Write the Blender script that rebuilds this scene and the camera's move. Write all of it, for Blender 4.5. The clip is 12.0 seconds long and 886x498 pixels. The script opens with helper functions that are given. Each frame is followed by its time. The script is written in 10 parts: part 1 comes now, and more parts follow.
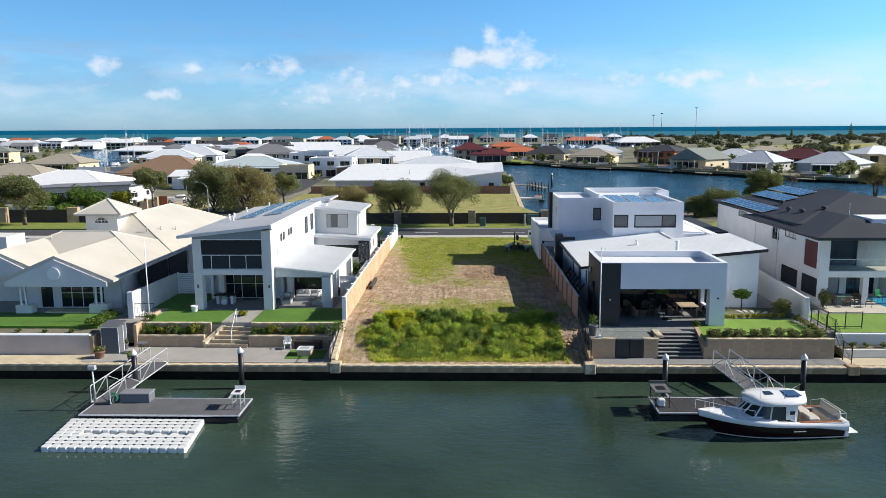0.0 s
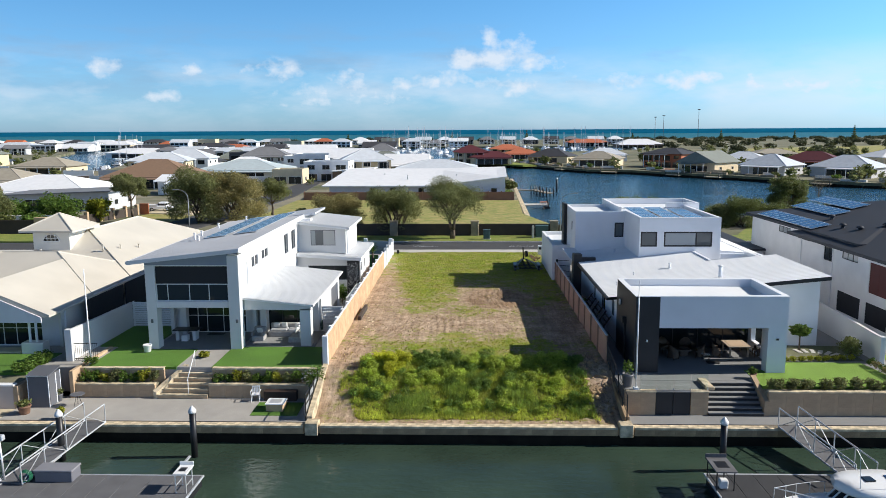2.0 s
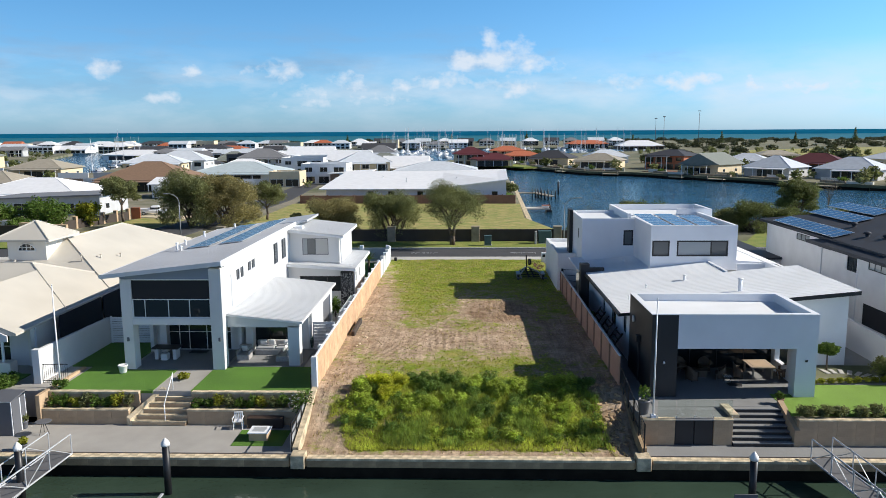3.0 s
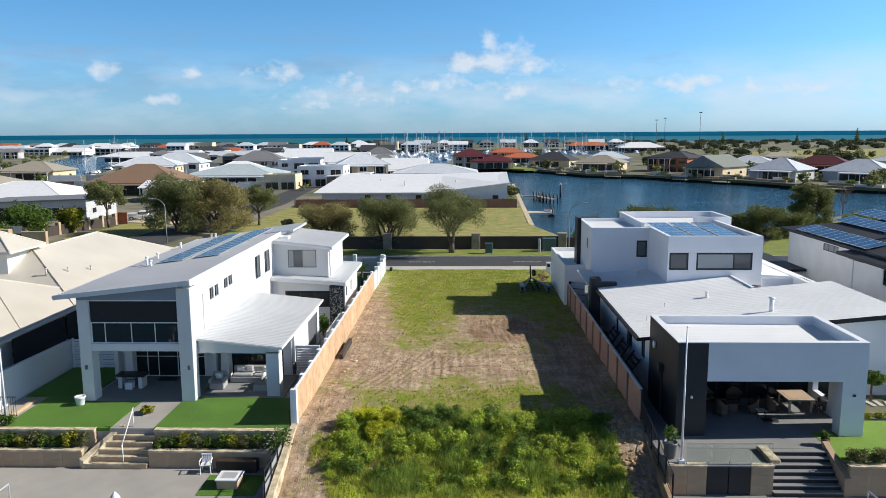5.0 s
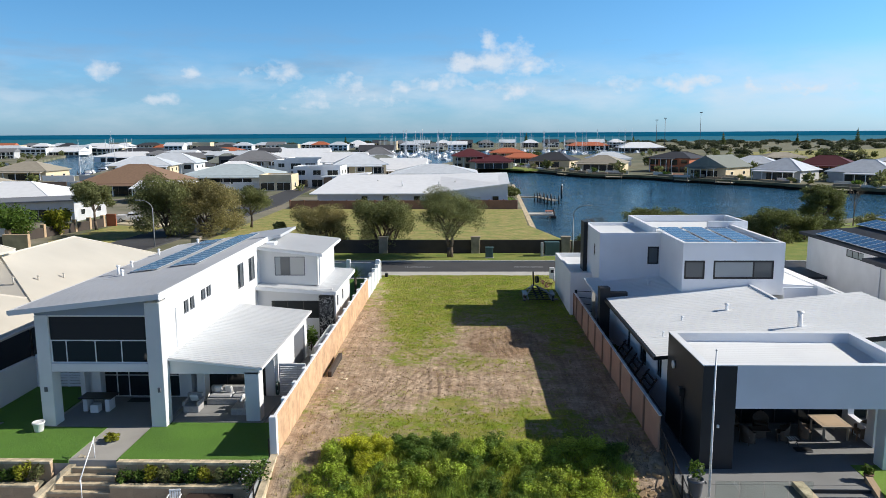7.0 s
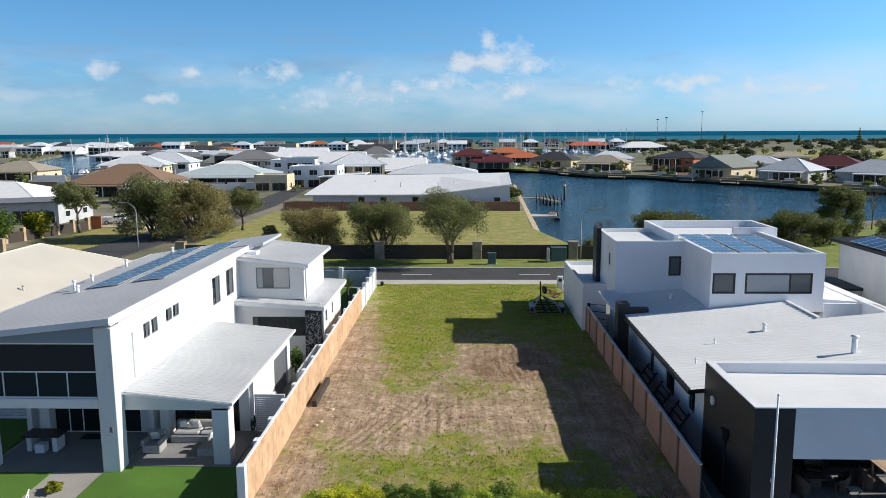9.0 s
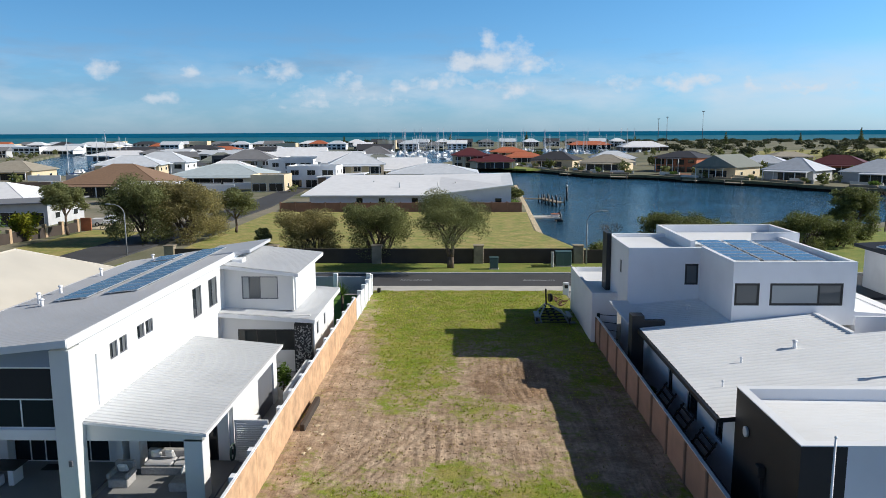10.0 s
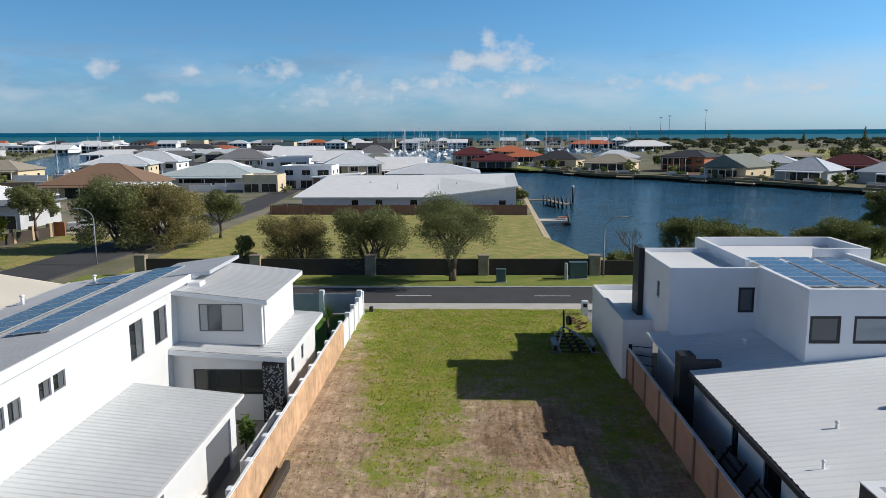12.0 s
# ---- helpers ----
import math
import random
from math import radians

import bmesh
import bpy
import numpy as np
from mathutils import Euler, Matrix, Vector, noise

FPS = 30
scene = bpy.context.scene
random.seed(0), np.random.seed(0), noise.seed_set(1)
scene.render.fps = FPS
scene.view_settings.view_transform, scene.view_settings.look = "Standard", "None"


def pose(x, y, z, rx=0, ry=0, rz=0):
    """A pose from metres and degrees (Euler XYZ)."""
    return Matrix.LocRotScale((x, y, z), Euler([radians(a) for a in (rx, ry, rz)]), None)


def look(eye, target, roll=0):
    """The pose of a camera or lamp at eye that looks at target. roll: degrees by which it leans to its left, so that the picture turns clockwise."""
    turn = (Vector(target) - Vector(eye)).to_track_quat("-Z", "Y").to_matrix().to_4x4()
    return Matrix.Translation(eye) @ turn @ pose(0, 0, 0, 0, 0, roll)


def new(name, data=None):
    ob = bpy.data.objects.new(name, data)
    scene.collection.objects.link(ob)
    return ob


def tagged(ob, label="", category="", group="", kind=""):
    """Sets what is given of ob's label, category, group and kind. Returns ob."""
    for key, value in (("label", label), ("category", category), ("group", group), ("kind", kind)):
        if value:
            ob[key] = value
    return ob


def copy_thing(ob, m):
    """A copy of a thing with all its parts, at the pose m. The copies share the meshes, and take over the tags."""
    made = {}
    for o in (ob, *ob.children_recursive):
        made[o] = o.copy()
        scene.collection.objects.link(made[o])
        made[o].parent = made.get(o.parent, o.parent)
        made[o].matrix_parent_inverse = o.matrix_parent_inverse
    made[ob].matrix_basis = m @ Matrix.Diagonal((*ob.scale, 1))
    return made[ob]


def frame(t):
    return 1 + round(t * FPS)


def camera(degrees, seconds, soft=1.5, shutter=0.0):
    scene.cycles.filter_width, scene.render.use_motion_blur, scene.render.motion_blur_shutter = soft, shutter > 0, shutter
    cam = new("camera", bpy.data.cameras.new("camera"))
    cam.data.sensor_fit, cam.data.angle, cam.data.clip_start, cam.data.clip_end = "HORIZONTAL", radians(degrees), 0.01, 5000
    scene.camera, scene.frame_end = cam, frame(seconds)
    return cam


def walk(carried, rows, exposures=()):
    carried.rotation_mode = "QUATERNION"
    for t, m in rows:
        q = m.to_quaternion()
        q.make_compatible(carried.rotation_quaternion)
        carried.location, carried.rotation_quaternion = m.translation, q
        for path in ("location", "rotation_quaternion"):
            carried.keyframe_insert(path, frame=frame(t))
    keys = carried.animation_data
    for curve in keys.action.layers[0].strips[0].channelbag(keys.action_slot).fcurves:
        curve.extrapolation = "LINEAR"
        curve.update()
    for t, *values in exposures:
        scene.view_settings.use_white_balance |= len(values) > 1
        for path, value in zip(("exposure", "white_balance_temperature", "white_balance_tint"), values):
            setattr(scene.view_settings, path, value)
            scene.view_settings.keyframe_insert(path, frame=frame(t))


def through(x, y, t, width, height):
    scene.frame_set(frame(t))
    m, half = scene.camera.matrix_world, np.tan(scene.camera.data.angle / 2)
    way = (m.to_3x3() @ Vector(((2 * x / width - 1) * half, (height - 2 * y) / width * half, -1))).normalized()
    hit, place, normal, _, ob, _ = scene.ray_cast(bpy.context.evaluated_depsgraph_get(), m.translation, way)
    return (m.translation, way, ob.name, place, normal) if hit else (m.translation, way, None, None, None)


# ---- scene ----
cam = camera(61.8, 12.0, soft=0.65)
METRES, EYE, TILT, LEAN, TURN = 40.0, 17.0, 0.0, 0.0, 1.8
ROWS = [
    (0.0, 0.0, 0.0, 0.0, -0.05, -9.16, 0.32),
    (0.5, -0.001, 0.0583, 0.0012, -0.04, -9.15, 0.3),
    (1.0, -0.0019, 0.1226, 0.0029, -0.06, -9.13, 0.3),
    (1.5, -0.0027, 0.1863, 0.0039, -0.07, -9.08, 0.3),
    (2.0, -0.0023, 0.2442, 0.005, -0.08, -9.02, 0.31),
    (2.5, -0.0021, 0.2942, 0.0066, -0.09, -8.97, 0.31),
    (3.0, -0.0012, 0.3378, 0.0078, -0.1, -8.92, 0.33),
    (3.5, -0.0002, 0.3758, 0.0087, -0.11, -8.87, 0.33),
    (5.5, 0.0037, 0.4919, 0.0089, -0.12, -8.78, 0.34),
    (6.0, 0.0046, 0.5156, 0.0082, -0.14, -8.77, 0.33),
    (6.5, 0.0056, 0.5396, 0.0075, -0.16, -8.77, 0.33),
    (7.0, 0.0059, 0.5652, 0.0063, -0.17, -8.79, 0.31),
    (9.0, 0.0058, 0.7003, 0.0035, -0.2, -8.83, 0.28),
    (9.5, 0.0063, 0.7421, 0.0027, -0.19, -8.84, 0.27),
    (10.0, 0.0063, 0.7879, 0.0021, -0.2, -8.86, 0.28),
    (10.5, 0.0063, 0.8378, 0.0016, -0.21, -8.88, 0.29),
    (11.0, 0.006, 0.8904, 0.0002, -0.2, -8.9, 0.27),
    (11.5, 0.0054, 0.9445, -0.0007, -0.2, -8.92, 0.27),
    (12.0, 0.0043, 0.9996, -0.0023, -0.2, -8.93, 0.26),
]
walk(cam, [(t, pose(0, 0, EYE, TILT, LEAN, TURN) @ pose(METRES * x, METRES * y, METRES * z, 90 + pitch, roll, yaw)) for t, x, y, z, yaw, pitch, roll in ROWS],
     exposures=[(0.0, 0.39), (3.0, 0.29), (6.0, 0.22), (9.0, 0.14), (10.5, 0.03), (12.0, -0.11)])

SUN_AZ, SUN_EL = 3.2, 32.0
world = bpy.data.worlds.new("sky")
scene.world = world
world.use_nodes = True
wt = world.node_tree
for n in list(wt.nodes):
    wt.nodes.remove(n)


def wnode(kind, **kw):
    n = wt.nodes.new(kind)
    for k, v in kw.items():
        n.inputs[k].default_value = v
    return n


def wlink(a, b):
    wt.links.new(a, b)


def wmath(op, a, b=None, clamp=False):
    n = wt.nodes.new("ShaderNodeMath")
    n.operation, n.use_clamp = op, clamp
    for i, v in enumerate((a, b)):
        if v is None:
            continue
        if isinstance(v, (int, float)):
            n.inputs[i].default_value = v
        else:
            wlink(v, n.inputs[i])
    return n.outputs[0]


SKY_STRENGTH = 0.089
sky = wt.nodes.new("ShaderNodeTexSky")
sky.sky_type, sky.sun_disc = "NISHITA", False
sky.sun_elevation, sky.sun_rotation = radians(SUN_EL), radians(90 - SUN_AZ)
sky.air_density, sky.dust_density, sky.ozone_density = 1.0, 0.4, 2.0
co = wt.nodes.new("ShaderNodeTexCoord")
sep = wt.nodes.new("ShaderNodeSeparateXYZ")
wlink(co.outputs["Generated"], sep.inputs[0])
# cumulus: soft noise, held to a low belt and to a few puffs
up = sep.outputs["Z"]


def cloud_noise(scale, stretch, detail, seed):
    m = wt.nodes.new("ShaderNodeMapping")
    m.inputs["Scale"].default_value = (1, 1, stretch)
    m.inputs["Location"].default_value = (seed, seed * 0.7, seed * 0.3)
    wlink(co.outputs["Generated"], m.inputs["Vector"])
    n = wnode("ShaderNodeTexNoise", Scale=scale, Detail=detail, Roughness=0.58)
    wlink(m.outputs[0], n.inputs["Vector"])
    return n.outputs["Fac"]


def puff(az, el, wide, high):
    """How far a direction lies inside one cloud: 1 in its middle, 0 outside."""
    v = Vector((math.sin(radians(az)) * math.cos(radians(el)), math.cos(radians(az)) * math.cos(radians(el)), math.sin(radians(el))))
    dx = wmath("DIVIDE", wmath("SUBTRACT", sep.outputs["X"], v.x), wide)
    dz = wmath("DIVIDE", wmath("SUBTRACT", up, v.z), high)
    d = wmath("SQRT", wmath("ADD", wmath("MULTIPLY", dx, dx), wmath("MULTIPLY", dz, dz)))
    return wmath("SUBTRACT", 1.0, d, True)


big = cloud_noise(9.0, 2.2, 7.0, 3.1)
fine = cloud_noise(34.0, 1.3, 6.0, 1.7)
lumps = wmath("ADD", wmath("MULTIPLY", big, 0.35), wmath("MULTIPLY", fine, 0.65))
puffs = None
for az, el, wide, high in ((2.0, 5.3, 0.085, 0.022), (3.6, 6.3, 0.045, 0.022), (1.7, 7.0, 0.022, 0.02), (5.3, 4.9, 0.05, 0.018),
                           (-14.5, 4.2, 0.055, 0.026), (-8.3, 3.6, 0.045, 0.024), (-26.0, 4.4, 0.032, 0.024), (-22.5, 2.6, 0.035, 0.014), (-19.5, 4.4, 0.03, 0.013), (-1.5, 3.6, 0.06, 0.022), (-7.0, 2.6, 0.10, 0.02), (-12.5, 2.8, 0.07, 0.022), (3.0, 3.4, 0.07, 0.02), (-4.5, 3.4, 0.04, 0.018), (14.0, 3.6, 0.16, 0.02), (24.0, 3.0, 0.12, 0.016)):
    p = puff(az, el, wide, high)
    puffs = p if puffs is None else wmath("MAXIMUM", puffs, p)
body = wmath("MULTIPLY", wmath("SUBTRACT", wmath("ADD", wmath("MULTIPLY", puffs, 0.46), wmath("MULTIPLY", lumps, 1.9)), 1.08), 2.8, True)
body = wmath("MULTIPLY", wmath("MULTIPLY", body, wmath("MULTIPLY", puffs, 3.5, True)), 0.85)
wisp = cloud_noise(7.0, 3.2, 8.0, 5.3)
belt = wmath("MULTIPLY", wmath("SUBTRACT", 1.0, wmath("MULTIPLY", wmath("ABSOLUTE", wmath("SUBTRACT", up, 0.050)), 17.0), True), wmath("MULTIPLY", wmath("SUBTRACT", wmath("ADD", wisp, wmath("MULTIPLY", sep.outputs["X"], 0.12)), 0.38), 3.6, True))
veil = wmath("MULTIPLY", belt, 0.62)
streak = wmath("MULTIPLY", wmath("SUBTRACT", 1.0, wmath("MULTIPLY", wmath("ABSOLUTE", wmath("SUBTRACT", up, 0.085)), 16.0), True), wmath("MULTIPLY", wmath("SUBTRACT", cloud_noise(9.0, 5.0, 7.0, 8.8), wmath("ADD", 0.52, wmath("MULTIPLY", sep.outputs["X"], 0.22))), 4.5, True))
amount = wmath("MAXIMUM", body, veil)
mixc = wt.nodes.new("ShaderNodeMix")
mixc.data_type = "RGBA"
wlink(amount, mixc.inputs["Factor"])
tint = wt.nodes.new("ShaderNodeMix")
tint.data_type, tint.blend_type = "RGBA", "MULTIPLY"
tint.inputs["Factor"].default_value = 1.0
hue = wt.nodes.new("ShaderNodeValToRGB")
stops = ((0.0, (0.28, 0.47, 0.84)), (0.07, (0.29, 0.495, 0.755)), (0.22, (0.25, 0.505, 0.68)), (0.5, (0.165, 0.184, 0.213)), (1.0, (0.065, 0.065, 0.072)))
hue.color_ramp.elements.remove(hue.color_ramp.elements[0])
for i, (at_, c) in enumerate(stops):
    e = hue.color_ramp.elements[0] if i == 0 else hue.color_ramp.elements.new(at_)
    e.position, e.color = at_, (*c, 1)
wlink(wmath("ABSOLUTE", up), hue.inputs["Fac"])
# the sky behind the camera is hazier and whiter
haze = wt.nodes.new("ShaderNodeMix")
haze.data_type = "RGBA"
wlink(wmath("MULTIPLY", wmath("MULTIPLY", wmath("SUBTRACT", 0.1, sep.outputs["Y"]), 0.78, True), wmath("SUBTRACT", 1.0, wmath("MULTIPLY", up, 0.75), True)), haze.inputs["Factor"])
wlink(hue.outputs["Color"], haze.inputs["A"])
haze.inputs["B"].default_value = (0.45, 0.525, 0.72, 1)
wlink(haze.outputs["Result"], tint.inputs["B"])
wlink(sky.outputs[0], tint.inputs["A"])
lift = wt.nodes.new("ShaderNodeVectorMath")
lift.operation = "SCALE"
wlink(tint.outputs["Result"], lift.inputs[0])
wlink(wmath("ADD", 2.10, wmath("MULTIPLY", sep.outputs["X"], 0.55)), lift.inputs["Scale"])
grey = wt.nodes.new("ShaderNodeMix")
grey.data_type = "RGBA"
wlink(wmath("MULTIPLY", streak, 0.5), grey.inputs["Factor"])
wlink(lift.outputs[0], grey.inputs["A"])
grey.inputs["B"].default_value = (2.6, 3.7, 5.2, 1)
wlink(grey.outputs["Result"], mixc.inputs["A"])
mixc.inputs["B"].default_value = (7.0, 7.7, 8.6, 1)
bg = wnode("ShaderNodeBackground", Strength=SKY_STRENGTH)
wlink(mixc.outputs["Result"], bg.inputs["Color"])
wout = wt.nodes.new("ShaderNodeOutputWorld")
wlink(bg.outputs[0], wout.inputs["Surface"])

sun_data = bpy.data.lights.new("sun", "SUN")
sun_data.energy, sun_data.angle, sun_data.color = 5.0, radians(0.5), (1.0, 0.95, 0.87)
sun = new("sun", sun_data)
sun.matrix_basis = look((math.cos(radians(SUN_AZ)) * 100, math.sin(radians(SUN_AZ)) * 100, 100 * math.tan(radians(SUN_EL))), (0, 0, 0))
scene.view_settings.exposure = 0.0

# ---- mesh helpers ----


def box(bm, x0, x1, y0, y1, z0, z1):
    v = [bm.verts.new((x, y, z)) for z in (z0, z1) for y in (y0, y1) for x in (x0, x1)]
    for f in ((0, 2, 3, 1), (4, 5, 7, 6), (0, 1, 5, 4), (2, 6, 7, 3), (0, 4, 6, 2), (1, 3, 7, 5)):
        bm.faces.new([v[i] for i in f])
    return v


def bevel_box(bm, x0, x1, y0, y1, z0, z1, r):
    """A box with its edges chamfered by r."""
    b = bmesh.new()
    box(b, x0, x1, y0, y1, z0, z1)
    bmesh.ops.bevel(b, geom=b.edges[:], offset=r, segments=1, affect="EDGES")
    join(bm, b)


def join(bm, b, m=None):
    mm = m or Matrix()
    made = {v: bm.verts.new(mm @ v.co) for v in b.verts}
    for f in b.faces:
        try:
            g = bm.faces.new([made[v] for v in f.verts])
            g.smooth = f.smooth
        except ValueError:
            pass
    b.free()


def slab(bm, pts, z0, z1):
    """A flat polygon given corner by corner, with straight sides between two heights (numbers, or one height a corner)."""
    n = len(pts)
    lo = z0 if isinstance(z0, (list, tuple)) else [z0] * n
    hi = z1 if isinstance(z1, (list, tuple)) else [z1] * n
    a = [bm.verts.new((p[0], p[1], lo[i])) for i, p in enumerate(pts)]
    b = [bm.verts.new((p[0], p[1], hi[i])) for i, p in enumerate(pts)]
    bm.faces.new(a[::-1])
    bm.faces.new(b)
    for i in range(n):
        j = (i + 1) % n
        bm.faces.new((a[i], a[j], b[j], b[i]))


def wedge(bm, quad, thick):
    """A sloping sheet: four corners of its top, and its thickness downwards."""
    slab(bm, [(q[0], q[1]) for q in quad], [q[2] - thick for q in quad], [q[2] for q in quad])


def tube(bm, a, b, r0, r1=None, seg=8, caps=True):
    a, b = Vector(a), Vector(b)
    r1 = r0 if r1 is None else r1
    d = (b - a).normalized()
    u = d.orthogonal().normalized()
    w = d.cross(u)
    rings = []
    for p, r in ((a, r0), (b, r1)):
        rings.append([bm.verts.new(p + (u * math.cos(t) + w * math.sin(t)) * r) for t in (2 * math.pi * i / seg for i in range(seg))])
    for i in range(seg):
        f = bm.faces.new((rings[0][i], rings[0][(i + 1) % seg], rings[1][(i + 1) % seg], rings[1][i]))
        f.smooth = seg > 6
    if caps:
        bm.faces.new(rings[0][::-1])
        bm.faces.new(rings[1])


def lathe(bm, c, profile, seg=12):
    """A turned body about an upright line through c: rows of radius and height."""
    rings = [[bm.verts.new((c[0] + r * math.cos(2 * math.pi * i / seg), c[1] + r * math.sin(2 * math.pi * i / seg), c[2] + h)) for i in range(seg)] for r, h in profile]
    for p, q in zip(rings, rings[1:]):
        for i in range(seg):
            f = bm.faces.new((p[i], p[(i + 1) % seg], q[(i + 1) % seg], q[i]))
            f.smooth = True
    bm.faces.new(rings[0][::-1])
    bm.faces.new(rings[-1])


def ribbed(bm, a, b, c, d, n, h=0.03, top=0.35):
    """Ribbed roof sheeting on the sloping quad a b c d: ribs run from a to b, n of them from a-b over to d-c."""
    a, b, c, d = (Vector(p) for p in (a, b, c, d))
    up_ = (b - a).cross(d - a).normalized() * h
    if up_.z < 0:
        up_ = -up_
    rows = []
    for i in range(n):
        for s, k in ((0.0, 0), (0.52, 0), (0.64, 1), (0.88, 1)):
            t = (i + s) / n
            rows.append([bm.verts.new(a.lerp(d, t) + up_ * k), bm.verts.new(b.lerp(c, t) + up_ * k)])
    rows.append([bm.verts.new(d), bm.verts.new(c)])
    for p, q in zip(rows, rows[1:]):
        bm.faces.new((p[0], p[1], q[1], q[0]))


def wall_hole(bm, axis, at, thick, lo, hi, z0, z1, holes=(), top=None):
    """A wall across `axis` ('x' or 'y') from at to at + thick, from lo to hi, with openings (lo, hi, z0, z1) that go right through.
    top: heights at lo and at hi, for a sloping head."""
    us = sorted({lo, hi, *[h[0] for h in holes], *[h[1] for h in holes]})
    zs = sorted({z0, z1, *[h[2] for h in holes], *[h[3] for h in holes]})
    ht = top or (z1, z1)
    made = {}

    def vert(i, j, k):
        if (i, j, k) not in made:
            u = us[i]
            z = zs[j] if j < len(zs) - 1 else ht[0] + (ht[1] - ht[0]) * (u - lo) / (hi - lo)
            w = at + thick * k
            made[i, j, k] = bm.verts.new((u, w, z) if axis == "y" else (w, u, z))
        return made[i, j, k]

    def solid(i, j):
        if not (0 <= i < len(us) - 1 and 0 <= j < len(zs) - 1):
            return False
        u, z = (us[i] + us[i + 1]) / 2, (zs[j] + zs[j + 1]) / 2
        return not any(h[0] < u < h[1] and h[2] < z < h[3] for h in holes)

    for i in range(len(us) - 1):
        for j in range(len(zs) - 1):
            if not solid(i, j):
                continue
            for k in (0, 1):
                q = [vert(i, j, k), vert(i + 1, j, k), vert(i + 1, j + 1, k), vert(i, j + 1, k)]
                bm.faces.new(q if (k == 0) == (axis == "y") else q[::-1])
            for di, dj, p, q in ((-1, 0, (i, j + 1), (i, j)), (1, 0, (i + 1, j), (i + 1, j + 1)), (0, -1, (i, j), (i + 1, j)), (0, 1, (i + 1, j + 1), (i, j + 1))):
                if not solid(i + di, j + dj):
                    f = [vert(*p, 0), vert(*q, 0), vert(*q, 1), vert(*p, 1)]
                    bm.faces.new(f[::-1] if axis == "y" else f)


def parts(name, bm, material, parent, label=""):
    """Each loose piece of a bmesh as a part of its own."""
    left = set(bm.verts)
    out = []
    while left:
        grp, todo = set(), [next(v for v in bm.verts if v in left)]
        while todo:
            v = todo.pop()
            if v in grp:
                continue
            grp.add(v)
            todo += [e.other_vert(v) for e in v.link_edges]
        left -= grp
        b = bmesh.new()
        made = {v: b.verts.new(v.co) for v in bm.verts if v in grp}
        for f in bm.faces:
            if f.verts[0] in grp:
                b.faces.new([made[v] for v in f.verts]).smooth = f.smooth
        bmesh.ops.recalc_face_normals(b, faces=b.faces[:])
        out.append(part(name, b, material, parent, label))
    bm.free()
    return out


def thing(name, label, category, at=None, group="", kind=""):
    e = new(name)
    e.empty_display_size = 0.3
    if at:
        e.location = at
    return tagged(e, label, category, group, kind)


def mesh_of(name, bm, material):
    me = bpy.data.meshes.new(name)
    bm.to_mesh(me)
    bm.free()
    me.materials.append(material)
    return me


def part(name, bm, material, parent=None, label="", kind=""):
    """Links a bmesh as one mesh object under a thing or under a part. The mesh is in the place's own coordinates."""
    ob = new(name, mesh_of(name, bm, material) if isinstance(bm, bmesh.types.BMesh) else bm)
    if parent is not None:
        ob.parent = parent
        ob.matrix_parent_inverse = Matrix.Translation(-parent.location)
    return tagged(ob, label, kind=kind)


def solo(name, bm, material, label, category, group="", kind=""):
    """A thing that is one mesh."""
    return tagged(part(name, bm, material), label, category, group, kind)


def B():
    return bmesh.new()


def one(fn, *a, **k):
    b = B()
    fn(b, *a, **k)
    return b


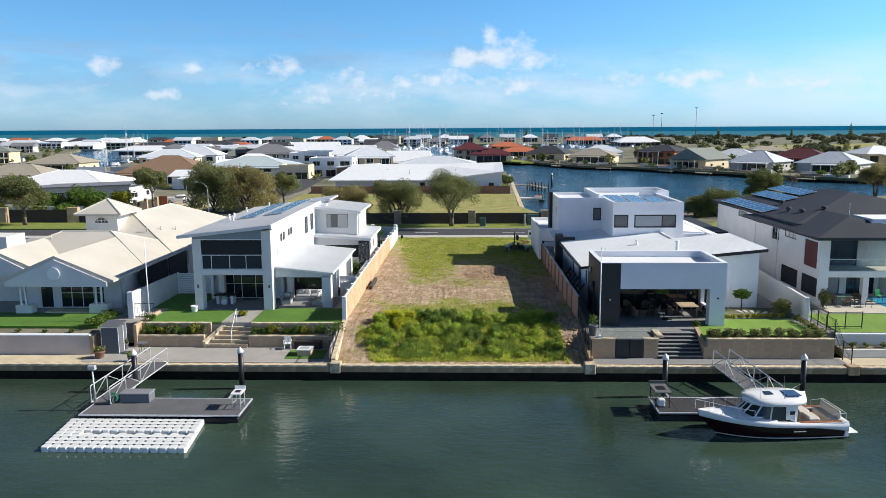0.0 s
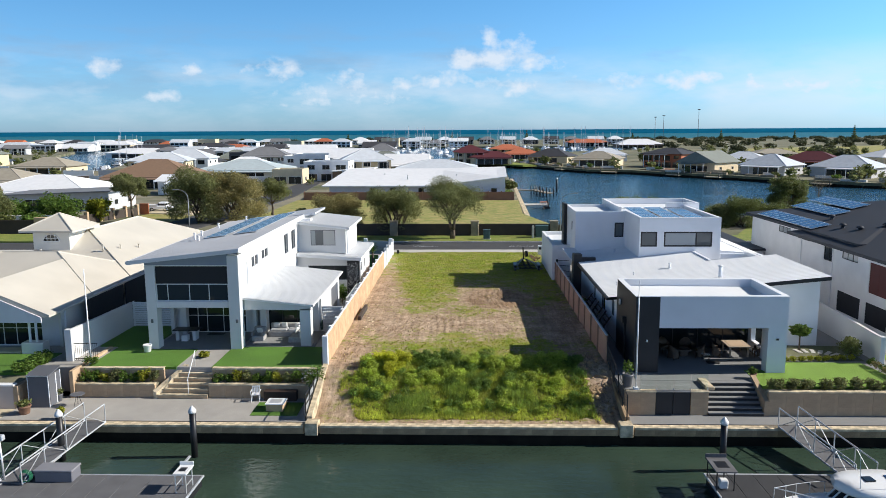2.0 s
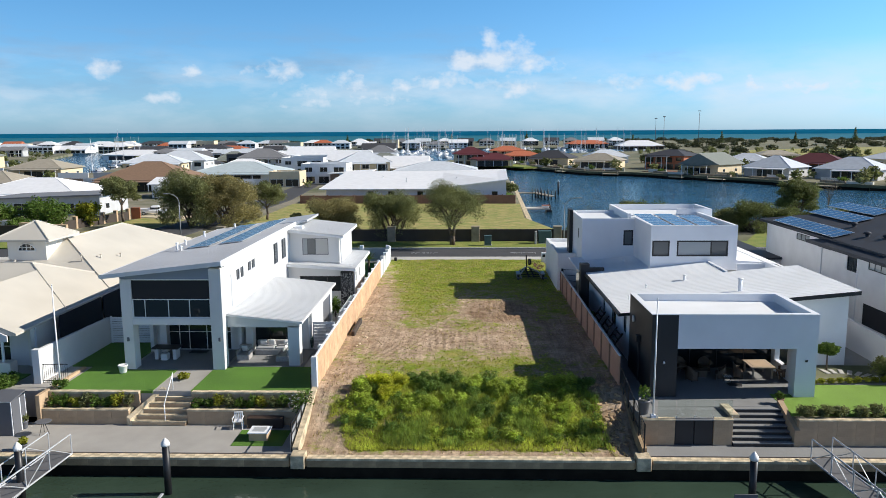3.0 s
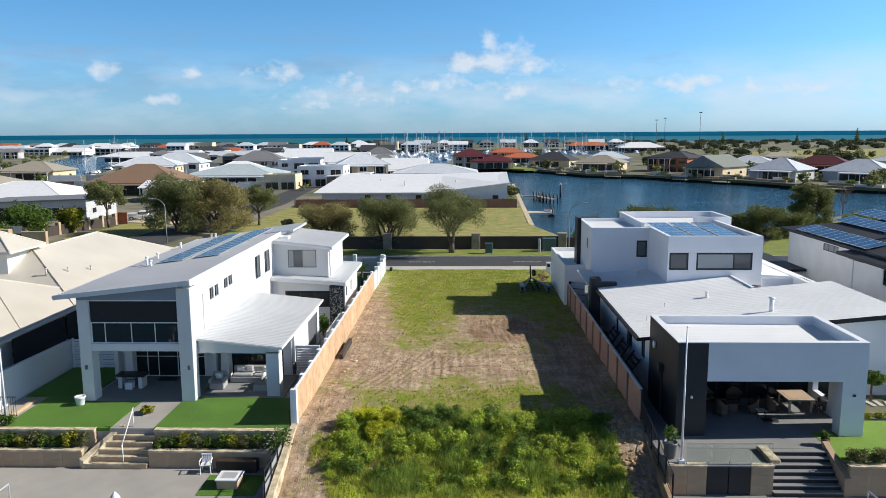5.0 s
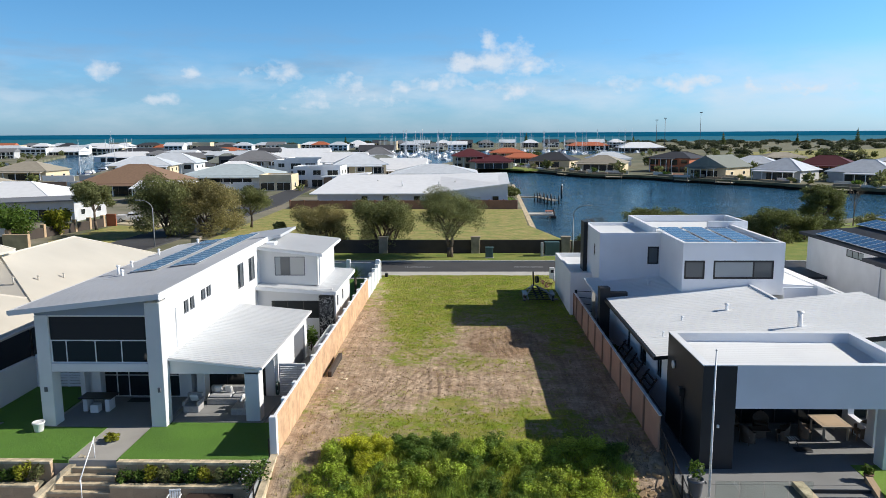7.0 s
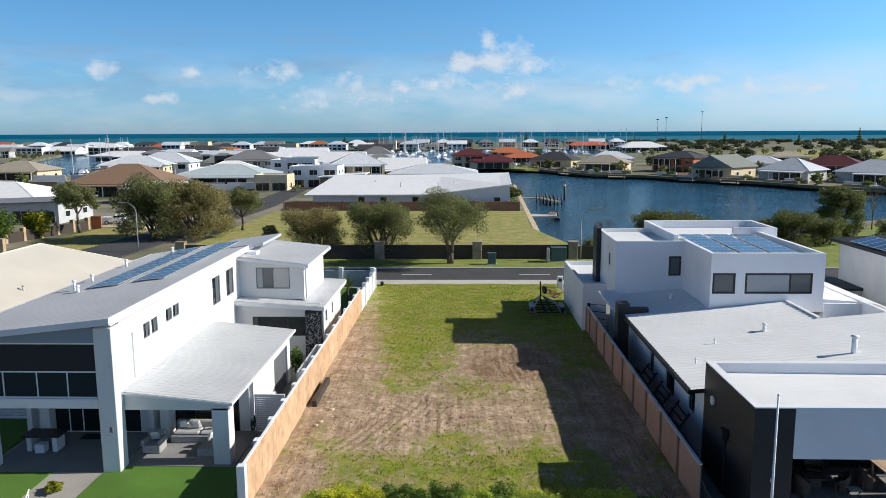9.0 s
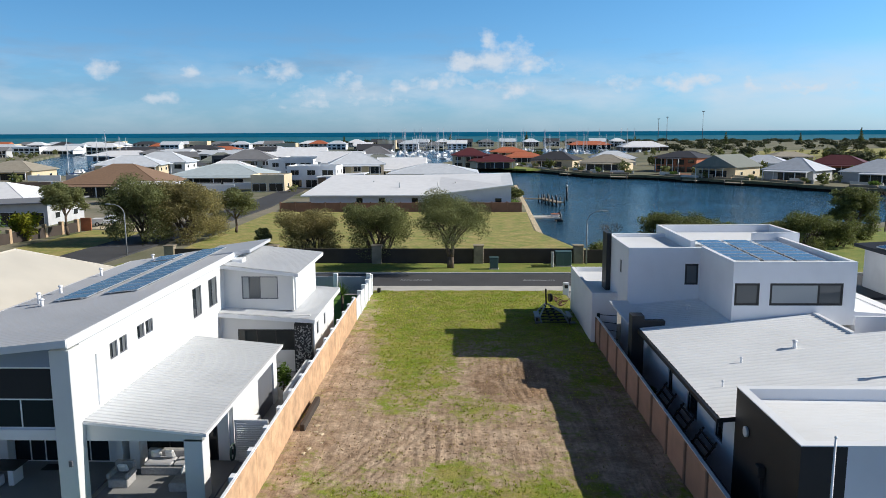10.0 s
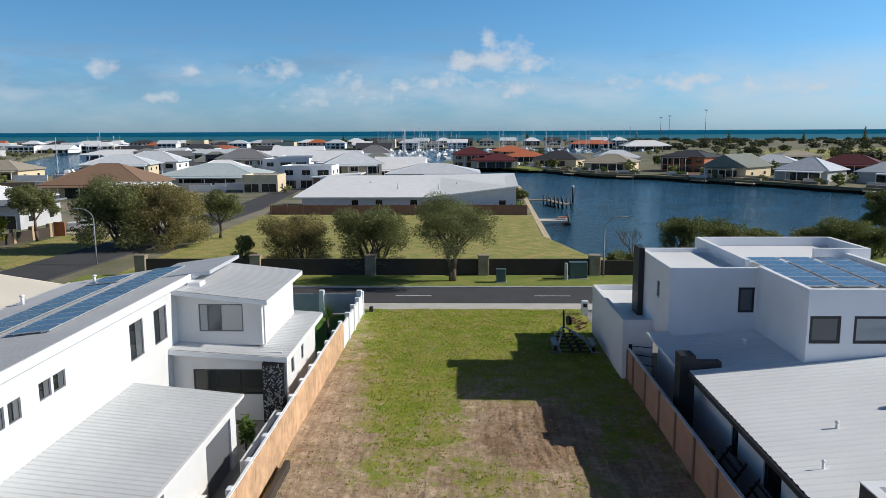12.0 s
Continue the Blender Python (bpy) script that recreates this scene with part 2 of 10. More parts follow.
# ---- materials ----
def surf(name, col, rough=0.6, metal=0.0, var=0.12, vscale=0.8, bump=0.0, bscale=30.0, col2=None, spec=0.5, stretch=(1, 1, 1), speck=0.0, isle=0.0, obj=0.0):
    m = bpy.data.materials.new(name)
    m.use_nodes = True
    nt = m.node_tree
    b = nt.nodes["Principled BSDF"]
    b.inputs["Metallic"].default_value = metal
    b.inputs["Specular IOR Level"].default_value = spec
    tc = nt.nodes.new("ShaderNodeTexCoord")
    mp = nt.nodes.new("ShaderNodeMapping")
    mp.inputs["Scale"].default_value = stretch
    nt.links.new(tc.outputs["Object"], mp.inputs["Vector"])

    def noise_(scale, detail):
        n = nt.nodes.new("ShaderNodeTexNoise")
        n.inputs["Scale"].default_value, n.inputs["Detail"].default_value = scale, detail
        nt.links.new(mp.outputs[0], n.inputs["Vector"])
        return n.outputs["Fac"]

    large, small = noise_(vscale, 5), noise_(bscale, 3)
    ramp = nt.nodes.new("ShaderNodeMapRange")
    ramp.inputs["From Min"].default_value, ramp.inputs["From Max"].default_value = 0.3, 0.7
    nt.links.new(large, ramp.inputs["Value"])
    mix = nt.nodes.new("ShaderNodeMix")
    mix.data_type = "RGBA"
    c2 = col2 or tuple(min(1, c * (1 + var)) for c in col)
    c1 = col if col2 else tuple(c * (1 - var) for c in col)
    mix.inputs["A"].default_value, mix.inputs["B"].default_value = (*c1, 1), (*c2, 1)
    nt.links.new(ramp.outputs[0], mix.inputs["Factor"])
    out = mix.outputs["Result"]

    def scaled(out, fac, lo, hi):
        r = nt.nodes.new("ShaderNodeMapRange")
        r.inputs["To Min"].default_value, r.inputs["To Max"].default_value = lo, hi
        nt.links.new(fac, r.inputs["Value"])
        k = nt.nodes.new("ShaderNodeMix")
        k.data_type, k.blend_type = "RGBA", "MULTIPLY"
        k.inputs["Factor"].default_value = 1.0
        nt.links.new(out, k.inputs["A"])
        nt.links.new(r.outputs[0], k.inputs["B"])
        return k.outputs["Result"]

    if speck:
        out = scaled(out, small, 1 - speck, 1 + speck)
    if isle:
        g = nt.nodes.new("ShaderNodeNewGeometry")
        out = scaled(out, g.outputs["Random Per Island"], 1 - isle, 1 + isle)
    if obj:
        g = nt.nodes.new("ShaderNodeObjectInfo")
        out = scaled(out, g.outputs["Random"], 1 - obj, 1 + obj)
    nt.links.new(out, b.inputs["Base Color"])
    rr = nt.nodes.new("ShaderNodeMapRange")
    rr.inputs["To Min"].default_value, rr.inputs["To Max"].default_value = max(0.02, rough - 0.1), min(1, rough + 0.1)
    nt.links.new(large, rr.inputs["Value"])
    nt.links.new(rr.outputs[0], b.inputs["Roughness"])
    if bump:
        bp = nt.nodes.new("ShaderNodeBump")
        bp.inputs["Distance"].default_value, bp.inputs["Strength"].default_value = bump, 1.0
        nt.links.new(small, bp.inputs["Height"])
        nt.links.new(bp.outputs[0], b.inputs["Normal"])
    return m


def water_mat(name, col, scale, bump, rough=0.06, far=None):
    m = surf(name, col, rough, 0, 0.4, 0.09, spec=0.5)
    nt = m.node_tree
    b = nt.nodes["Principled BSDF"]
    b.inputs["IOR"].default_value = 1.33
    for l in list(b.inputs["Roughness"].links):
        nt.links.remove(l)
    b.inputs["Roughness"].default_value = rough
    tc = nt.nodes.new("ShaderNodeTexCoord")
    mp = nt.nodes.new("ShaderNodeMapping")
    mp.inputs["Scale"].default_value = (1, 1.5, 1)
    nt.links.new(tc.outputs["Object"], mp.inputs["Vector"])
    tot = None
    for k, w in ((1.0, 1.0), (2.9, 0.35), (0.25, 0.9)):
        n = nt.nodes.new("ShaderNodeTexNoise")
        n.inputs["Scale"].default_value, n.inputs["Detail"].default_value = scale * k, 3
        nt.links.new(mp.outputs[0], n.inputs["Vector"])
        mm = nt.nodes.new("ShaderNodeMath")
        mm.operation = "MULTIPLY_ADD"
        mm.inputs[1].default_value = w
        nt.links.new(n.outputs["Fac"], mm.inputs[0])
        if tot is not None:
            nt.links.new(tot, mm.inputs[2])
        tot = mm.outputs[0]
    bp = nt.nodes.new("ShaderNodeBump")
    bp.inputs["Distance"].default_value = bump
    nt.links.new(tot, bp.inputs["Height"])
    nt.links.new(bp.outputs[0], b.inputs["Normal"])
    return m


def glass_mat(name, col, rough=0.03, alpha=None):
    m = bpy.data.materials.new(name)
    m.use_nodes = True
    b = m.node_tree.nodes["Principled BSDF"]
    b.inputs["Base Color"].default_value = (*col, 1)
    b.inputs["Roughness"].default_value = rough
    b.inputs["IOR"].default_value = 1.5
    b.inputs["Transmission Weight"].default_value = 0.0 if alpha is None else alpha
    return m


M_WHITE = surf("white_render", (0.68, 0.68, 0.67), 0.75, var=0.04, vscale=0.6, bump=0.003, bscale=60)
M_WALL_B = surf("pale_render", (0.80, 0.81, 0.83), 0.7, var=0.04, vscale=0.5, bump=0.002, bscale=70)
M_CREAM = surf("cream_render", (0.72, 0.70, 0.64), 0.75, var=0.05, bump=0.003, bscale=50)
M_GREYWALL = surf("warm_grey_render", (0.70, 0.69, 0.69), 0.75, var=0.05, bump=0.003, bscale=50)
M_CHAR = surf("charcoal_cladding", (0.022, 0.022, 0.024), 0.55, var=0.2, bump=0.002, bscale=30)
M_ROOF_A = surf("light_grey_metal_roof", (0.50, 0.51, 0.53), 0.5, metal=0.0, var=0.06, vscale=0.4)
M_ROOF_P = surf("pale_metal_roof", (0.57, 0.58, 0.59), 0.45, metal=0.1, var=0.05, vscale=0.4)
M_ROOF_B = surf("white_metal_roof", (0.80, 0.81, 0.81), 0.55, var=0.05, vscale=0.3)
M_ROOF_C = surf("cream_metal_roof", (0.57, 0.53, 0.455), 0.55, var=0.07, vscale=0.3)
M_ROOF_D = surf("charcoal_metal_roof", (0.045, 0.047, 0.055), 0.65, var=0.15, vscale=0.3, spec=0.3)
M_FASCIA = surf("grey_fascia_paint", (0.24, 0.28, 0.34), 0.6, var=0.05)
M_TRIMW = surf("white_trim", (0.82, 0.83, 0.84), 0.5, var=0.03)
M_DARKTRIM = surf("black_trim", (0.015, 0.015, 0.017), 0.45, var=0.1)
M_ALU = surf("mill_aluminium", (0.70, 0.71, 0.72), 0.4, metal=0.55, var=0.08)
M_ALUW = surf("white_window_frame", (0.75, 0.75, 0.74), 0.4, var=0.04)
M_GLASS = glass_mat("dark_window_glass", (0.015, 0.02, 0.022), 0.03)
M_GLASSB = glass_mat("pale_window_glass", (0.34, 0.37, 0.38), 0.08)
M_GLASSM = glass_mat("grey_window_glass", (0.11, 0.12, 0.125), 0.05)
M_GLASSC = glass_mat("curtained_window_glass", (0.46, 0.46, 0.44), 0.1)
M_CLEAR = glass_mat("clear_glass", (0.85, 0.93, 0.92), 0.0, 1.0)
M_BLIND = surf("black_mesh_blind", (0.012, 0.013, 0.017), 0.7, var=0.1, bump=0.001, bscale=200)
M_LIME = surf("limestone_block", (0.47, 0.335, 0.21), 0.9, var=0.18, vscale=0.9, bump=0.012, bscale=14, speck=0.12, obj=0.05)
M_CAP = surf("limestone_capping", (0.56, 0.46, 0.31), 0.9, var=0.4, vscale=2.6, bump=0.008, bscale=18, speck=0.2, obj=0.05)
M_CONC = surf("grey_concrete_paving", (0.36, 0.34, 0.31), 0.9, var=0.12, vscale=0.5, bump=0.003, bscale=60, speck=0.08)
M_CONCB = surf("bluish_aggregate_paving", (0.235, 0.235, 0.23), 0.85, var=0.1, vscale=0.5, bump=0.003, bscale=60, speck=0.12)
M_SANDPATH = surf("sandy_paving", (0.58, 0.49, 0.33), 0.9, var=0.12, vscale=0.7, bump=0.003, bscale=40)
M_TIDE = surf("wet_tidal_stone", (0.016, 0.013, 0.009), 0.8, spec=0.12, var=0.4, vscale=1.3, bump=0.02, bscale=9)
M_TURF = surf("artificial_turf", (0.085, 0.19, 0.02), 0.95, var=0.12, vscale=0.5, bump=0.012, bscale=90, speck=0.3)
M_TURFB = surf("bright_artificial_turf", (0.165, 0.28, 0.035), 0.95, var=0.1, vscale=0.5, bump=0.012, bscale=90, speck=0.25)
M_FENCE = surf("peach_fence_panel", (0.58, 0.37, 0.22), 0.85, var=0.24, vscale=1.8, bump=0.006, bscale=22, speck=0.16, obj=0.07)
M_FENCERP = surf("dark_tan_fence_post", (0.24, 0.15, 0.105), 0.85, var=0.12, vscale=1.1)
M_FENCER = surf("tan_fence_panel", (0.42, 0.255, 0.18), 0.85, var=0.12, vscale=1.1, bump=0.004, bscale=25, obj=0.07)
M_ROAD = surf("asphalt", (0.055, 0.055, 0.058), 0.92, var=0.15, vscale=0.4, bump=0.004, bscale=80, speck=0.2)
M_KERB = surf("kerb_concrete", (0.50, 0.48, 0.44), 0.9, var=0.1, vscale=0.8)
M_EARTH = surf("land", (0.30, 0.26, 0.20), 0.95, var=0.2, vscale=0.09, col2=(0.085, 0.10, 0.035), bump=0.02, bscale=3, speck=0.3)
M_VERGE = surf("verge_grass", (0.135, 0.20, 0.025), 0.95, var=0.25, vscale=0.6, col2=(0.25, 0.255, 0.055), bump=0.05, bscale=7, speck=0.45)
M_POLE = surf("weathered_grey_pole", (0.28, 0.29, 0.30), 0.6, var=0.15)
M_DRYLAWN = surf("dry_lawn", (0.19, 0.235, 0.04), 0.95, var=0.2, vscale=0.5, col2=(0.40, 0.31, 0.115), bump=0.06, bscale=2.6, speck=0.55)
M_PILE = surf("black_pile_sleeve", (0.012, 0.012, 0.014), 0.45, var=0.2)
M_PLASTW = surf("white_plastic", (0.78, 0.78, 0.77), 0.45, var=0.04)
M_FLOAT = surf("white_float_plastic", (0.72, 0.72, 0.70), 0.5, var=0.08, vscale=2, isle=0.06)
M_DECK = surf("grey_composite_deck", (0.12, 0.12, 0.125), 0.8, var=0.12, vscale=1.5, bump=0.003, bscale=50)
M_DECKB = surf("black_composite_deck", (0.035, 0.035, 0.038), 0.75, var=0.15, vscale=1.5, bump=0.003, bscale=50)
M_SHED = surf("slate_grey_steel", (0.12, 0.125, 0.14), 0.5, var=0.06)
M_SEAWALL = surf("weathered_sea_wall", (0.40, 0.275, 0.155), 0.9, var=0.45, vscale=0.8, bump=0.02, bscale=10, speck=0.2, obj=0.12)
M_TERRA = surf("terracotta", (0.20, 0.11, 0.07), 0.85, var=0.15, vscale=6)
M_WOOD = surf("oiled_timber", (0.46, 0.36, 0.26), 0.6, var=0.2, vscale=3, stretch=(1, 8, 1))
M_WICKER = surf("brown_wicker", (0.13, 0.09, 0.06), 0.8, var=0.25, vscale=20, bump=0.006, bscale=60)
M_CUSH = surf("grey_cushion", (0.42, 0.42, 0.43), 0.9, var=0.08, bump=0.004, bscale=40)
M_CUSHW = surf("white_cushion", (0.75, 0.74, 0.72), 0.9, var=0.06, bump=0.004, bscale=40)
M_SOLAR = surf("solar_cells", (0.03, 0.055, 0.12), 0.2, var=0.3, vscale=1.4, spec=0.6, obj=0.3)
# paler copy of the cells: mirrored sky is mixed into the base colour
M_SOLARB = surf("sky_paled_solar_cells", (0.075, 0.10, 0.15), 0.18, var=0.25, vscale=1.4, spec=0.6, obj=0.25)
def leaf_mat(name, col, rough=0.6, var=0.3, vscale=0.9, isle=0.45, through=0.5):
    """Leaf surface that lets part of the sunlight through."""
    m = surf(name, col, rough, var=var, vscale=vscale, isle=isle, spec=0.3)
    nt = m.node_tree
    bs, out = nt.nodes["Principled BSDF"], nt.nodes["Material Output"]
    tr = nt.nodes.new("ShaderNodeBsdfTranslucent")
    nt.links.new(bs.inputs["Base Color"].links[0].from_socket, tr.inputs["Color"])
    mx = nt.nodes.new("ShaderNodeMixShader")
    mx.inputs[0].default_value = through
    nt.links.new(bs.outputs[0], mx.inputs[1])
    nt.links.new(tr.outputs[0], mx.inputs[2])
    nt.links.new(mx.outputs[0], out.inputs["Surface"])
    return m


M_BARK = surf("grey_bark", (0.12, 0.09, 0.065), 0.95, var=0.3, vscale=3, bump=0.03, bscale=12)
M_LEAF = leaf_mat("olive_leaves", (0.20, 0.215, 0.085), 0.65, vscale=0.7, isle=0.32)
M_LEAFB = leaf_mat("brownish_leaves", (0.30, 0.262, 0.11), 0.65, vscale=0.7, isle=0.32)
M_LEAFG = leaf_mat("green_leaves", (0.11, 0.18, 0.03))
M_LEAFY = leaf_mat("yellow_green_leaves", (0.28, 0.29, 0.03), isle=0.4)
M_LEAFD = leaf_mat("dark_leaves", (0.155, 0.175, 0.055), isle=0.45, through=0.4)
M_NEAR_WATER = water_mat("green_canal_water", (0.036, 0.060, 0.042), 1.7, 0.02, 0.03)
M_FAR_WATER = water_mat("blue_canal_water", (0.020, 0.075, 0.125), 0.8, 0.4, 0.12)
M_SEA = water_mat("teal_sea", (0.01, 0.13, 0.16), 0.2, 0.05, 0.5)

# ---- water and land ----
LOT = 2.6
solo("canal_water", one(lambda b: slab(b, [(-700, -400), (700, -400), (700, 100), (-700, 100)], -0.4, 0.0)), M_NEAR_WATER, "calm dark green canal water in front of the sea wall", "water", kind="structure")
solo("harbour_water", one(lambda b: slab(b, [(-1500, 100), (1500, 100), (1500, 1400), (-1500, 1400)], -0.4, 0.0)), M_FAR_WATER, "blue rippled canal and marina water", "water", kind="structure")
solo("sea_water", one(lambda b: slab(b, [(-6000, 1400), (6000, 1400), (6000, 4605), (-6000, 4605)], -0.4, 0.0)), M_SEA, "teal open sea on the horizon", "water", kind="structure")

M_HORIZON = surf("distant_teal_sea", (0.05, 0.46, 0.56), 0.9, var=0.1, vscale=0.004, stretch=(1, 1, 30), spec=0.1)
solo("backdrop", one(box, -4300, 4300, 4600, 4610, -1, 26.0), M_HORIZON, "teal sea running out to the horizon", "sea", kind="structure")

NEAR_LAND = [(-600, 58), (-9, 58), (8.4, 58), (300, 58), (300, 120), (130, 150), (95, 168), (75, 160), (60, 152), (45, 138), (30, 127), (20, 124), (14, 130), (10.4, 147), (11.75, 184), (14.4, 272),
             (12, 300), (-20, 330), (-40, 470), (-110, 560), (-280, 640), (-212, 500), (-172, 384), (-150, 312), (-180, 290), (-600, 290)]
RIGHT_LAND = [(-15, 360), (21, 395), (34, 351), (49, 315), (66, 307), (82, 283), (94, 268), (102, 250), (117, 232), (160, 205), (300, 150), (1500, 150), (1500, 1500), (190, 1500), (150, 640), (100, 600), (60, 560), (10, 540), (-15, 420)]
LEFT_LAND = [(-1200, 300), (-185, 298), (-222, 400), (-281, 505), (-335, 640), (-420, 760), (-1200, 900)]
BEACH_LAND = [(-1500, 900), (-420, 790), (190, 790), (190, 1400), (-1500, 1400)]


M_SCRUB = surf("scrubby_ground", (0.10, 0.11, 0.055), 0.95, var=0.2, vscale=0.03, col2=(0.23, 0.205, 0.125), bump=0.05, bscale=1.5, speck=0.4)


def land(name, pts, top, label, material=None):
    b = B()
    slab(b, pts, -0.3, top)
    return solo(name, b, material or M_EARTH, label, "ground", kind="structure")


land("ground", [p if p[1] > 99 else p for p in NEAR_LAND], 2.0, "built-up land between the canals, sandy and grassed")
land("ground", RIGHT_LAND, 1.6, "far bank of the canal, sandy and grassed", M_SCRUB)
land("ground", LEFT_LAND, 1.6, "far built-up land beside the canal")
land("ground", BEACH_LAND, 1.6, "low scrubby dunes before the sea", M_SCRUB)

# ---- sea wall, walkways, lots ----
def blocks(parent, mesh_name, material, x0, x1, y0, y1, z0, z1, size, axis="x", gap=0.006):
    """A course of stone blocks laid end to end, each an object of its own on one shared mesh."""
    n = max(1, round(abs((x1 - x0) if axis == "x" else (y1 - y0)) / size))
    step = ((x1 - x0) if axis == "x" else (y1 - y0)) / n
    b = B()
    if axis == "x":
        bevel_box(b, gap / 2, step - gap / 2, 0, y1 - y0, 0, z1 - z0, 0.006)
    else:
        bevel_box(b, 0, x1 - x0, gap / 2, step - gap / 2, 0, z1 - z0, 0.012)
    me = mesh_of(mesh_name, b, material)
    for i in range(n):
        ob = part(mesh_name, me, material, parent)
        ob.location = (x0 + i * step if axis == "x" else x0, y0 if axis == "x" else y0 + i * step, z0)


SEA_Y, CAP_Z = 48.75, 1.0
sea = thing("sea_wall", "limestone block sea wall with pale capping and a dark tidal band", "wall", (0, SEA_Y, 0), kind="structure")
part("wall_core", one(box, -90, 90, SEA_Y + 0.1, SEA_Y + 0.6, -0.4, 0.915), M_SEAWALL, sea)
part("tidal_band", one(box, -90, 90, SEA_Y + 0.02, SEA_Y + 0.1, -0.4, 0.55), M_TIDE, sea, "dark wet algae band")

lot_paths = [("walkway", -60, -27.2, 49.3, 51.2, 1.0, M_SANDPATH, "sandy paved walkway along the sea wall"),
             ("walkway", -27.2, -9.35, 49.35, 53.3, 1.02, M_CONC, "plain grey concrete walkway behind the sea wall"),
             ("walkway", 8.75, 26.1, 49.35, 51.0, 1.02, M_CONCB, "grey aggregate walkway behind the sea wall"),
             ("walkway", 26.1, 60, 49.35, 51.0, 1.0, M_SANDPATH, "sandy paved walkway along the sea wall")]
for nm, xa, xb, ya, yb, zt, mt, lb in lot_paths:
    solo(nm, one(box, xa, xb, ya, yb, -0.2, zt), mt, lb, "walkway", kind="structure")


# broad areas of the empty lot: middle, half sizes, and how grassy (+) or bare (-) each one is
LOT_AREAS = ((0.0, 93.0, 15.0, 15.5, 1.3), (-3.9, 77.5, 3.0, 9.5, 0.95), (0.3, 68.4, 3.0, 2.4, 0.62), (6.4, 79.0, 3.2, 10.5, 0.55), (1.8, 58.6, 7.5, 3.4, 0.85), (-5.0, 58.8, 2.4, 2.6, 0.45), (-1.3, 62.2, 1.0, 1.1, 0.7), (-0.3, 52.8, 8.6, 4.2, 1.1),
             (2.3, 73.8, 3.5, 4.6, -1.35), (-1.5, 65.3, 9.5, 3.4, -0.85), (-8.5, 82.0, 1.5, 17.0, -0.8), (-6.7, 72.6, 1.8, 2.3, -0.75), (-7.0, 66.0, 2.6, 5.5, -0.55), (6.9, 64.5, 1.9, 9.0, -0.95), (-8.2, 57.5, 1.5, 4.0, -0.9), (-9.3, 52.8, 1.3, 4.0, -1.0), (8.2, 53.0, 1.2, 5.0, -1.3), (0.0, 49.6, 10.0, 0.6, -0.9))


def lot_cover(x, y):
    """Above 0 where grass grows, below 0 on bare earth."""
    c = -0.12
    for cx, cy, rx, ry, w in LOT_AREAS:
        c += w * max(0.0, 1 - ((x - cx) / rx) ** 2 - ((y - cy) / ry) ** 2)
    return c


def lot_level(x, y):
    """Height of the empty lot: a bank behind the sea wall, then nearly flat, with shallow humps."""
    t = min(1, max(0, (y - 50.0) / 5.2))
    t = t * t * (3 - 2 * t)
    hump = 0.07 * noise.noise(Vector((x * 0.35, y * 0.35, 0))) + 0.03 * noise.noise(Vector((x * 1.3, y * 1.3, 4)))
    return 0.9 + (LOT - 0.9) * t + hump


def rut(x, y, x0, y0, x1, y1, bend, wide):
    """Depth, 0 to 1, of a wheel mark that runs in a shallow arc from one place to another."""
    dx, dy = x1 - x0, y1 - y0
    l = math.hypot(dx, dy)
    f = ((x - x0) * dx + (y - y0) * dy) / l ** 2
    if not 0 < f < 1:
        return 0.0
    off = ((x - x0) * dy - (y - y0) * dx) / l - bend * 4 * f * (1 - f)
    return max(0.0, 1 - (off / wide) ** 2) * min(1, 6 * f, 6 * (1 - f))


RUTS = [(-8.2 + 0.55 * i, 58.6 + 0.12 * i, -4.4 + 0.6 * i, 68.0 + 0.2 * i, 0.35, 0.16) for i in range(6)] + [(-2.6 + 0.5 * i, 62.0, -2.9 + 0.62 * i, 68.4, 0.1, 0.14) for i in range(4)]
RUTS += [(2.0 + 0.55 * i, 69.6, 1.4 + 0.62 * i, 77.6, -0.3 - 0.08 * i, 0.15) for i in range(5)] + [(-6.0, 63.6, 5.0, 66.4, 0.4, 0.2), (-6.4, 65.2, 4.6, 68.0, 0.4, 0.2), (5.9, 57.0, 6.4, 70.0, 0.4, 0.22), (7.2, 57.0, 7.6, 70.0, 0.4, 0.22)]


def lot_ground():
    b = B()
    nx, ny = 190, 480
    rows = []
    for j in range(ny + 1):
        y = 49.3 + (99.3 - 49.3) * j / ny
        near = [q for q in RUTS if min(q[1], q[3]) - 1 < y < max(q[1], q[3]) + 1]
        row = []
        for i in range(nx + 1):
            x = -9.16 + 17.68 * i / nx
            bare = min(1, max(0.25, 0.5 - lot_cover(x, y)))
            z = lot_level(x, y) + bare * (0.035 * noise.noise(Vector((x * 2.9, y * 2.9, 7))) + 0.018 * noise.noise(Vector((x * 5.2, y * 5.2, 3))))
            for q in near:
                d = rut(x, y, *q)
                if d:
                    z -= d * (0.035 + 0.02 * math.sin(y * 14 + x * 5))
            row.append(b.verts.new((x, y, z)))
        rows.append(row)
    for p, q in zip(rows, rows[1:]):
        for i in range(nx):
            b.faces.new((p[i], p[i + 1], q[i + 1], q[i])).smooth = True
    return b


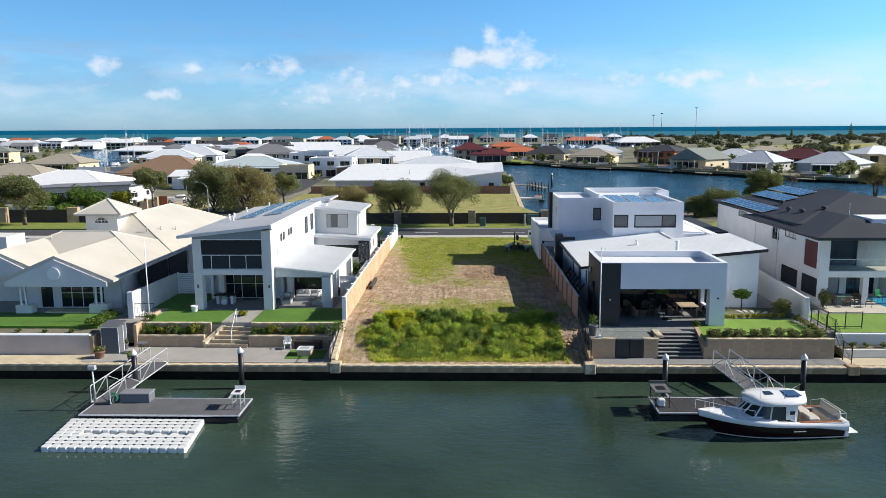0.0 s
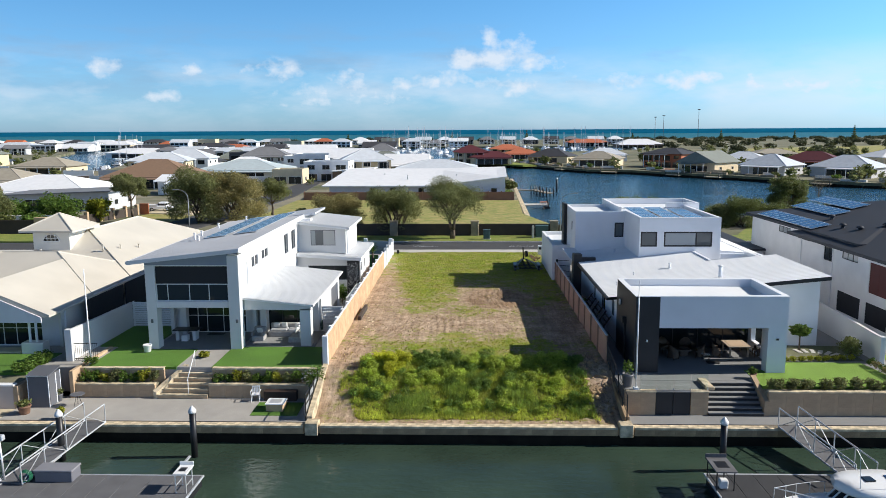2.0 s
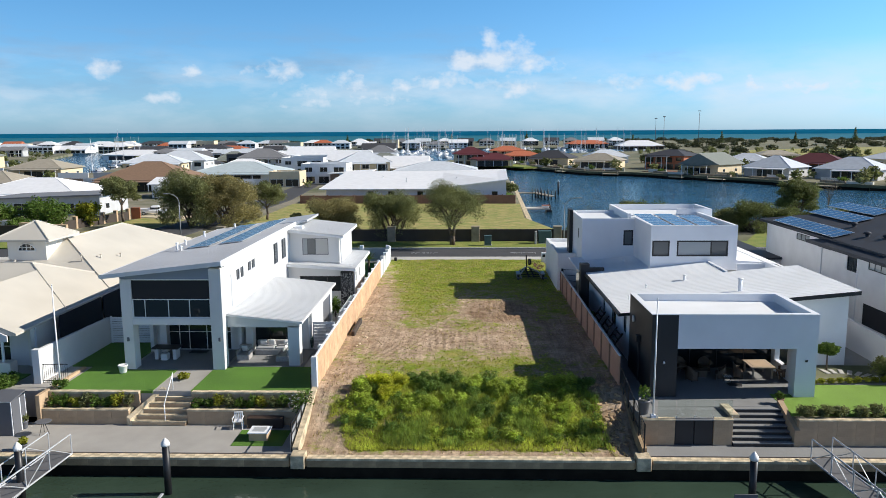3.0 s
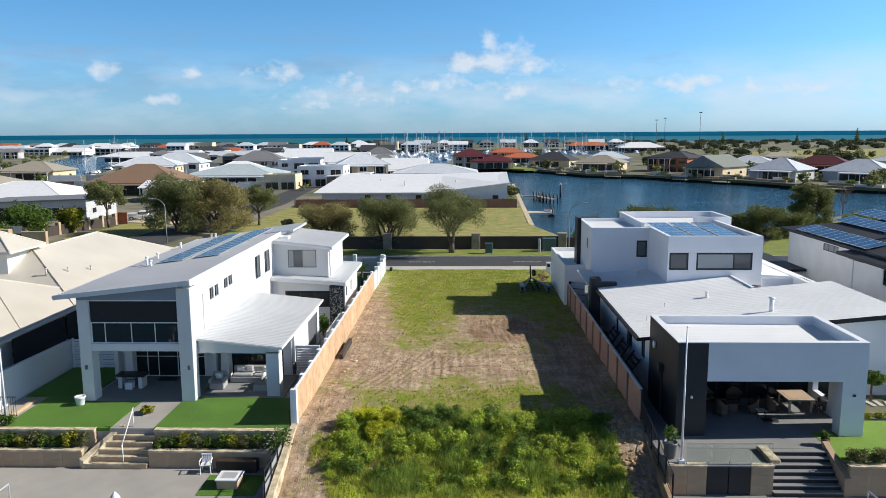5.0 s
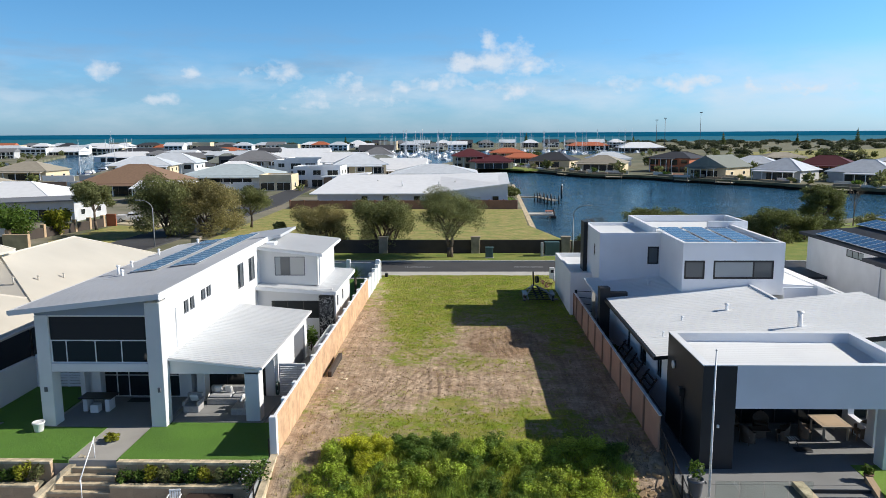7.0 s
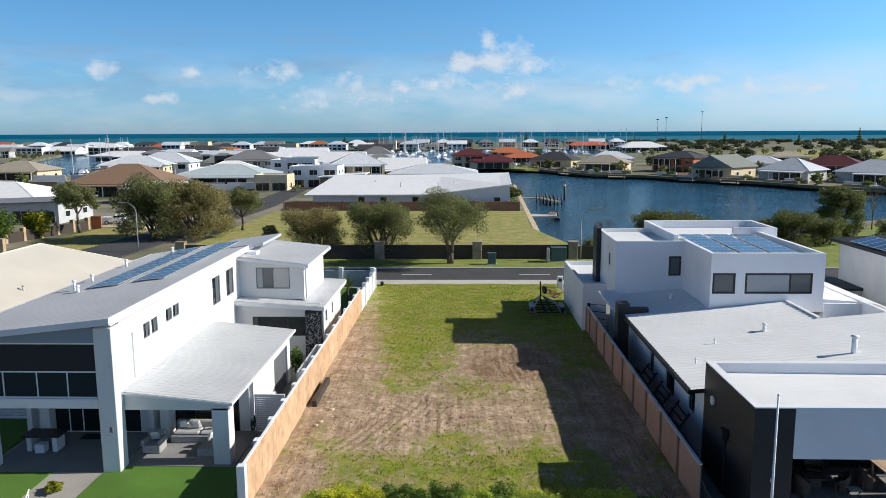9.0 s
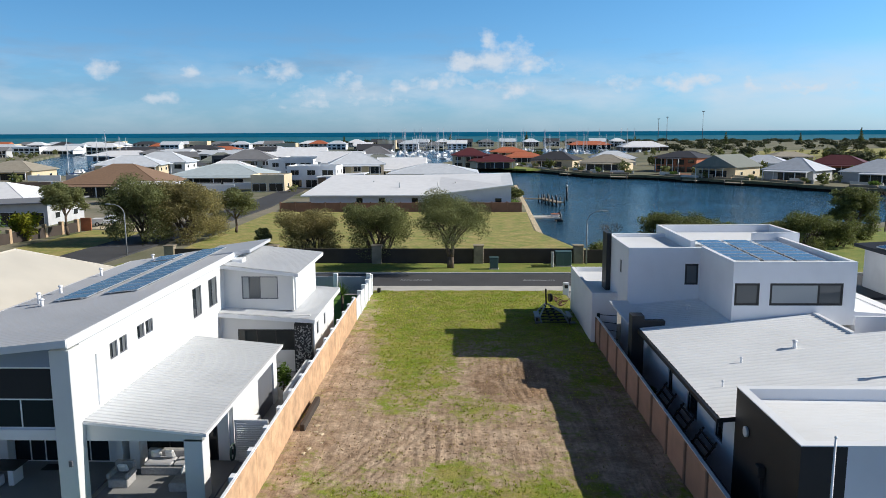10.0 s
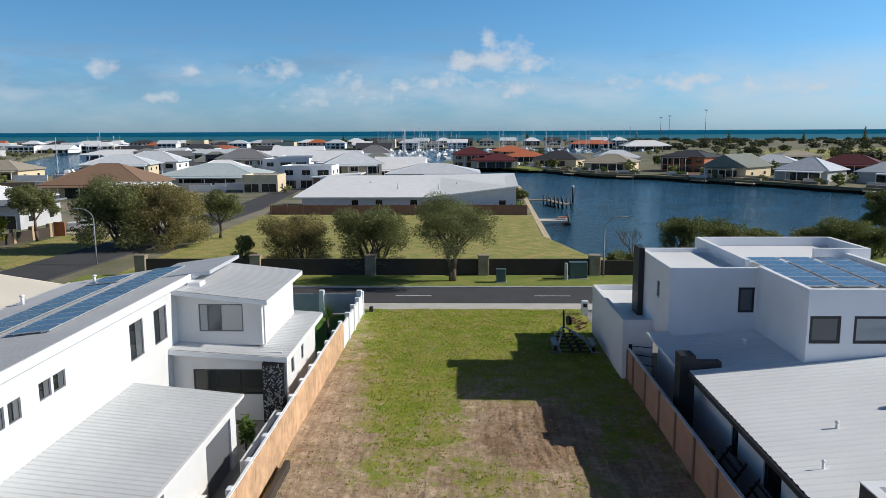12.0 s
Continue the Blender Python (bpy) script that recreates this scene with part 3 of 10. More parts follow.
def lot_mat():
    """Patchy grass on bare tilled earth; where each lies is set by broad areas of the plan broken up by noise."""
    m = bpy.data.materials.new("patchy_lot_ground")
    m.use_nodes = True
    nt = m.node_tree
    bs = nt.nodes["Principled BSDF"]
    bs.inputs["Roughness"].default_value, bs.inputs["Specular IOR Level"].default_value = 0.95, 0.15
    tc = nt.nodes.new("ShaderNodeTexCoord")
    sp = nt.nodes.new("ShaderNodeSeparateXYZ")
    nt.links.new(tc.outputs["Object"], sp.inputs[0])

    def ma(op, a, c=None, clamp=False):
        n = nt.nodes.new("ShaderNodeMath")
        n.operation, n.use_clamp = op, clamp
        for i, v in enumerate((a, c)):
            if v is None:
                continue
            if isinstance(v, (int, float)):
                n.inputs[i].default_value = v
            else:
                nt.links.new(v, n.inputs[i])
        return n.outputs[0]

    def nz(scale, detail, st=(1, 1, 1), turn=0.0, rough=0.62):
        mp = nt.nodes.new("ShaderNodeMapping")
        mp.inputs["Rotation"].default_value = (0, 0, radians(turn))
        mp.inputs["Scale"].default_value = st
        nt.links.new(tc.outputs["Object"], mp.inputs[0])
        n = nt.nodes.new("ShaderNodeTexNoise")
        n.inputs["Scale"].default_value, n.inputs["Detail"].default_value = scale, detail
        n.inputs["Roughness"].default_value = rough
        nt.links.new(mp.outputs[0], n.inputs["Vector"])
        return n.outputs["Fac"]

    def area(cx, cy, rx, ry):
        dx, dy = ma("DIVIDE", ma("SUBTRACT", sp.outputs["X"], cx), rx), ma("DIVIDE", ma("SUBTRACT", sp.outputs["Y"], cy), ry)
        return ma("SUBTRACT", 1.0, ma("ADD", ma("MULTIPLY", dx, dx), ma("MULTIPLY", dy, dy)), True)

    def mixed(fac, a, c, blend="MIX"):
        k = nt.nodes.new("ShaderNodeMix")
        k.data_type, k.blend_type = "RGBA", blend
        for key, v in (("Factor", fac), ("A", a), ("B", c)):
            if isinstance(v, tuple):
                k.inputs[key].default_value = (*v, 1)
            elif isinstance(v, (int, float)):
                k.inputs[key].default_value = v
            else:
                nt.links.new(v, k.inputs[key])
        return k.outputs["Result"]

    def off(fac, mid, gain):
        return ma("MULTIPLY", ma("SUBTRACT", fac, mid), gain)

    cover = -0.12
    for cx, cy, rx, ry, w in LOT_AREAS:
        cover = ma("ADD", ma("MULTIPLY", area(cx, cy, rx, ry), w), cover)
    fine, mid, broad = nz(9.0, 6), nz(2.4, 8), nz(0.55, 8)
    ragged = ma("ADD", ma("ADD", ma("MULTIPLY", cover, 0.8), off(broad, 0.5, 3.2)), ma("ADD", off(mid, 0.5, 3.0), off(fine, 0.5, 1.5)))
    g = ma("ADD", ma("MULTIPLY", ragged, 1.25), 0.38, True)
    # sandy to brown earth; the freshly turned ground is browner
    turned = ma("MULTIPLY", area(2.3, 73.8, 3.3, 4.6), 2.2, True)
    skew, across, along = nz(1.0, 6, (5.0, 0.35, 1), 24.0), nz(1.0, 6, (0.35, 4.6, 1)), nz(1.0, 5, (5.0, 0.3, 1), -8.0)
    lines = ma("ADD", ma("MULTIPLY", ma("ADD", ma("MULTIPLY", skew, 0.85), ma("MULTIPLY", across, 0.15)), ma("SUBTRACT", 1.0, turned)), ma("MULTIPLY", along, turned))
    soil = mixed(ma("ADD", off(nz(0.8, 8), 0.5, 2.6), ma("ADD", 0.36, ma("MULTIPLY", turned, 0.45)), True), (0.50, 0.38, 0.27), (0.26, 0.172, 0.108))
    soil = mixed(ma("MULTIPLY", off(mid, 0.60, 5.0), 0.5, True), soil, (0.54, 0.455, 0.34))
    grain = ma("ADD", ma("ADD", off(lines, 0.5, 1.5), off(nz(14.0, 6, rough=0.7), 0.5, 0.7)), ma("ADD", 1.0, off(nz(4.5, 6), 0.5, 1.3)))
    soil = mixed(1.0, soil, ma("MAXIMUM", grain, 0.25), "MULTIPLY")
    # living and dry grass
    grass = mixed(ma("ADD", off(nz(0.9, 9), 0.5, 3.6), 0.42, True), (0.18, 0.245, 0.024), (0.33, 0.285, 0.09))
    grass = mixed(ma("MULTIPLY", off(nz(3.2, 8), 0.55, 5.0), 0.7, True), grass, (0.115, 0.18, 0.017))
    grass = mixed(1.0, grass, ma("MAXIMUM", ma("ADD", 1.0, ma("ADD", off(nz(17.0, 5, rough=0.7), 0.5, 1.6), off(mid, 0.5, 0.8))), 0.22), "MULTIPLY")
    nt.links.new(mixed(g, soil, grass), bs.inputs["Base Color"])
    bp = nt.nodes.new("ShaderNodeBump")
    bp.inputs["Distance"].default_value, bp.inputs["Strength"].default_value = 0.06, 1.0
    nt.links.new(ma("ADD", ma("ADD", ma("MULTIPLY", lines, 0.5), ma("MULTIPLY", nz(12.0, 6), 0.8)), ma("MULTIPLY", mid, 0.8)), bp.inputs["Height"])
    nt.links.new(bp.outputs[0], bs.inputs["Normal"])
    return m


M_LOT = lot_mat()
solo("vacant_lot", lot_ground(), M_LOT, "empty building lot of patchy grass and bare tilled earth", "ground", kind="structure")

# lots of the neighbours
solo("lot_ground", one(box, -27.0, -9.3, 54.1, 99.3, 1.0, 2.6), M_CONC, "paved ground round the white house", "ground", kind="structure")
solo("lot_ground", one(box, 8.7, 26.3, 52.6, 99.3, 1.0, 2.38), M_CONCB, "paved ground round the flat-roofed house", "ground", kind="structure")
solo("lot_ground", one(box, -60, -27.0, 53.2, 99.3, 1.0, 2.55), M_CONC, "paved ground round the cream-roofed house", "ground", kind="structure")
solo("lot_ground", one(box, 26.3, 60, 53.0, 99.3, 1.0, 2.36), M_CONCB, "paved ground round the dark-roofed house", "ground", kind="structure")
solo("lawn", one(box, -24.3, -18.6, 54.05, 58.6, 2.5, 2.66), M_TURF, "clipped dark green artificial turf", "lawn", kind="structure")
solo("lawn", one(box, -25.7, -22.0, 58.62, 63.9, 2.5, 2.66), M_TURF, "clipped dark green artificial turf beside the house", "lawn", kind="structure")
solo("lawn", one(box, -16.35, -9.5, 54.05, 58.6, 2.5, 2.66), M_TURF, "clipped dark green artificial turf", "lawn", kind="structure")
solo("lawn", one(box, -60, -27.6, 53.0, 57.2, 2.4, 2.6), M_TURF, "strip of green lawn before the gabled house", "lawn", kind="structure")
solo("lawn", one(slab, [(16.9, 51.6), (25.6, 51.6), (24.8, 56.2), (19.4, 56.2), (19.4, 54.6), (16.9, 54.6)], 2.2, 2.44), M_TURFB, "bright green artificial turf behind a hedge", "lawn", kind="structure")
solo("lawn", one(box, 26.9, 60, 52.6, 58.0, 2.2, 2.42), M_TURFB, "bright green turf before the dark-roofed house", "lawn", kind="structure")

# street
solo("footpath", one(box, -70, 90, 99.3, 101.5, 1.5, 2.56), M_KERB, "pale concrete footpath beside the road", "pavement", kind="structure")
solo("road", one(box, -120, 120, 101.5, 108.3, 1.5, 2.46), M_ROAD, "dark asphalt road", "road", kind="structure")
solo("kerb", one(box, -40, 110, 108.3, 108.6, 1.5, 2.58), M_KERB, "pale concrete kerb", "kerb", kind="structure")
solo("verge", one(box, -40, 110, 108.6, 114.0, 1.5, 2.6), M_VERGE, "green grass verge beside the road", "verge", kind="structure")
solo("verge", one(box, -120, -53, 108.6, 116.2, 1.5, 2.6), M_VERGE, "green grass verge beside the road", "verge", kind="structure")
solo("side_road", one(slab, [(-52, 108.3), (-44, 108.3), (-42, 150), (-41, 185), (-44, 232), (-60, 260), (-66, 255), (-50, 228), (-48, 185), (-50, 150)], 1.6, 2.2), M_ROAD, "asphalt side street between the houses", "road", kind="structure")
solo("lawn", one(slab, [(-38, 114.6), (16, 114.6), (19, 124), (13.8, 130.5), (10.2, 147), (11.3, 174), (-38, 174)], 1.5, [2.2, 2.2, 2.05, 2.05, 2.05, 2.05, 2.2]), M_DRYLAWN, "open dry grass lot", "lawn", kind="structure")

# lot fences
fl = thing("boundary_fence", "peach limestone-panel boundary fence with pale capping", "fence", (-9.2, 76, 2.6))
n_panel = 14
for i in range(n_panel):
    ya, yb = 55.0 + i * 2.35, 55.0 + (i + 1) * 2.35
    zt = 4.42 if i < 13 else 4.42
    part("panel", one(bevel_box, -9.28, -9.17, ya + 0.01, yb - 0.01, 2.35, zt, 0.01), M_FENCE, fl)
    part("capping", one(bevel_box, -9.33, -9.20, ya, yb, zt, zt + 0.05, 0.01), M_TRIMW, fl)
    part("post", one(bevel_box, -9.50, -9.28, yb - 0.2, yb + 0.15, 2.5, zt + 0.08, 0.015), M_TRIMW, fl, "white rendered post")
part("post", one(bevel_box, -9.45, -9.12, 54.7, 55.0, 2.2, 4.5, 0.015), M_TRIMW, fl, "white rendered post")
fw = thing("front_wall", "stepped white rendered boundary wall at the street end", "wall", (-9.2, 93, 2.6))
for i in range(4):
    ya, yb = 87.9 + i * 2.4, 90.3 + i * 2.4
    part("panel", one(bevel_box, -9.28, -9.14, ya, yb - 0.3, 2.4, 4.25 - 0.02 * i, 0.01), M_TRIMW, fw)
    part("post", one(bevel_box, -9.4, -9.05, yb - 0.3, yb, 2.4, 4.55 - 0.02 * i, 0.015), M_TRIMW, fw)

fr = thing("boundary_fence", "tan rendered panel fence with darker posts and pale capping", "fence", (8.5, 69, 2.6))
for i in range(10):
    ya, yb = 55.32 + i * 2.79, min(82.0, 55.32 + (i + 1) * 2.79)
    part("panel", one(bevel_box, 8.48, 8.56, ya + 0.06, yb - 0.06, 2.3, 4.4, 0.01), M_FENCER, fr)
    part("post", one(bevel_box, 8.40, 8.62, yb - 0.09, yb + 0.09, 2.3, 4.42, 0.015), M_FENCERP, fr)
    part("capping", one(bevel_box, 8.44, 8.60, ya, yb, 4.42, 4.46, 0.01), M_TRIMW, fr)

# ---- windows and doors ----
def window(parent, axis, at, lo, hi, z0, z1, fm, gm, n=1, rows=1, t=0.06, d=0.08, name="window", ratio=None):
    """A framed window across `axis`: frame with mullions, and each pane a sub-part."""
    cuts = [lo + (hi - lo) * i / n for i in range(n + 1)] if ratio is None else [lo + (hi - lo) * r for r in (0, *ratio, 1)]
    zz = [z0 + (z1 - z0) * i / rows for i in range(rows + 1)]
    b = B()
    us = [(u0 + (t if i == 0 else t * 0.4), u1 - (t if i == len(cuts) - 2 else t * 0.4)) for i, (u0, u1) in enumerate(zip(cuts, cuts[1:]))]
    vs = [(a + (t if i == 0 else t * 0.35), c - (t if i == rows - 1 else t * 0.35)) for i, (a, c) in enumerate(zip(zz, zz[1:]))]
    wall_hole(b, axis, at - d / 2, d, lo, hi, z0, z1, [(u0, u1, a, c) for u0, u1 in us for a, c in vs])
    win = part(name, b, fm, parent)
    for k_, (u0, u1) in enumerate(zip(cuts, cuts[1:])):
        g = B()
        if axis == "y":
            box(g, u0 + 0.01, u1 - 0.01, at - 0.012, at + 0.012, z0 + 0.01, z1 - 0.01)
        else:
            box(g, at - 0.012, at + 0.012, u0 + 0.01, u1 - 0.01, z0 + 0.01, z1 - 0.01)
        gl = gm[k_ % len(gm)] if isinstance(gm, tuple) else gm
        part("pane", g, gl, win, "dark glass" if gl is M_GLASS else "pale glass with drawn curtain")
    return win


# ---- white two-storey house ----
ha = thing("house", "two-storey white rendered house with skillion roofs and solar panels", "house", (-18.5, 66, 2.6))
FA, FA1, RZ0, RZ1 = 2.65, 5.97, 8.78, 9.62
RSL = (RZ1 - RZ0) / 7.45


def roof_a(x):
    return RZ0 + (x + 22.85) * RSL


b = B()
wall_hole(b, "x", -15.85, 0.25, 58.75, 81.5, FA, 9.3, [(58.76, 61.6, FA, 5.3), (61.15, 61.85, 7.72, 8.45), (62.05, 62.75, 7.72, 8.45), (63.8, 64.55, 7.85, 8.5), (64.7, 65.5, 7.85, 8.5), (70.75, 72.1, 7.05, 8.72), (73.3, 74.75, 7.05, 8.72)])
wall_hole(b, "x", -21.95, 0.25, 58.75, 79.5, FA, 8.7, [(59.2, 61.8, FA, 5.3)])
box(b, -21.95, -15.6, 79.5, 79.75, FA, 8.8)
wall_hole(b, "y", 62.3, 0.2, -21.7, -15.85, FA, 5.5, [(-21.0, -16.5, FA, 5.2)])
wall_hole(b, "y", 60.4, 0.2, -21.7, -15.85, FA1, 8.7, [(-21.3, -16.2, 6.0, 8.2)])
box(b, -21.7, -15.85, 58.4, 62.5, 5.53, 5.60)
parts("wall", b, M_WHITE, ha)
part("column", one(bevel_box, -21.95, -21.28, 57.95, 58.75, FA, 8.45, 0.02), M_WHITE, ha)
part("column", one(bevel_box, -16.35, -15.58, 57.95, 58.75, FA, 9.1, 0.02), M_WHITE, ha)
part("floor_band", one(bevel_box, -21.28, -16.35, 57.98, 58.5, 5.53, FA1, 0.02), M_GREYWALL, ha, "grey concrete edge of the upper floor")
part("upper_floor", one(box, -21.7, -15.85, 58.5, 79.4, 5.62, 5.94), M_GREYWALL, ha)
part("inner_column", one(bevel_box, -21.25, -20.75, 61.7, 62.25, FA, 5.5, 0.02), M_WHITE, ha)
b = B()
slab(b, [(-21.95, 58.0), (-16.35, 58.0), (-16.35, 58.2), (-21.95, 58.2)], 8.45, [roof_a(-21.95) - 0.15, roof_a(-16.35) - 0.15, roof_a(-16.35) - 0.15, roof_a(-21.95) - 0.15])
part("gable_panel", b, M_FASCIA, ha, "blue-grey gable panel")
part("blind_box", one(bevel_box, -21.28, -16.35, 58.02, 58.16, 8.37, 8.5, 0.02), M_ALUW, ha)
part("roller_blind", one(box, -21.26, -16.40, 58.08, 58.11, 7.17, 8.37), M_BLIND, ha, "lowered black mesh roller blind")
window(ha, "y", 58.12, -21.28, -16.35, FA1, 7.17, M_ALUW, M_GLASS, 4, name="balcony_glazing", ratio=(0.16, 0.46, 0.73))
window(ha, "y", 62.34, -21.0, -16.5, FA, 5.2, M_ALUW, M_GLASS, name="sliding_door", ratio=(0.2, 0.35, 0.62, 0.8), rows=2)
window(ha, "y", 60.44, -21.3, -16.2, 6.0, 8.2, M_DARKTRIM, M_GLASS, 3, name="sliding_door")
for ya, yb, za, zb in ((61.15, 61.85, 7.72, 8.45), (62.05, 62.75, 7.72, 8.45), (63.8, 64.55, 7.85, 8.5), (64.7, 65.5, 7.85, 8.5), (70.75, 72.1, 7.05, 8.72), (73.3, 74.75, 7.05, 8.72)):
    window(ha, "x", -15.68, ya, yb, za, zb, M_SHED, (M_GLASS, M_GLASSM), 2, t=0.05)
part("downpipe", one(bevel_box, -15.6, -15.52, 59.9, 59.98, 6.25, 8.4, 0.01), M_TRIMW, ha)
# main roof
b = B()
ribbed(b, (-22.85, 57.45, RZ0), (-15.4, 57.45, RZ1), (-15.4, 82.5, RZ1), (-22.85, 79.6, RZ0), 80, 0.02)
roof = part("roof", b, M_ROOF_A, ha, "light grey ribbed metal roof")
part("roof_end", one(wedge, [(-18.0, 77.6, roof_a(-18.0) + 0.03), (-14.35, 77.6, 9.86), (-14.35, 82.7, 9.86), (-18.0, 82.7, roof_a(-18.0) + 0.03)], 0.2), M_ROOF_A, ha)
part("soffit", one(wedge, [(-22.8, 57.5, RZ0 - 0.06), (-15.45, 57.5, RZ1 - 0.06), (-15.45, 82.4, RZ1 - 0.06), (-22.8, 79.5, RZ0 - 0.06)], 0.08), M_TRIMW, ha)
part("fascia", one(slab, [(-22.9, 57.4), (-15.36, 57.4), (-15.36, 57.46), (-22.9, 57.46)], [RZ0 - 0.22, RZ1 - 0.24, RZ1 - 0.24, RZ0 - 0.22], [RZ0 + 0.04, RZ1 + 0.05, RZ1 + 0.05, RZ0 + 0.04]), M_GREYWALL, ha, "grey front fascia")
part("fascia", one(box, -15.42, -15.34, 57.46, 82.4, RZ1 - 0.3, RZ1 + 0.06), M_TRIMW, ha, "white verge flashing")
part("gutter", one(box, -22.98, -22.85, 57.45, 79.6, RZ0 - 0.18, RZ0 + 0.01), M_GREYWALL, ha)

# wing behind
b = B()
wall_hole(b, "y", 76.1, 0.2, -15.6, -11.3, 6.3, 9.0, [(-14.5, -12.25, 7.0, 8.42)], top=(9.12, 8.68))
box(b, -11.5, -11.3, 76.3, 83.0, 6.2, 8.62)
box(b, -15.6, -11.5, 82.8, 83.0, 6.2, 8.62)
wall_hole(b, "y", 75.2, 0.2, -15.6, -10.1, FA, 6.2, [(-14.6, -11.1, 4.0, 5.3)])
wall_hole(b, "x", -10.3, 0.2, 75.4, 83.2, FA, 6.0, [(77.0, 77.7, 4.4, 5.3), (79.4, 80.0, 4.4, 5.3)])
parts("wing_wall", b, M_WHITE, ha)
window(ha, "y", 76.15, -14.5, -12.25, 7.0, 8.42, M_SHED, (M_GLASSB, M_GLASSM, M_GLASSC), ratio=(0.2, 0.5))
window(ha, "y", 75.26, -14.6, -11.1, 4.0, 5.3, M_DARKTRIM, M_GLASS, 3)
window(ha, "x", -10.16, 77.0, 77.7, 4.4, 5.3, M_ALUW, M_GLASS, 1)
window(ha, "x", -10.16, 79.4, 80.0, 4.4, 5.3, M_ALUW, M_GLASS, 1)
part("wing_roof", one(ribbed, (-15.58, 75.5, 9.25), (-10.85, 75.5, 8.74), (-10.85, 83.6, 8.74), (-15.58, 83.6, 9.25), 28, 0.03), M_ROOF_P, ha, "pale ribbed metal roof")
part("wing_fascia", one(wedge, [(-15.6, 75.46, 9.22), (-10.83, 75.46, 8.71), (-10.83, 83.62, 8.71), (-15.6, 83.62, 9.22)], 0.2), M_TRIMW, ha)
part("porch_roof", one(ribbed, (-15.58, 74.7, 6.46), (-9.75, 74.7, 6.08), (-9.75, 83.9, 6.08), (-15.58, 83.9, 6.46), 31, 0.03), M_ROOF_P, ha, "pale ribbed metal roof")
part("porch_fascia", one(wedge, [(-15.58, 74.66, 6.43), (-9.73, 74.66, 6.05), (-9.73, 83.92, 6.05), (-15.58, 83.92, 6.43)], 0.24), M_TRIMW, ha)
for (x, y, z0, z1) in ((-11.2, 76.02, 6.3, 8.6), (-9.95, 75.12, FA, 5.9)):
    part("downpipe", one(bevel_box, x, x + 0.09, y, y + 0.08, z0, z1, 0.01), M_TRIMW, ha)

# side patio
b = B()
slab(b, [(-15.58, 58.75), (-11.0, 58.75), (-11.0, 59.0), (-15.58, 59.0)], 5.2, [5.98, 5.52, 5.52, 5.98])
wall_hole(b, "x", -11.2, 0.2, 62.6, 70.3, FA, 5.5, [(66.6, 69.6, FA, 5.0)])
wall_hole(b, "y", 62.5, 0.2, -15.6, -11.2, FA, 5.6, [(-15.0, -11.7, FA, 5.15)])
box(b, -15.6, -11.2, 70.1, 70.3, FA, 5.5)
parts("patio_wall", b, M_WHITE, ha)
part("patio_post", one(bevel_box, -11.75, -11.0, 58.75, 59.5, FA, 5.3, 0.02), M_WHITE, ha)
part("patio_post", one(bevel_box, -15.3, -14.85, 61.6, 62.4, FA, 5.6, 0.02), M_WHITE, ha)
part("patio_roof", one(ribbed, (-15.58, 58.55, 6.1), (-10.85, 58.55, 5.62), (-10.85, 70.8, 5.62), (-15.58, 70.8, 6.1), 40, 0.03), M_ROOF_P, ha, "pale ribbed metal patio roof")
part("patio_soffit", one(wedge, [(-15.58, 58.52, 6.07), (-10.83, 58.52, 5.59), (-10.83, 70.82, 5.59), (-15.58, 70.82, 6.07)], 0.1), M_TRIMW, ha)
part("gutter", one(box, -10.85, -10.74, 58.5, 70.85, 5.48, 5.62), M_GREYWALL, ha, "pale gutter")
window(ha, "y", 62.55, -15.0, -11.7, FA, 5.15, M_DARKTRIM, M_GLASS, 3, name="sliding_door")
part("garage_screen", one(box, -11.14, -11.10, 66.6, 69.6, FA, 5.0), M_SHED, ha, "slate grey roller door")
solo("patio_floor", one(box, -21.7, -15.9, 57.9, 62.3, 2.6, 2.67), M_CONCB, "grey tiled patio floor", "floor", kind="structure")
solo("patio_floor", one(box, -15.6, -10.8, 58.55, 62.5, 2.6, 2.68), M_CONCB, "grey tiled patio floor", "floor", kind="structure")

# ---- white flat-roofed house with black box front ----
hb = thing("house", "white flat-roofed house with charcoal-clad terrace box and metal roofs", "house", (15, 68, 2.4))
FB = 2.4
X0, X1, Y0, Y1, ZT = 9.98, 19.2, 54.1, 59.7, 7.2
b = B()
box(b, X0, 11.45, Y0, Y0 + 0.35, FB, ZT)
box(b, X0, X0 + 0.3, Y0 + 0.35, Y1, FB, ZT)
parts("dark_wall", b, M_CHAR, hb, "charcoal clad wall")
b = B()
box(b, 11.45, X1, Y0, Y0 + 0.35, 5.25, ZT)
box(b, 18.05, X1, Y0, Y0 + 0.75, FB, 5.25)
wall_hole(b, "x", X1 - 0.3, 0.3, Y0 + 0.35, Y1, FB, ZT, [(55.9, 56.5, FB, 4.75), (57.15, 58.9, 3.15, 4.9)])
box(b, X0 + 0.3, X1 - 0.3, Y1 - 0.3, Y1, 5.4, ZT)
parts("white_wall", b, M_WALL_B, hb)
part("terrace_roof", one(ribbed, (X0 + 0.3, Y0 + 0.35, 6.62), (X1 - 0.3, Y0 + 0.35, 6.55), (X1 - 0.3, Y1 - 0.3, 6.72), (X0 + 0.3, Y1 - 0.3, 6.79), 18, 0.01), M_ROOF_B, hb, "white ribbed metal roof inside a parapet")
part("terrace_ceiling", one(box, X0 + 0.3, X1 - 0.3, Y0 + 0.35, Y1 - 0.3, 5.3, 5.42), M_CHAR, hb)
b = B()
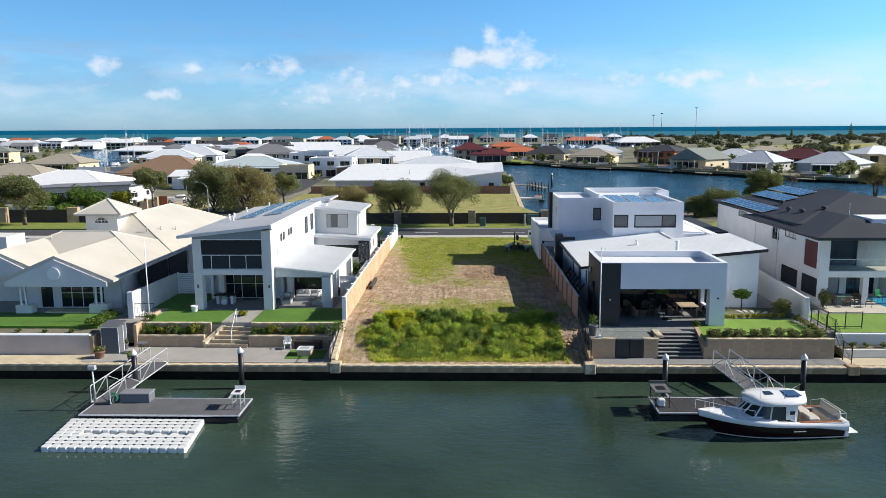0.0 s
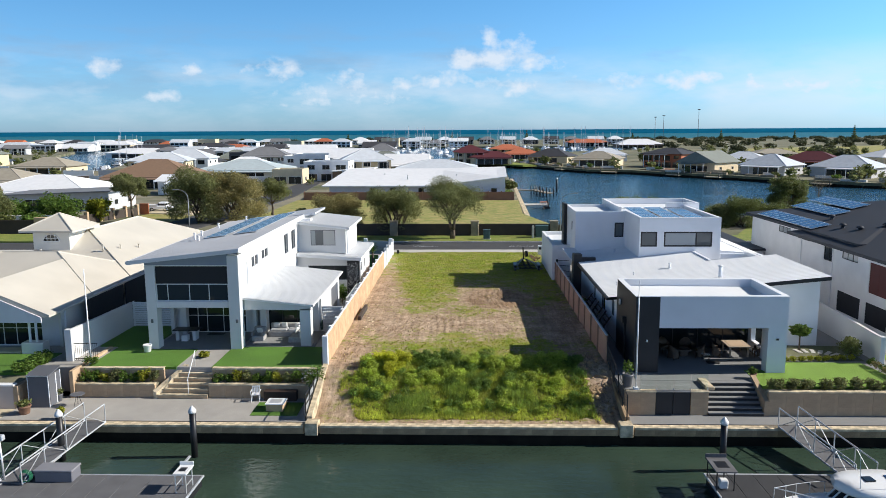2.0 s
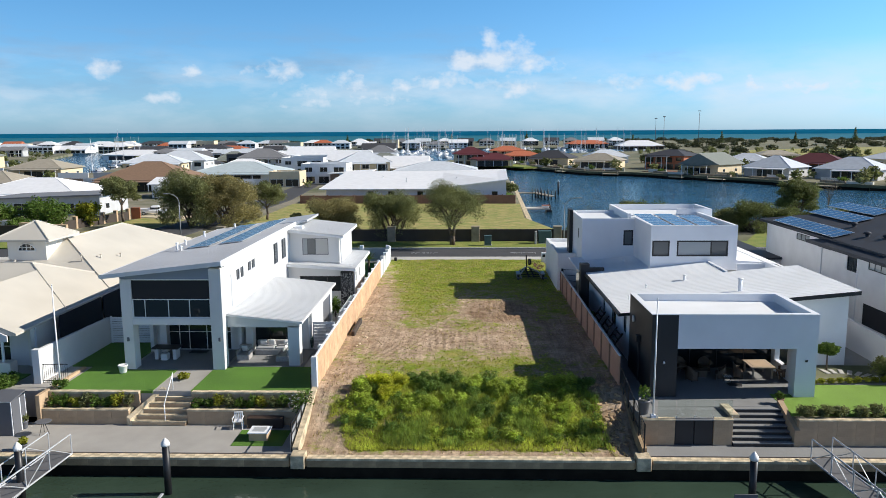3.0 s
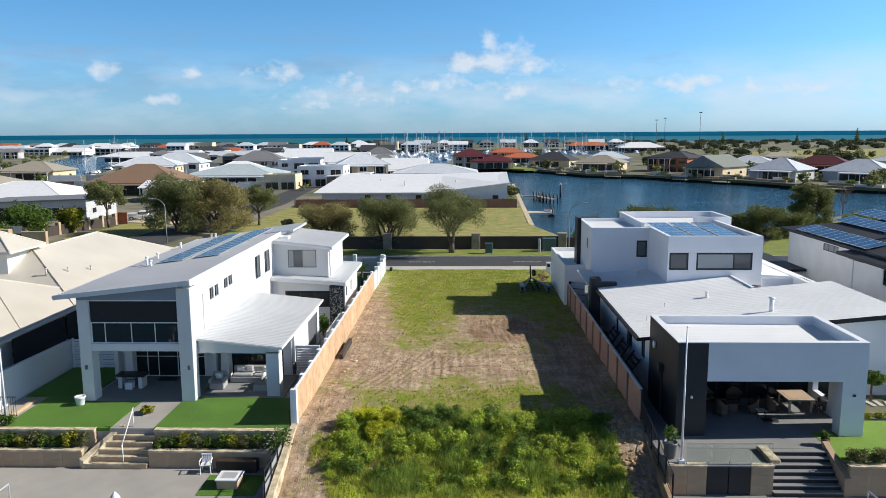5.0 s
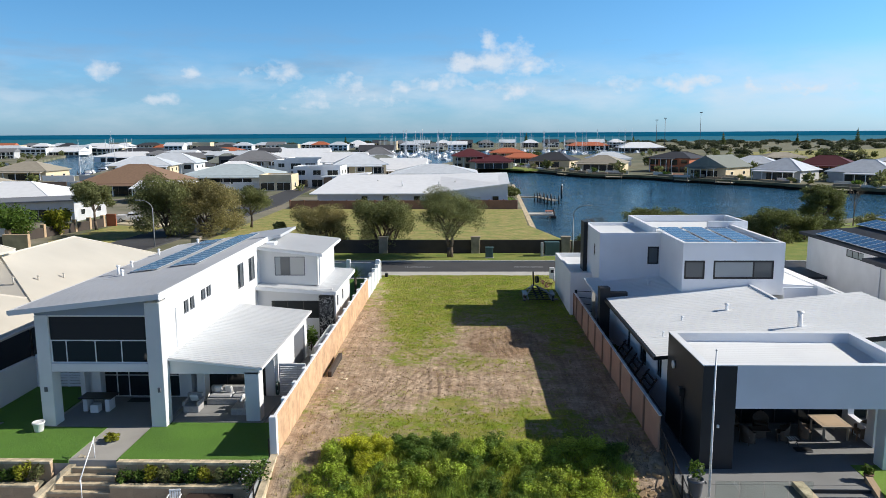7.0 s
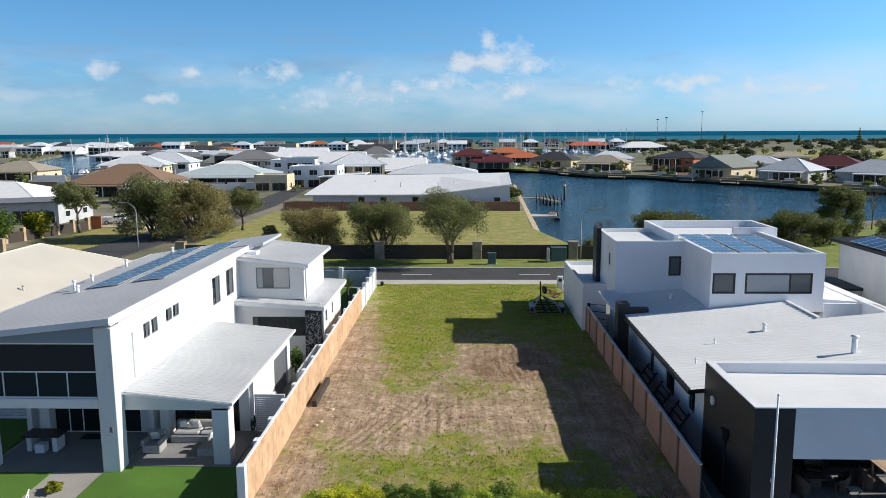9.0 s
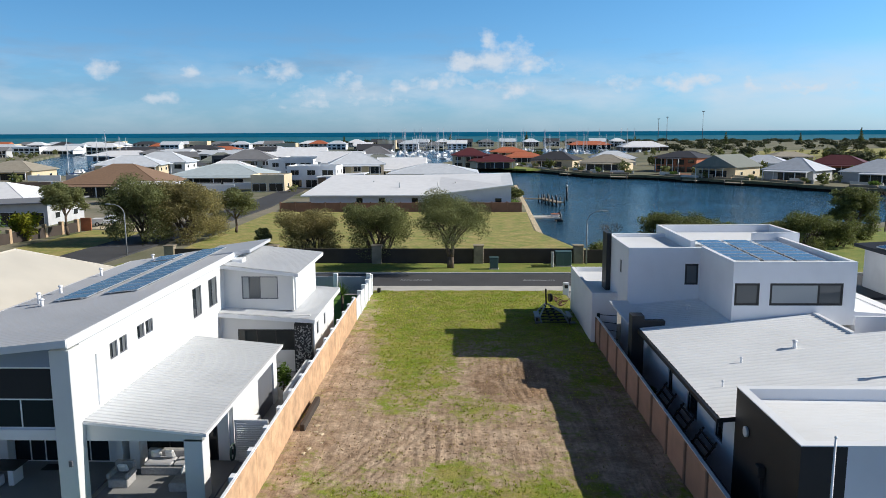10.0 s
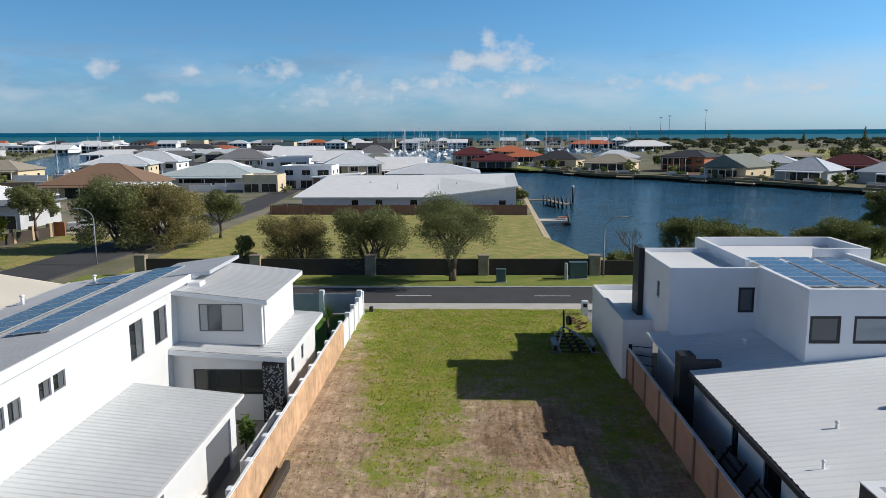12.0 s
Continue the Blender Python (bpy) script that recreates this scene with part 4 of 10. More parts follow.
for xa, xb, ya, yb in ((X0 - 0.02, X1 + 0.02, Y0 - 0.02, Y0 + 0.34), (X0 - 0.02, X1 + 0.02, Y1 - 0.32, Y1 + 0.02), (X0 - 0.02, X0 + 0.32, Y0 + 0.34, Y1 - 0.32), (X1 - 0.32, X1 + 0.02, Y0 + 0.34, Y1 - 0.32)):
    box(b, xa, xb, ya, yb, ZT, ZT + 0.04)
parts("parapet_cap", b, M_TRIMW, hb)
window(hb, "y", Y1 - 0.2, 10.4, 18.9, FB, 5.3, M_DARKTRIM, M_GLASS, 5, name="sliding_door")
solo("terrace_floor", one(box, 9.9, 19.2, 52.65, 59.6, 2.3, 2.42), M_CONCB, "dark grey tiled terrace floor", "floor", kind="structure")

# main roof, rising away from the lot
RB0, RBX = 5.9, 9.4
RBS = (7.35 - 5.9) / (24.3 - 9.4)


def roof_b(x):
    return RB0 + (x - RBX) * RBS


b = B()
ribbed(b, (RBX, 59.72, RB0), (24.4, 59.72, roof_b(24.4)), (24.4, 68.8, roof_b(24.4)), (RBX, 68.8, RB0), 22, 0.036)
ribbed(b, (RBX, 68.8, RB0), (19.25, 68.8, roof_b(19.25)), (19.25, 73.0, roof_b(19.25)), (RBX, 73.0, RB0), 10, 0.036)
ribbed(b, (RBX, 73.0, RB0), (14.5, 73.0, roof_b(14.5)), (14.5, 79.0, roof_b(14.5)), (RBX, 79.0, RB0), 14, 0.036)
part("roof", b, M_ROOF_B, hb, "white ribbed metal roof")
b = B()
wedge(b, [(RBX + 0.02, 59.78, RB0 - 0.02), (19.24, 59.78, roof_b(19.24) - 0.02), (19.24, 72.9, roof_b(19.24) - 0.02), (RBX + 0.02, 72.9, RB0 - 0.02)], 0.2)
wedge(b, [(19.26, 59.74, roof_b(19.26) - 0.02), (24.4, 59.74, roof_b(24.4) - 0.02), (24.4, 68.78, roof_b(24.4) - 0.02), (19.26, 68.78, roof_b(19.26) - 0.02)], 0.25)
wedge(b, [(RBX + 0.02, 72.92, RB0 - 0.02), (14.5, 72.92, roof_b(14.5) - 0.02), (14.5, 79.0, roof_b(14.5) - 0.02), (RBX + 0.02, 79.0, RB0 - 0.02)], 0.2)
parts("soffit", b, M_DARKTRIM, hb, "dark fascia and soffit")
part("gutter", one(box, RBX - 0.14, RBX, 59.7, 73.2, RB0 - 0.2, RB0 - 0.01), M_DARKTRIM, hb)
b = B()
holes = [(61.6, 62.6, 4.0, 5.2), (65.0, 66.6, 3.6, 5.2), (69.2, 70.0, 3.4, 5.2)]
wall_hole(b, "x", 10.2, 0.25, 59.7, 82.0, FB, 5.75, holes)
wall_hole(b, "y", 60.2, 0.25, 19.2, 23.9, FB, 6.4, [(19.6, 20.6, FB, 4.9)], top=(6.55, 7.0))
box(b, 23.65, 23.9, 60.45, 86.0, FB, 6.9)
parts("side_wall", b, M_WALL_B, hb)
for ya, yb, za, zb in holes:
    window(hb, "x", 10.3, ya, yb, za, zb, M_DARKTRIM, M_GLASS, 1)
window(hb, "y", 60.3, 19.6, 20.6, FB, 4.9, M_DARKTRIM, M_GLASS, 1, name="side_door")
# upper storey
b = B()
wall_hole(b, "y", 73.1, 0.25, 14.5, 21.4, 6.2, 9.85, [(14.62, 16.02, 7.33, 8.62), (16.6, 20.7, 7.33, 8.62)])
box(b, 14.5, 14.75, 73.35, 79.0, 6.2, 9.85)
box(b, 21.15, 21.4, 73.35, 84.0, 6.2, 9.85)
wall_hole(b, "y", 79.0, 0.25, 9.9, 14.75, 5.6, 9.75, [(13.55, 14.4, 7.33, 8.7)])
wall_hole(b, "x", 9.9, 0.25, 79.25, 86.0, 5.6, 9.75, [(81.0, 81.6, 7.7, 8.6)])
box(b, 9.9, 14.0, 85.75, 86.0, 5.6, 9.75)
parts("upper_wall", b, M_WALL_B, hb)
b = B()
for xa, xb, ya, yb, z0, z1 in ((14.0, 22.65, 88.0, 88.25, 6, 10.12), (14.0, 14.25, 79.5, 88.0, 9.2, 10.12), (22.4, 22.65, 83.3, 88.0, 6, 10.12), (19.4, 22.4, 83.3, 83.55, 6, 10.12), (14.0, 14.25, 86.0, 88.0, 6.0, 9.2)):
    box(b, xa, xb, ya, yb, z0, z1)
parts("rear_parapet", b, M_WALL_B, hb)
part("upper_roof", one(box, 14.75, 21.15, 73.35, 83.3, 9.35, 9.5), M_ROOF_B, hb)
part("upper_roof", one(box, 14.25, 22.4, 83.55, 88.0, 9.4, 9.55), M_ROOF_B, hb)
part("upper_roof", one(box, 10.15, 14.5, 79.25, 85.75, 9.3, 9.5), M_ROOF_B, hb)
window(hb, "y", 73.16, 14.62, 16.02, 7.33, 8.62, M_DARKTRIM, M_GLASSM, 1, t=0.13)
window(hb, "y", 73.16, 16.6, 20.7, 7.33, 8.62, M_DARKTRIM, (M_GLASSB, M_GLASSM), t=0.13, ratio=(0.67,))
window(hb, "y", 79.06, 13.55, 14.4, 7.33, 8.7, M_DARKTRIM, M_GLASSM, 1, t=0.13)
window(hb, "x", 9.98, 81.0, 81.6, 7.7, 8.6, M_DARKTRIM, M_GLASSB, 1)
part("blade_wall", one(box, 9.55, 9.88, 84.6, 86.1, 2.6, 9.95), M_CHAR, hb, "tall charcoal blade wall")
# sunken court beside the upper storey
b = B()
box(b, 21.4, 24.7, 72.9, 73.1, 5.6, 6.75)
box(b, 24.5, 24.7, 68.8, 72.9, 5.6, 6.75)
box(b, 19.05, 19.25, 68.8, 73.0, 5.0, 6.95)
box(b, 19.25, 24.5, 68.8, 68.95, 5.0, 6.6)
parts("court_wall", b, M_WALL_B, hb)
part("court_roof", one(box, 19.25, 24.5, 68.95, 72.9, 5.5, 5.65), M_ROOF_B, hb)
part("side_parapet", one(slab, [(21.4, 73.1), (24.7, 73.1), (24.7, 84), (21.4, 84)], 5.6, [7.0, 6.75, 6.75, 7.0]), M_WALL_B, hb)
# garage
b = B()
box(b, 8.15, 8.4, 82.0, 92.2, 2.3, 6.12)
box(b, 8.4, 9.9, 82.0, 82.25, 2.3, 6.12)
box(b, 8.4, 13.6, 91.95, 92.2, 2.3, 6.12)
parts("garage_wall", b, M_WALL_B, hb)
part("garage_roof", one(box, 8.4, 14.0, 82.25, 91.95, 5.62, 5.77), M_ROOF_B, hb)
b = B()
box(b, 9.0, 9.7, 73.5, 74.4, 2.5, 6.6)
box(b, 9.7, 10.9, 73.5, 74.0, 5.75, 6.3)
parts("pier", b, M_CHAR, hb, "charcoal pier beside the roof edge")

# ---- roofs of several shapes ----
def hip_roof(bm, x0, x1, y0, y1, z, rise, along="y", hipped=True, thick=0.16, over=0.0):
    """A hipped or gabled roof: eaves at z, a ridge `rise` higher, running along x or y."""
    if along == "y":
        half = (x1 - x0) / 2
        cx = (x0 + x1) / 2
        k = half if hipped else 0
        r0, r1 = (cx, y0 + k, z + rise), (cx, y1 - k, z + rise)
        c = [(x0, y0, z), (x1, y0, z), (x1, y1, z), (x0, y1, z)]
        faces = [(c[1], c[2], r1, r0), (c[3], c[0], r0, r1), (c[0], c[1], r0), (c[2], c[3], r1)]
    else:
        half = (y1 - y0) / 2
        cy = (y0 + y1) / 2
        k = half if hipped else 0
        r0, r1 = (x0 + k, cy, z + rise), (x1 - k, cy, z + rise)
        c = [(x0, y0, z), (x1, y0, z), (x1, y1, z), (x0, y1, z)]
        faces = [(c[0], c[1], r1, r0), (c[2], c[3], r0, r1), (c[1], c[2], r1), (c[3], c[0], r0)]
    made = {}

    def vert(p):
        if p not in made:
            made[p] = bm.verts.new(p)
        return made[p]

    for f in faces:
        f = [p for i, p in enumerate(f) if p not in f[:i]]
        if len(f) > 2:
            bm.faces.new([vert(p) for p in f])
    low = [bm.verts.new((p[0], p[1], z - thick)) for p in c]
    bm.faces.new(low[::-1])
    for i in range(4):
        j = (i + 1) % 4
        bm.faces.new((low[i], low[j], vert(c[j]), vert(c[i])))
    return r0, r1, c


def ridge_caps(bm, r0, r1, corners, r=0.07, hipped=True):
    if (Vector(r0) - Vector(r1)).length > 0.05:
        tube(bm, r0, r1, r, seg=6)
    if hipped:
        for p in corners:
            q = min((r0, r1), key=lambda e: (e[0] - p[0]) ** 2 + (e[1] - p[1]) ** 2)
            tube(bm, p, q, r, seg=6)


# ---- cream-roofed gabled house ----
hc = thing("house", "low pale house with cream metal roofs and square turret", "house", (-34, 66, 2.55))
EZ = 5.5
b = B()
r = hip_roof(b, -43.2, -27.85, 62.3, 73.1, EZ, 2.3, "x")
part("hip_roof", b, M_ROOF_C, hc, "cream metal roof")
part("ridge_cap", one(ridge_caps, *r), M_ROOF_C, hc)
b = B()
r = hip_roof(b, -41.5, -27.85, 68.7, 92.7, EZ, 3.1, "y")
part("hip_roof", b, M_ROOF_C, hc, "cream metal roof")
part("ridge_cap", one(ridge_caps, *r), M_ROOF_C, hc)
b = B()
hip_roof(b, -36.95, -27.7, 56.2, 67.4, EZ - 0.05, 1.95, "y", False)
part("gable_roof", b, M_ROOF_C, hc, "cream metal gable roof")
b = B()
hip_roof(b, -42.8, -34.7, 58.9, 68.5, EZ, 1.85, "y", False)
part("gable_roof", b, M_ROOF_C, hc, "cream metal gable roof")
b = B()
hip_roof(b, -31.6, -26.9, 88.5, 93.3, EZ - 0.1, 1.1, "y", True)
part("hip_roof", b, M_ROOF_C, hc, "cream metal roof")
part("dormer", one(bevel_box, -43.5, -40.4, 63.2, 66.0, 6.4, 7.9, 0.03), M_CREAM, hc, "cream box dormer")
# gable fronts
b = B()
slab(b, [(-36.4, 56.08), (-28.2, 56.08), (-28.2, 56.17), (-36.4, 56.17)], 4.95, 5.32)
v = [b.verts.new(p) for p in ((-36.4, 56.08, 5.32), (-28.2, 56.08, 5.32), (-32.3, 56.08, 7.12), (-36.4, 56.17, 5.32), (-28.2, 56.17, 5.32), (-32.3, 56.17, 7.12))]
for f in ((0, 1, 2), (5, 4, 3), (0, 2, 5, 3), (1, 4, 5, 2)):
    b.faces.new([v[i] for i in f])
parts("gable", b, M_GREYWALL, hc, "grey gable front")
vent = B()
tube(vent, (-32.35, 55.98, 6.0), (-32.35, 56.09, 6.0), 0.5, seg=24)
part("round_vent", vent, M_TRIMW, hc, "round white gable vent")
b = B()
v = [b.verts.new(p) for p in ((-42.4, 58.78, 5.3), (-35.2, 58.78, 5.3), (-38.75, 58.78, 7.05), (-42.4, 58.88, 5.3), (-35.2, 58.88, 5.3), (-38.75, 58.88, 7.05))]
for f in ((0, 1, 2), (5, 4, 3), (0, 2, 5, 3), (1, 4, 5, 2), (0, 3, 4, 1)):
    b.faces.new([v[i] for i in f])
parts("gable", b, M_GREYWALL, hc, "grey gable front")
b = B()
wall_hole(b, "y", 59.0, 0.2, -36.4, -28.6, 2.55, 5.3, [(-35.3, -34.2, 2.55, 4.8), (-33.6, -29.9, 2.58, 5.05)])
parts("front_wall", b, M_GREYWALL, hc)
b = B()
wall_hole(b, "x", -28.6, 0.2, 58.8, 92.0, 2.55, 5.4, [(72.0, 74.0, 3.6, 4.8)])
parts("side_wall", b, M_CREAM, hc)
part("rear_wall", one(box, -42.8, -28.6, 61.5, 61.7, 2.55, 5.4), M_CREAM, hc)
part("rear_wall", one(box, -42.8, -28.6, 91.8, 92.0, 2.55, 5.4), M_CREAM, hc)
window(hc, "y", 59.08, -33.6, -29.9, 2.58, 5.05, M_ALUW, M_GLASS, 4, rows=2)
window(hc, "y", 59.08, -35.3, -34.2, 2.55, 4.8, M_ALUW, M_GLASS, 1, name="door")
for x in (-29.75, -29.3, -35.9, -35.5):
    part("post", one(bevel_box, x, x + 0.13, 57.1, 57.23, 3.3 if x > -33 else 3.2, 5.0, 0.01), M_TRIMW, hc, "slim white post")
part("pedestal", one(bevel_box, -30.2, -28.7, 56.9, 57.7, 2.55, 3.35, 0.03), M_CREAM, hc)
part("pedestal", one(bevel_box, -36.2, -34.9, 56.9, 57.7, 2.55, 3.25, 0.03), M_CREAM, hc)
part("porch_step", one(bevel_box, -33.9, -30.3, 57.0, 58.0, 2.55, 2.72, 0.02), M_SANDPATH, hc, "pale porch step")
part("gutter", one(box, -27.86, -27.72, 62.3, 88.5, EZ - 0.14, EZ + 0.02), M_GREYWALL, hc)
# Black blind, drawn larger so it also stands for the verandah's dark depth.
part("verandah_blind", one(box, -27.72, -27.68, 61.0, 66.8, 2.9, 5.35), M_BLIND, hc, "black mesh verandah blind, widened to stand for the deep shade")
part("verandah_blind", one(box, -27.72, -27.68, 67.1, 71.6, 2.9, 5.35), M_BLIND, hc, "black mesh verandah blind, widened to stand for the deep shade")
part("downpipe", one(bevel_box, -28.4, -28.3, 59.2, 59.3, 2.55, 5.3, 0.01), M_TRIMW, hc)
# turret
b = B()
box(b, -38.0, -34.8, 72.4, 75.6, 6.3, 9.0)
part("turret_wall", b, M_CREAM, hc)
b = B()
rt = hip_roof(b, -38.75, -34.05, 71.6, 76.4, 8.95, 1.3, "y")
part("turret_roof", b, M_ROOF_C, hc, "cream pyramid roof")
part("ridge_cap", one(ridge_caps, *rt), M_ROOF_C, hc)
b = B()
seg = 12
arc = [(-36.4 + 0.72 * math.cos(math.pi * i / seg), 7.95 + 0.62 * math.sin(math.pi * i / seg)) for i in range(seg + 1)]
vs = [b.verts.new((x, 72.36, z)) for x, z in arc]
b.faces.new(vs)
arched = part("arched_window", b, M_GLASS, hc, "arched dark window")
b = B()
for (xa, za), (xb, zb) in zip(arc, arc[1:]):
    tube(b, (xa, 72.36, za), (xb, 72.36, zb), 0.05, seg=5)
tube(b, (-37.15, 72.36, 7.95), (-35.65, 72.36, 7.95), 0.05, seg=5)
for k in (-0.36, 0, 0.36):
    tube(b, (-36.4 + k, 72.35, 7.95), (-36.4 + k, 72.35, 8.5), 0.025, seg=5)
tube(b, (-37.0, 72.35, 8.22), (-35.8, 72.35, 8.22), 0.025, seg=5)
part("window_frame", b, M_ALUW, arched)
for x, y in ((-31.2, 74.2), (-31.8, 72.2), (-30.6, 76.5), (-38.2, 66.4), (-36.0, 70.0)):
    b = B()
    zz = EZ + 0.44 * min(x + 41.5, -27.85 - x) if y > 70 else EZ + 1.7
    tube(b, (x, y, zz - 0.1), (x, y, zz + 0.35), 0.06, seg=8)
    tube(b, (x, y, zz + 0.35), (x, y, zz + 0.42), 0.1, seg=8)
    part("vent_pipe", b, M_ROOF_C, hc)

# ---- dark-roofed two-storey house ----
M_DWALL = surf("pale_grey_render", (0.80, 0.795, 0.79), 0.75, var=0.05, bump=0.003, bscale=50)
hd = thing("house", "two-storey pale grey house with charcoal roof and glass balcony", "house", (36, 70, 2.4))
FD = 2.4
# cream tiles, their colour lightened to carry the glare of the sun
M_TILE = surf("cream_tiles_with_glare", (0.62, 0.56, 0.46), 0.5, var=0.08, vscale=1.5)
b = B()
wall_hole(b, "x", 29.75, 0.25, 69.0, 88.0, FD, 8.4, [(78.8, 81.4, 7.55, 8.15), (74.9, 77.3, 7.5, 8.15), (70.6, 72.2, 6.4, 8.05)])
parts("back_wall", b, M_DWALL, hd, "pale grey render")
b = B()
wall_hole(b, "x", 29.15, 0.25, 61.2, 69.0, FD, 8.4, [(65.6, 68.0, 7.2, 8.05), (61.5, 63.9, 5.35, 7.6), (64.9, 68.3, 3.0, 4.6), (61.2, 64.1, 3.0, 4.6)])
box(b, 29.4, 30.0, 69.0, 69.2, FD, 8.4)
parts("side_wall", b, M_DWALL, hd, "pale grey render")
for ya, yb, za, zb, x, n, gm in ((78.8, 81.4, 7.55, 8.15, 29.83, 3, M_GLASSB), (74.9, 77.3, 7.5, 8.15, 29.83, 3, M_GLASSB), (70.6, 72.2, 6.4, 8.05, 29.83, 2, M_GLASS), (65.6, 68.0, 7.2, 8.05, 29.23, 3, M_GLASSB)):
    window(hd, "x", x, ya, yb, za, zb, M_DARKTRIM, gm, n)
M_REDBLIND = surf("russet_blind", (0.13, 0.035, 0.03), 0.8, var=0.15)
part("shutter", one(box, 29.2, 29.24, 61.5, 62.65, 5.35, 7.6), M_REDBLIND, hd, "russet shutter")
part("shutter", one(box, 29.2, 29.24, 62.68, 63.9, 5.35, 7.6), M_REDBLIND, hd, "russet shutter")
part("roller_blind", one(box, 29.18, 29.22, 64.9, 68.3, 3.0, 4.6), M_BLIND, hd, "black mesh blind")
part("roller_blind", one(box, 29.18, 29.22, 61.2, 64.1, 3.0, 4.6), M_BLIND, hd, "black mesh blind")
b = B()
wall_hole(b, "y", 63.2, 0.2, 29.4, 36.6, 5.2, 8.2, [(30.2, 33.3, 5.34, 7.8)])
box(b, 36.4, 36.6, 63.4, 76.0, 2.4, 8.2)
wall_hole(b, "y", 65.2, 0.2, 29.4, 36.4, FD, 4.8, [(30.4, 33.0, FD, 4.5), (33.6, 36.0, FD, 4.5)])
parts("front_wall", b, M_DWALL, hd, "pale grey render")
window(hd, "y", 63.28, 30.2, 33.3, 5.34, 7.8, M_DARKTRIM, M_GLASS, 2, name="balcony_door")
window(hd, "y", 65.28, 30.4, 33.0, FD, 4.5, M_DARKTRIM, M_GLASSB, 2, name="sliding_door")
window(hd, "y", 65.28, 33.6, 36.0, FD, 4.5, M_DARKTRIM, M_GLASS, 3, name="sliding_door")
part("balcony_slab", one(bevel_box, 29.4, 36.6, 61.0, 63.2, 4.75, 5.28, 0.02), M_DWALL, hd)
part("corner_pier", one(bevel_box, 29.13, 29.95, 60.97, 61.2, FD, 8.1, 0.02), M_DWALL, hd)
for x in (32.85, 36.05):
    part("column", one(bevel_box, x, x + 0.5, 61.1, 61.6, FD, 4.75, 0.02), M_DWALL, hd)
    part("balustrade", one(box, x - 2.85, x + 0.3, 61.06, 61.09, 5.3, 6.25), M_CLEAR, hd, "clear glass balustrade")
part("balcony_rail", one(box, 29.96, 36.5, 61.04, 61.11, 6.25, 6.29), M_ALU, hd)
part("privacy_screen", one(box, 33.5, 36.5, 62.2, 62.23, 5.3, 8.0), M_CLEAR, hd, "clear glass wind screen")
part("balcony_floor", one(box, 29.4, 36.5, 61.12, 63.19, 5.28, 5.32), M_TILE, hd, "cream tiles")
b = B()
hip_roof(b, 29.3, 47.5, 66.0, 88.8, 8.6, 2.05, "y", thick=0.24)
part("roof", b, M_ROOF_D, hd, "charcoal metal hip roof")
b = B()
hip_roof(b, 28.4, 38.2, 60.0, 76.5, 8.22, 1.2, "y", thick=0.24)
part("roof", b, M_ROOF_D, hd, "charcoal metal hip roof")
part("roof_box", one(bevel_box, 34.3, 38.0, 63.2, 66.5, 8.4, 9.35, 0.03), M_DWALL, hd, "pale flat roof box")
part("garage_roof", one(wedge, [(25.2, 84, 5.3), (29.7, 84, 5.4), (29.7, 98, 5.4), (25.2, 98, 5.3)], 0.2), M_ROOF_D, hd, "low charcoal roof")
part("garage_wall", one(box, 25.4, 29.7, 84.3, 97.5, 2.3, 5.1), M_DWALL, hd)
for y in (69.3, 76.3):
    part("downpipe", one(bevel_box, 29.66 if y > 69.5 else 29.06, 29.74 if y > 69.5 else 29.14, y, y + 0.1, FD, 8.3, 0.01), M_TRIMW, hd)
for x, y, z in ((31.2, 72.3, 8.95), (31.7, 70.5, 8.95), (33.4, 69.8, 9.3), (32.3, 76.5, 9.2)):
    b = B()
    tube(b, (x, y, z - 0.2), (x, y, z + 0.3), 0.16, seg=10)
    lathe(b, (x, y, z + 0.3), [(0.3, 0), (0.26, 0.12), (0.12, 0.2)], 10)
    part("roof_vent", b, M_ROOF_D, hd)
part("antenna", one(tube, (34.6, 67.6, 9.0), (34.6, 67.6, 10.3), 0.02, seg=5), M_ALU, hd)
solo("patio_floor", one(box, 29.0, 46, 58.1, 65.2, 2.3, 2.46), M_TILE, "cream tiled patio floor", "floor", kind="structure")

# ---- trees and shrubs ----
def leaf_cloud(name_seed, blobs, count, size, droop=0.0):
    """Leaves as small folded quads, scattered through the outer part of uneven blobs (x, y, z, rx, ry, rz)."""
    r = random.Random(name_seed)
    verts, faces = [], []
    vol = [bl[3] * bl[4] * bl[5] for bl in blobs]
    tot = sum(vol)
    for bl, v in zip(blobs, vol):
        for _ in range(int(count * v / tot)):
            d = Vector((r.gauss(0, 1), r.gauss(0, 1), r.gauss(0, 1))).normalized()
            rad = 0.35 + 0.72 * r.random() ** 0.6
            lump = 0.82 + 0.35 * noise.noise(d * 2.3 + Vector((bl[0], bl[1], bl[2])))
            c = Vector((bl[0] + d.x * bl[3] * rad * lump, bl[1] + d.y * bl[4] * rad * lump, bl[2] + d.z * bl[5] * rad * lump))
            s = size * (0.6 + 0.8 * r.random())
            u = Vector((r.gauss(0, 1), r.gauss(0, 1), r.gauss(0, 0.5) - droop)).normalized()
            w = (u.cross(d + Vector((r.gauss(0, 0.6), r.gauss(0, 0.6), r.gauss(0, 0.6))))).normalized()
            i = len(verts)
            verts += [c - u * s, c + w * s * 0.45, c + u * s, c - w * s * 0.45]
            faces.append((i, i + 1, i + 2, i + 3))
    return verts, faces


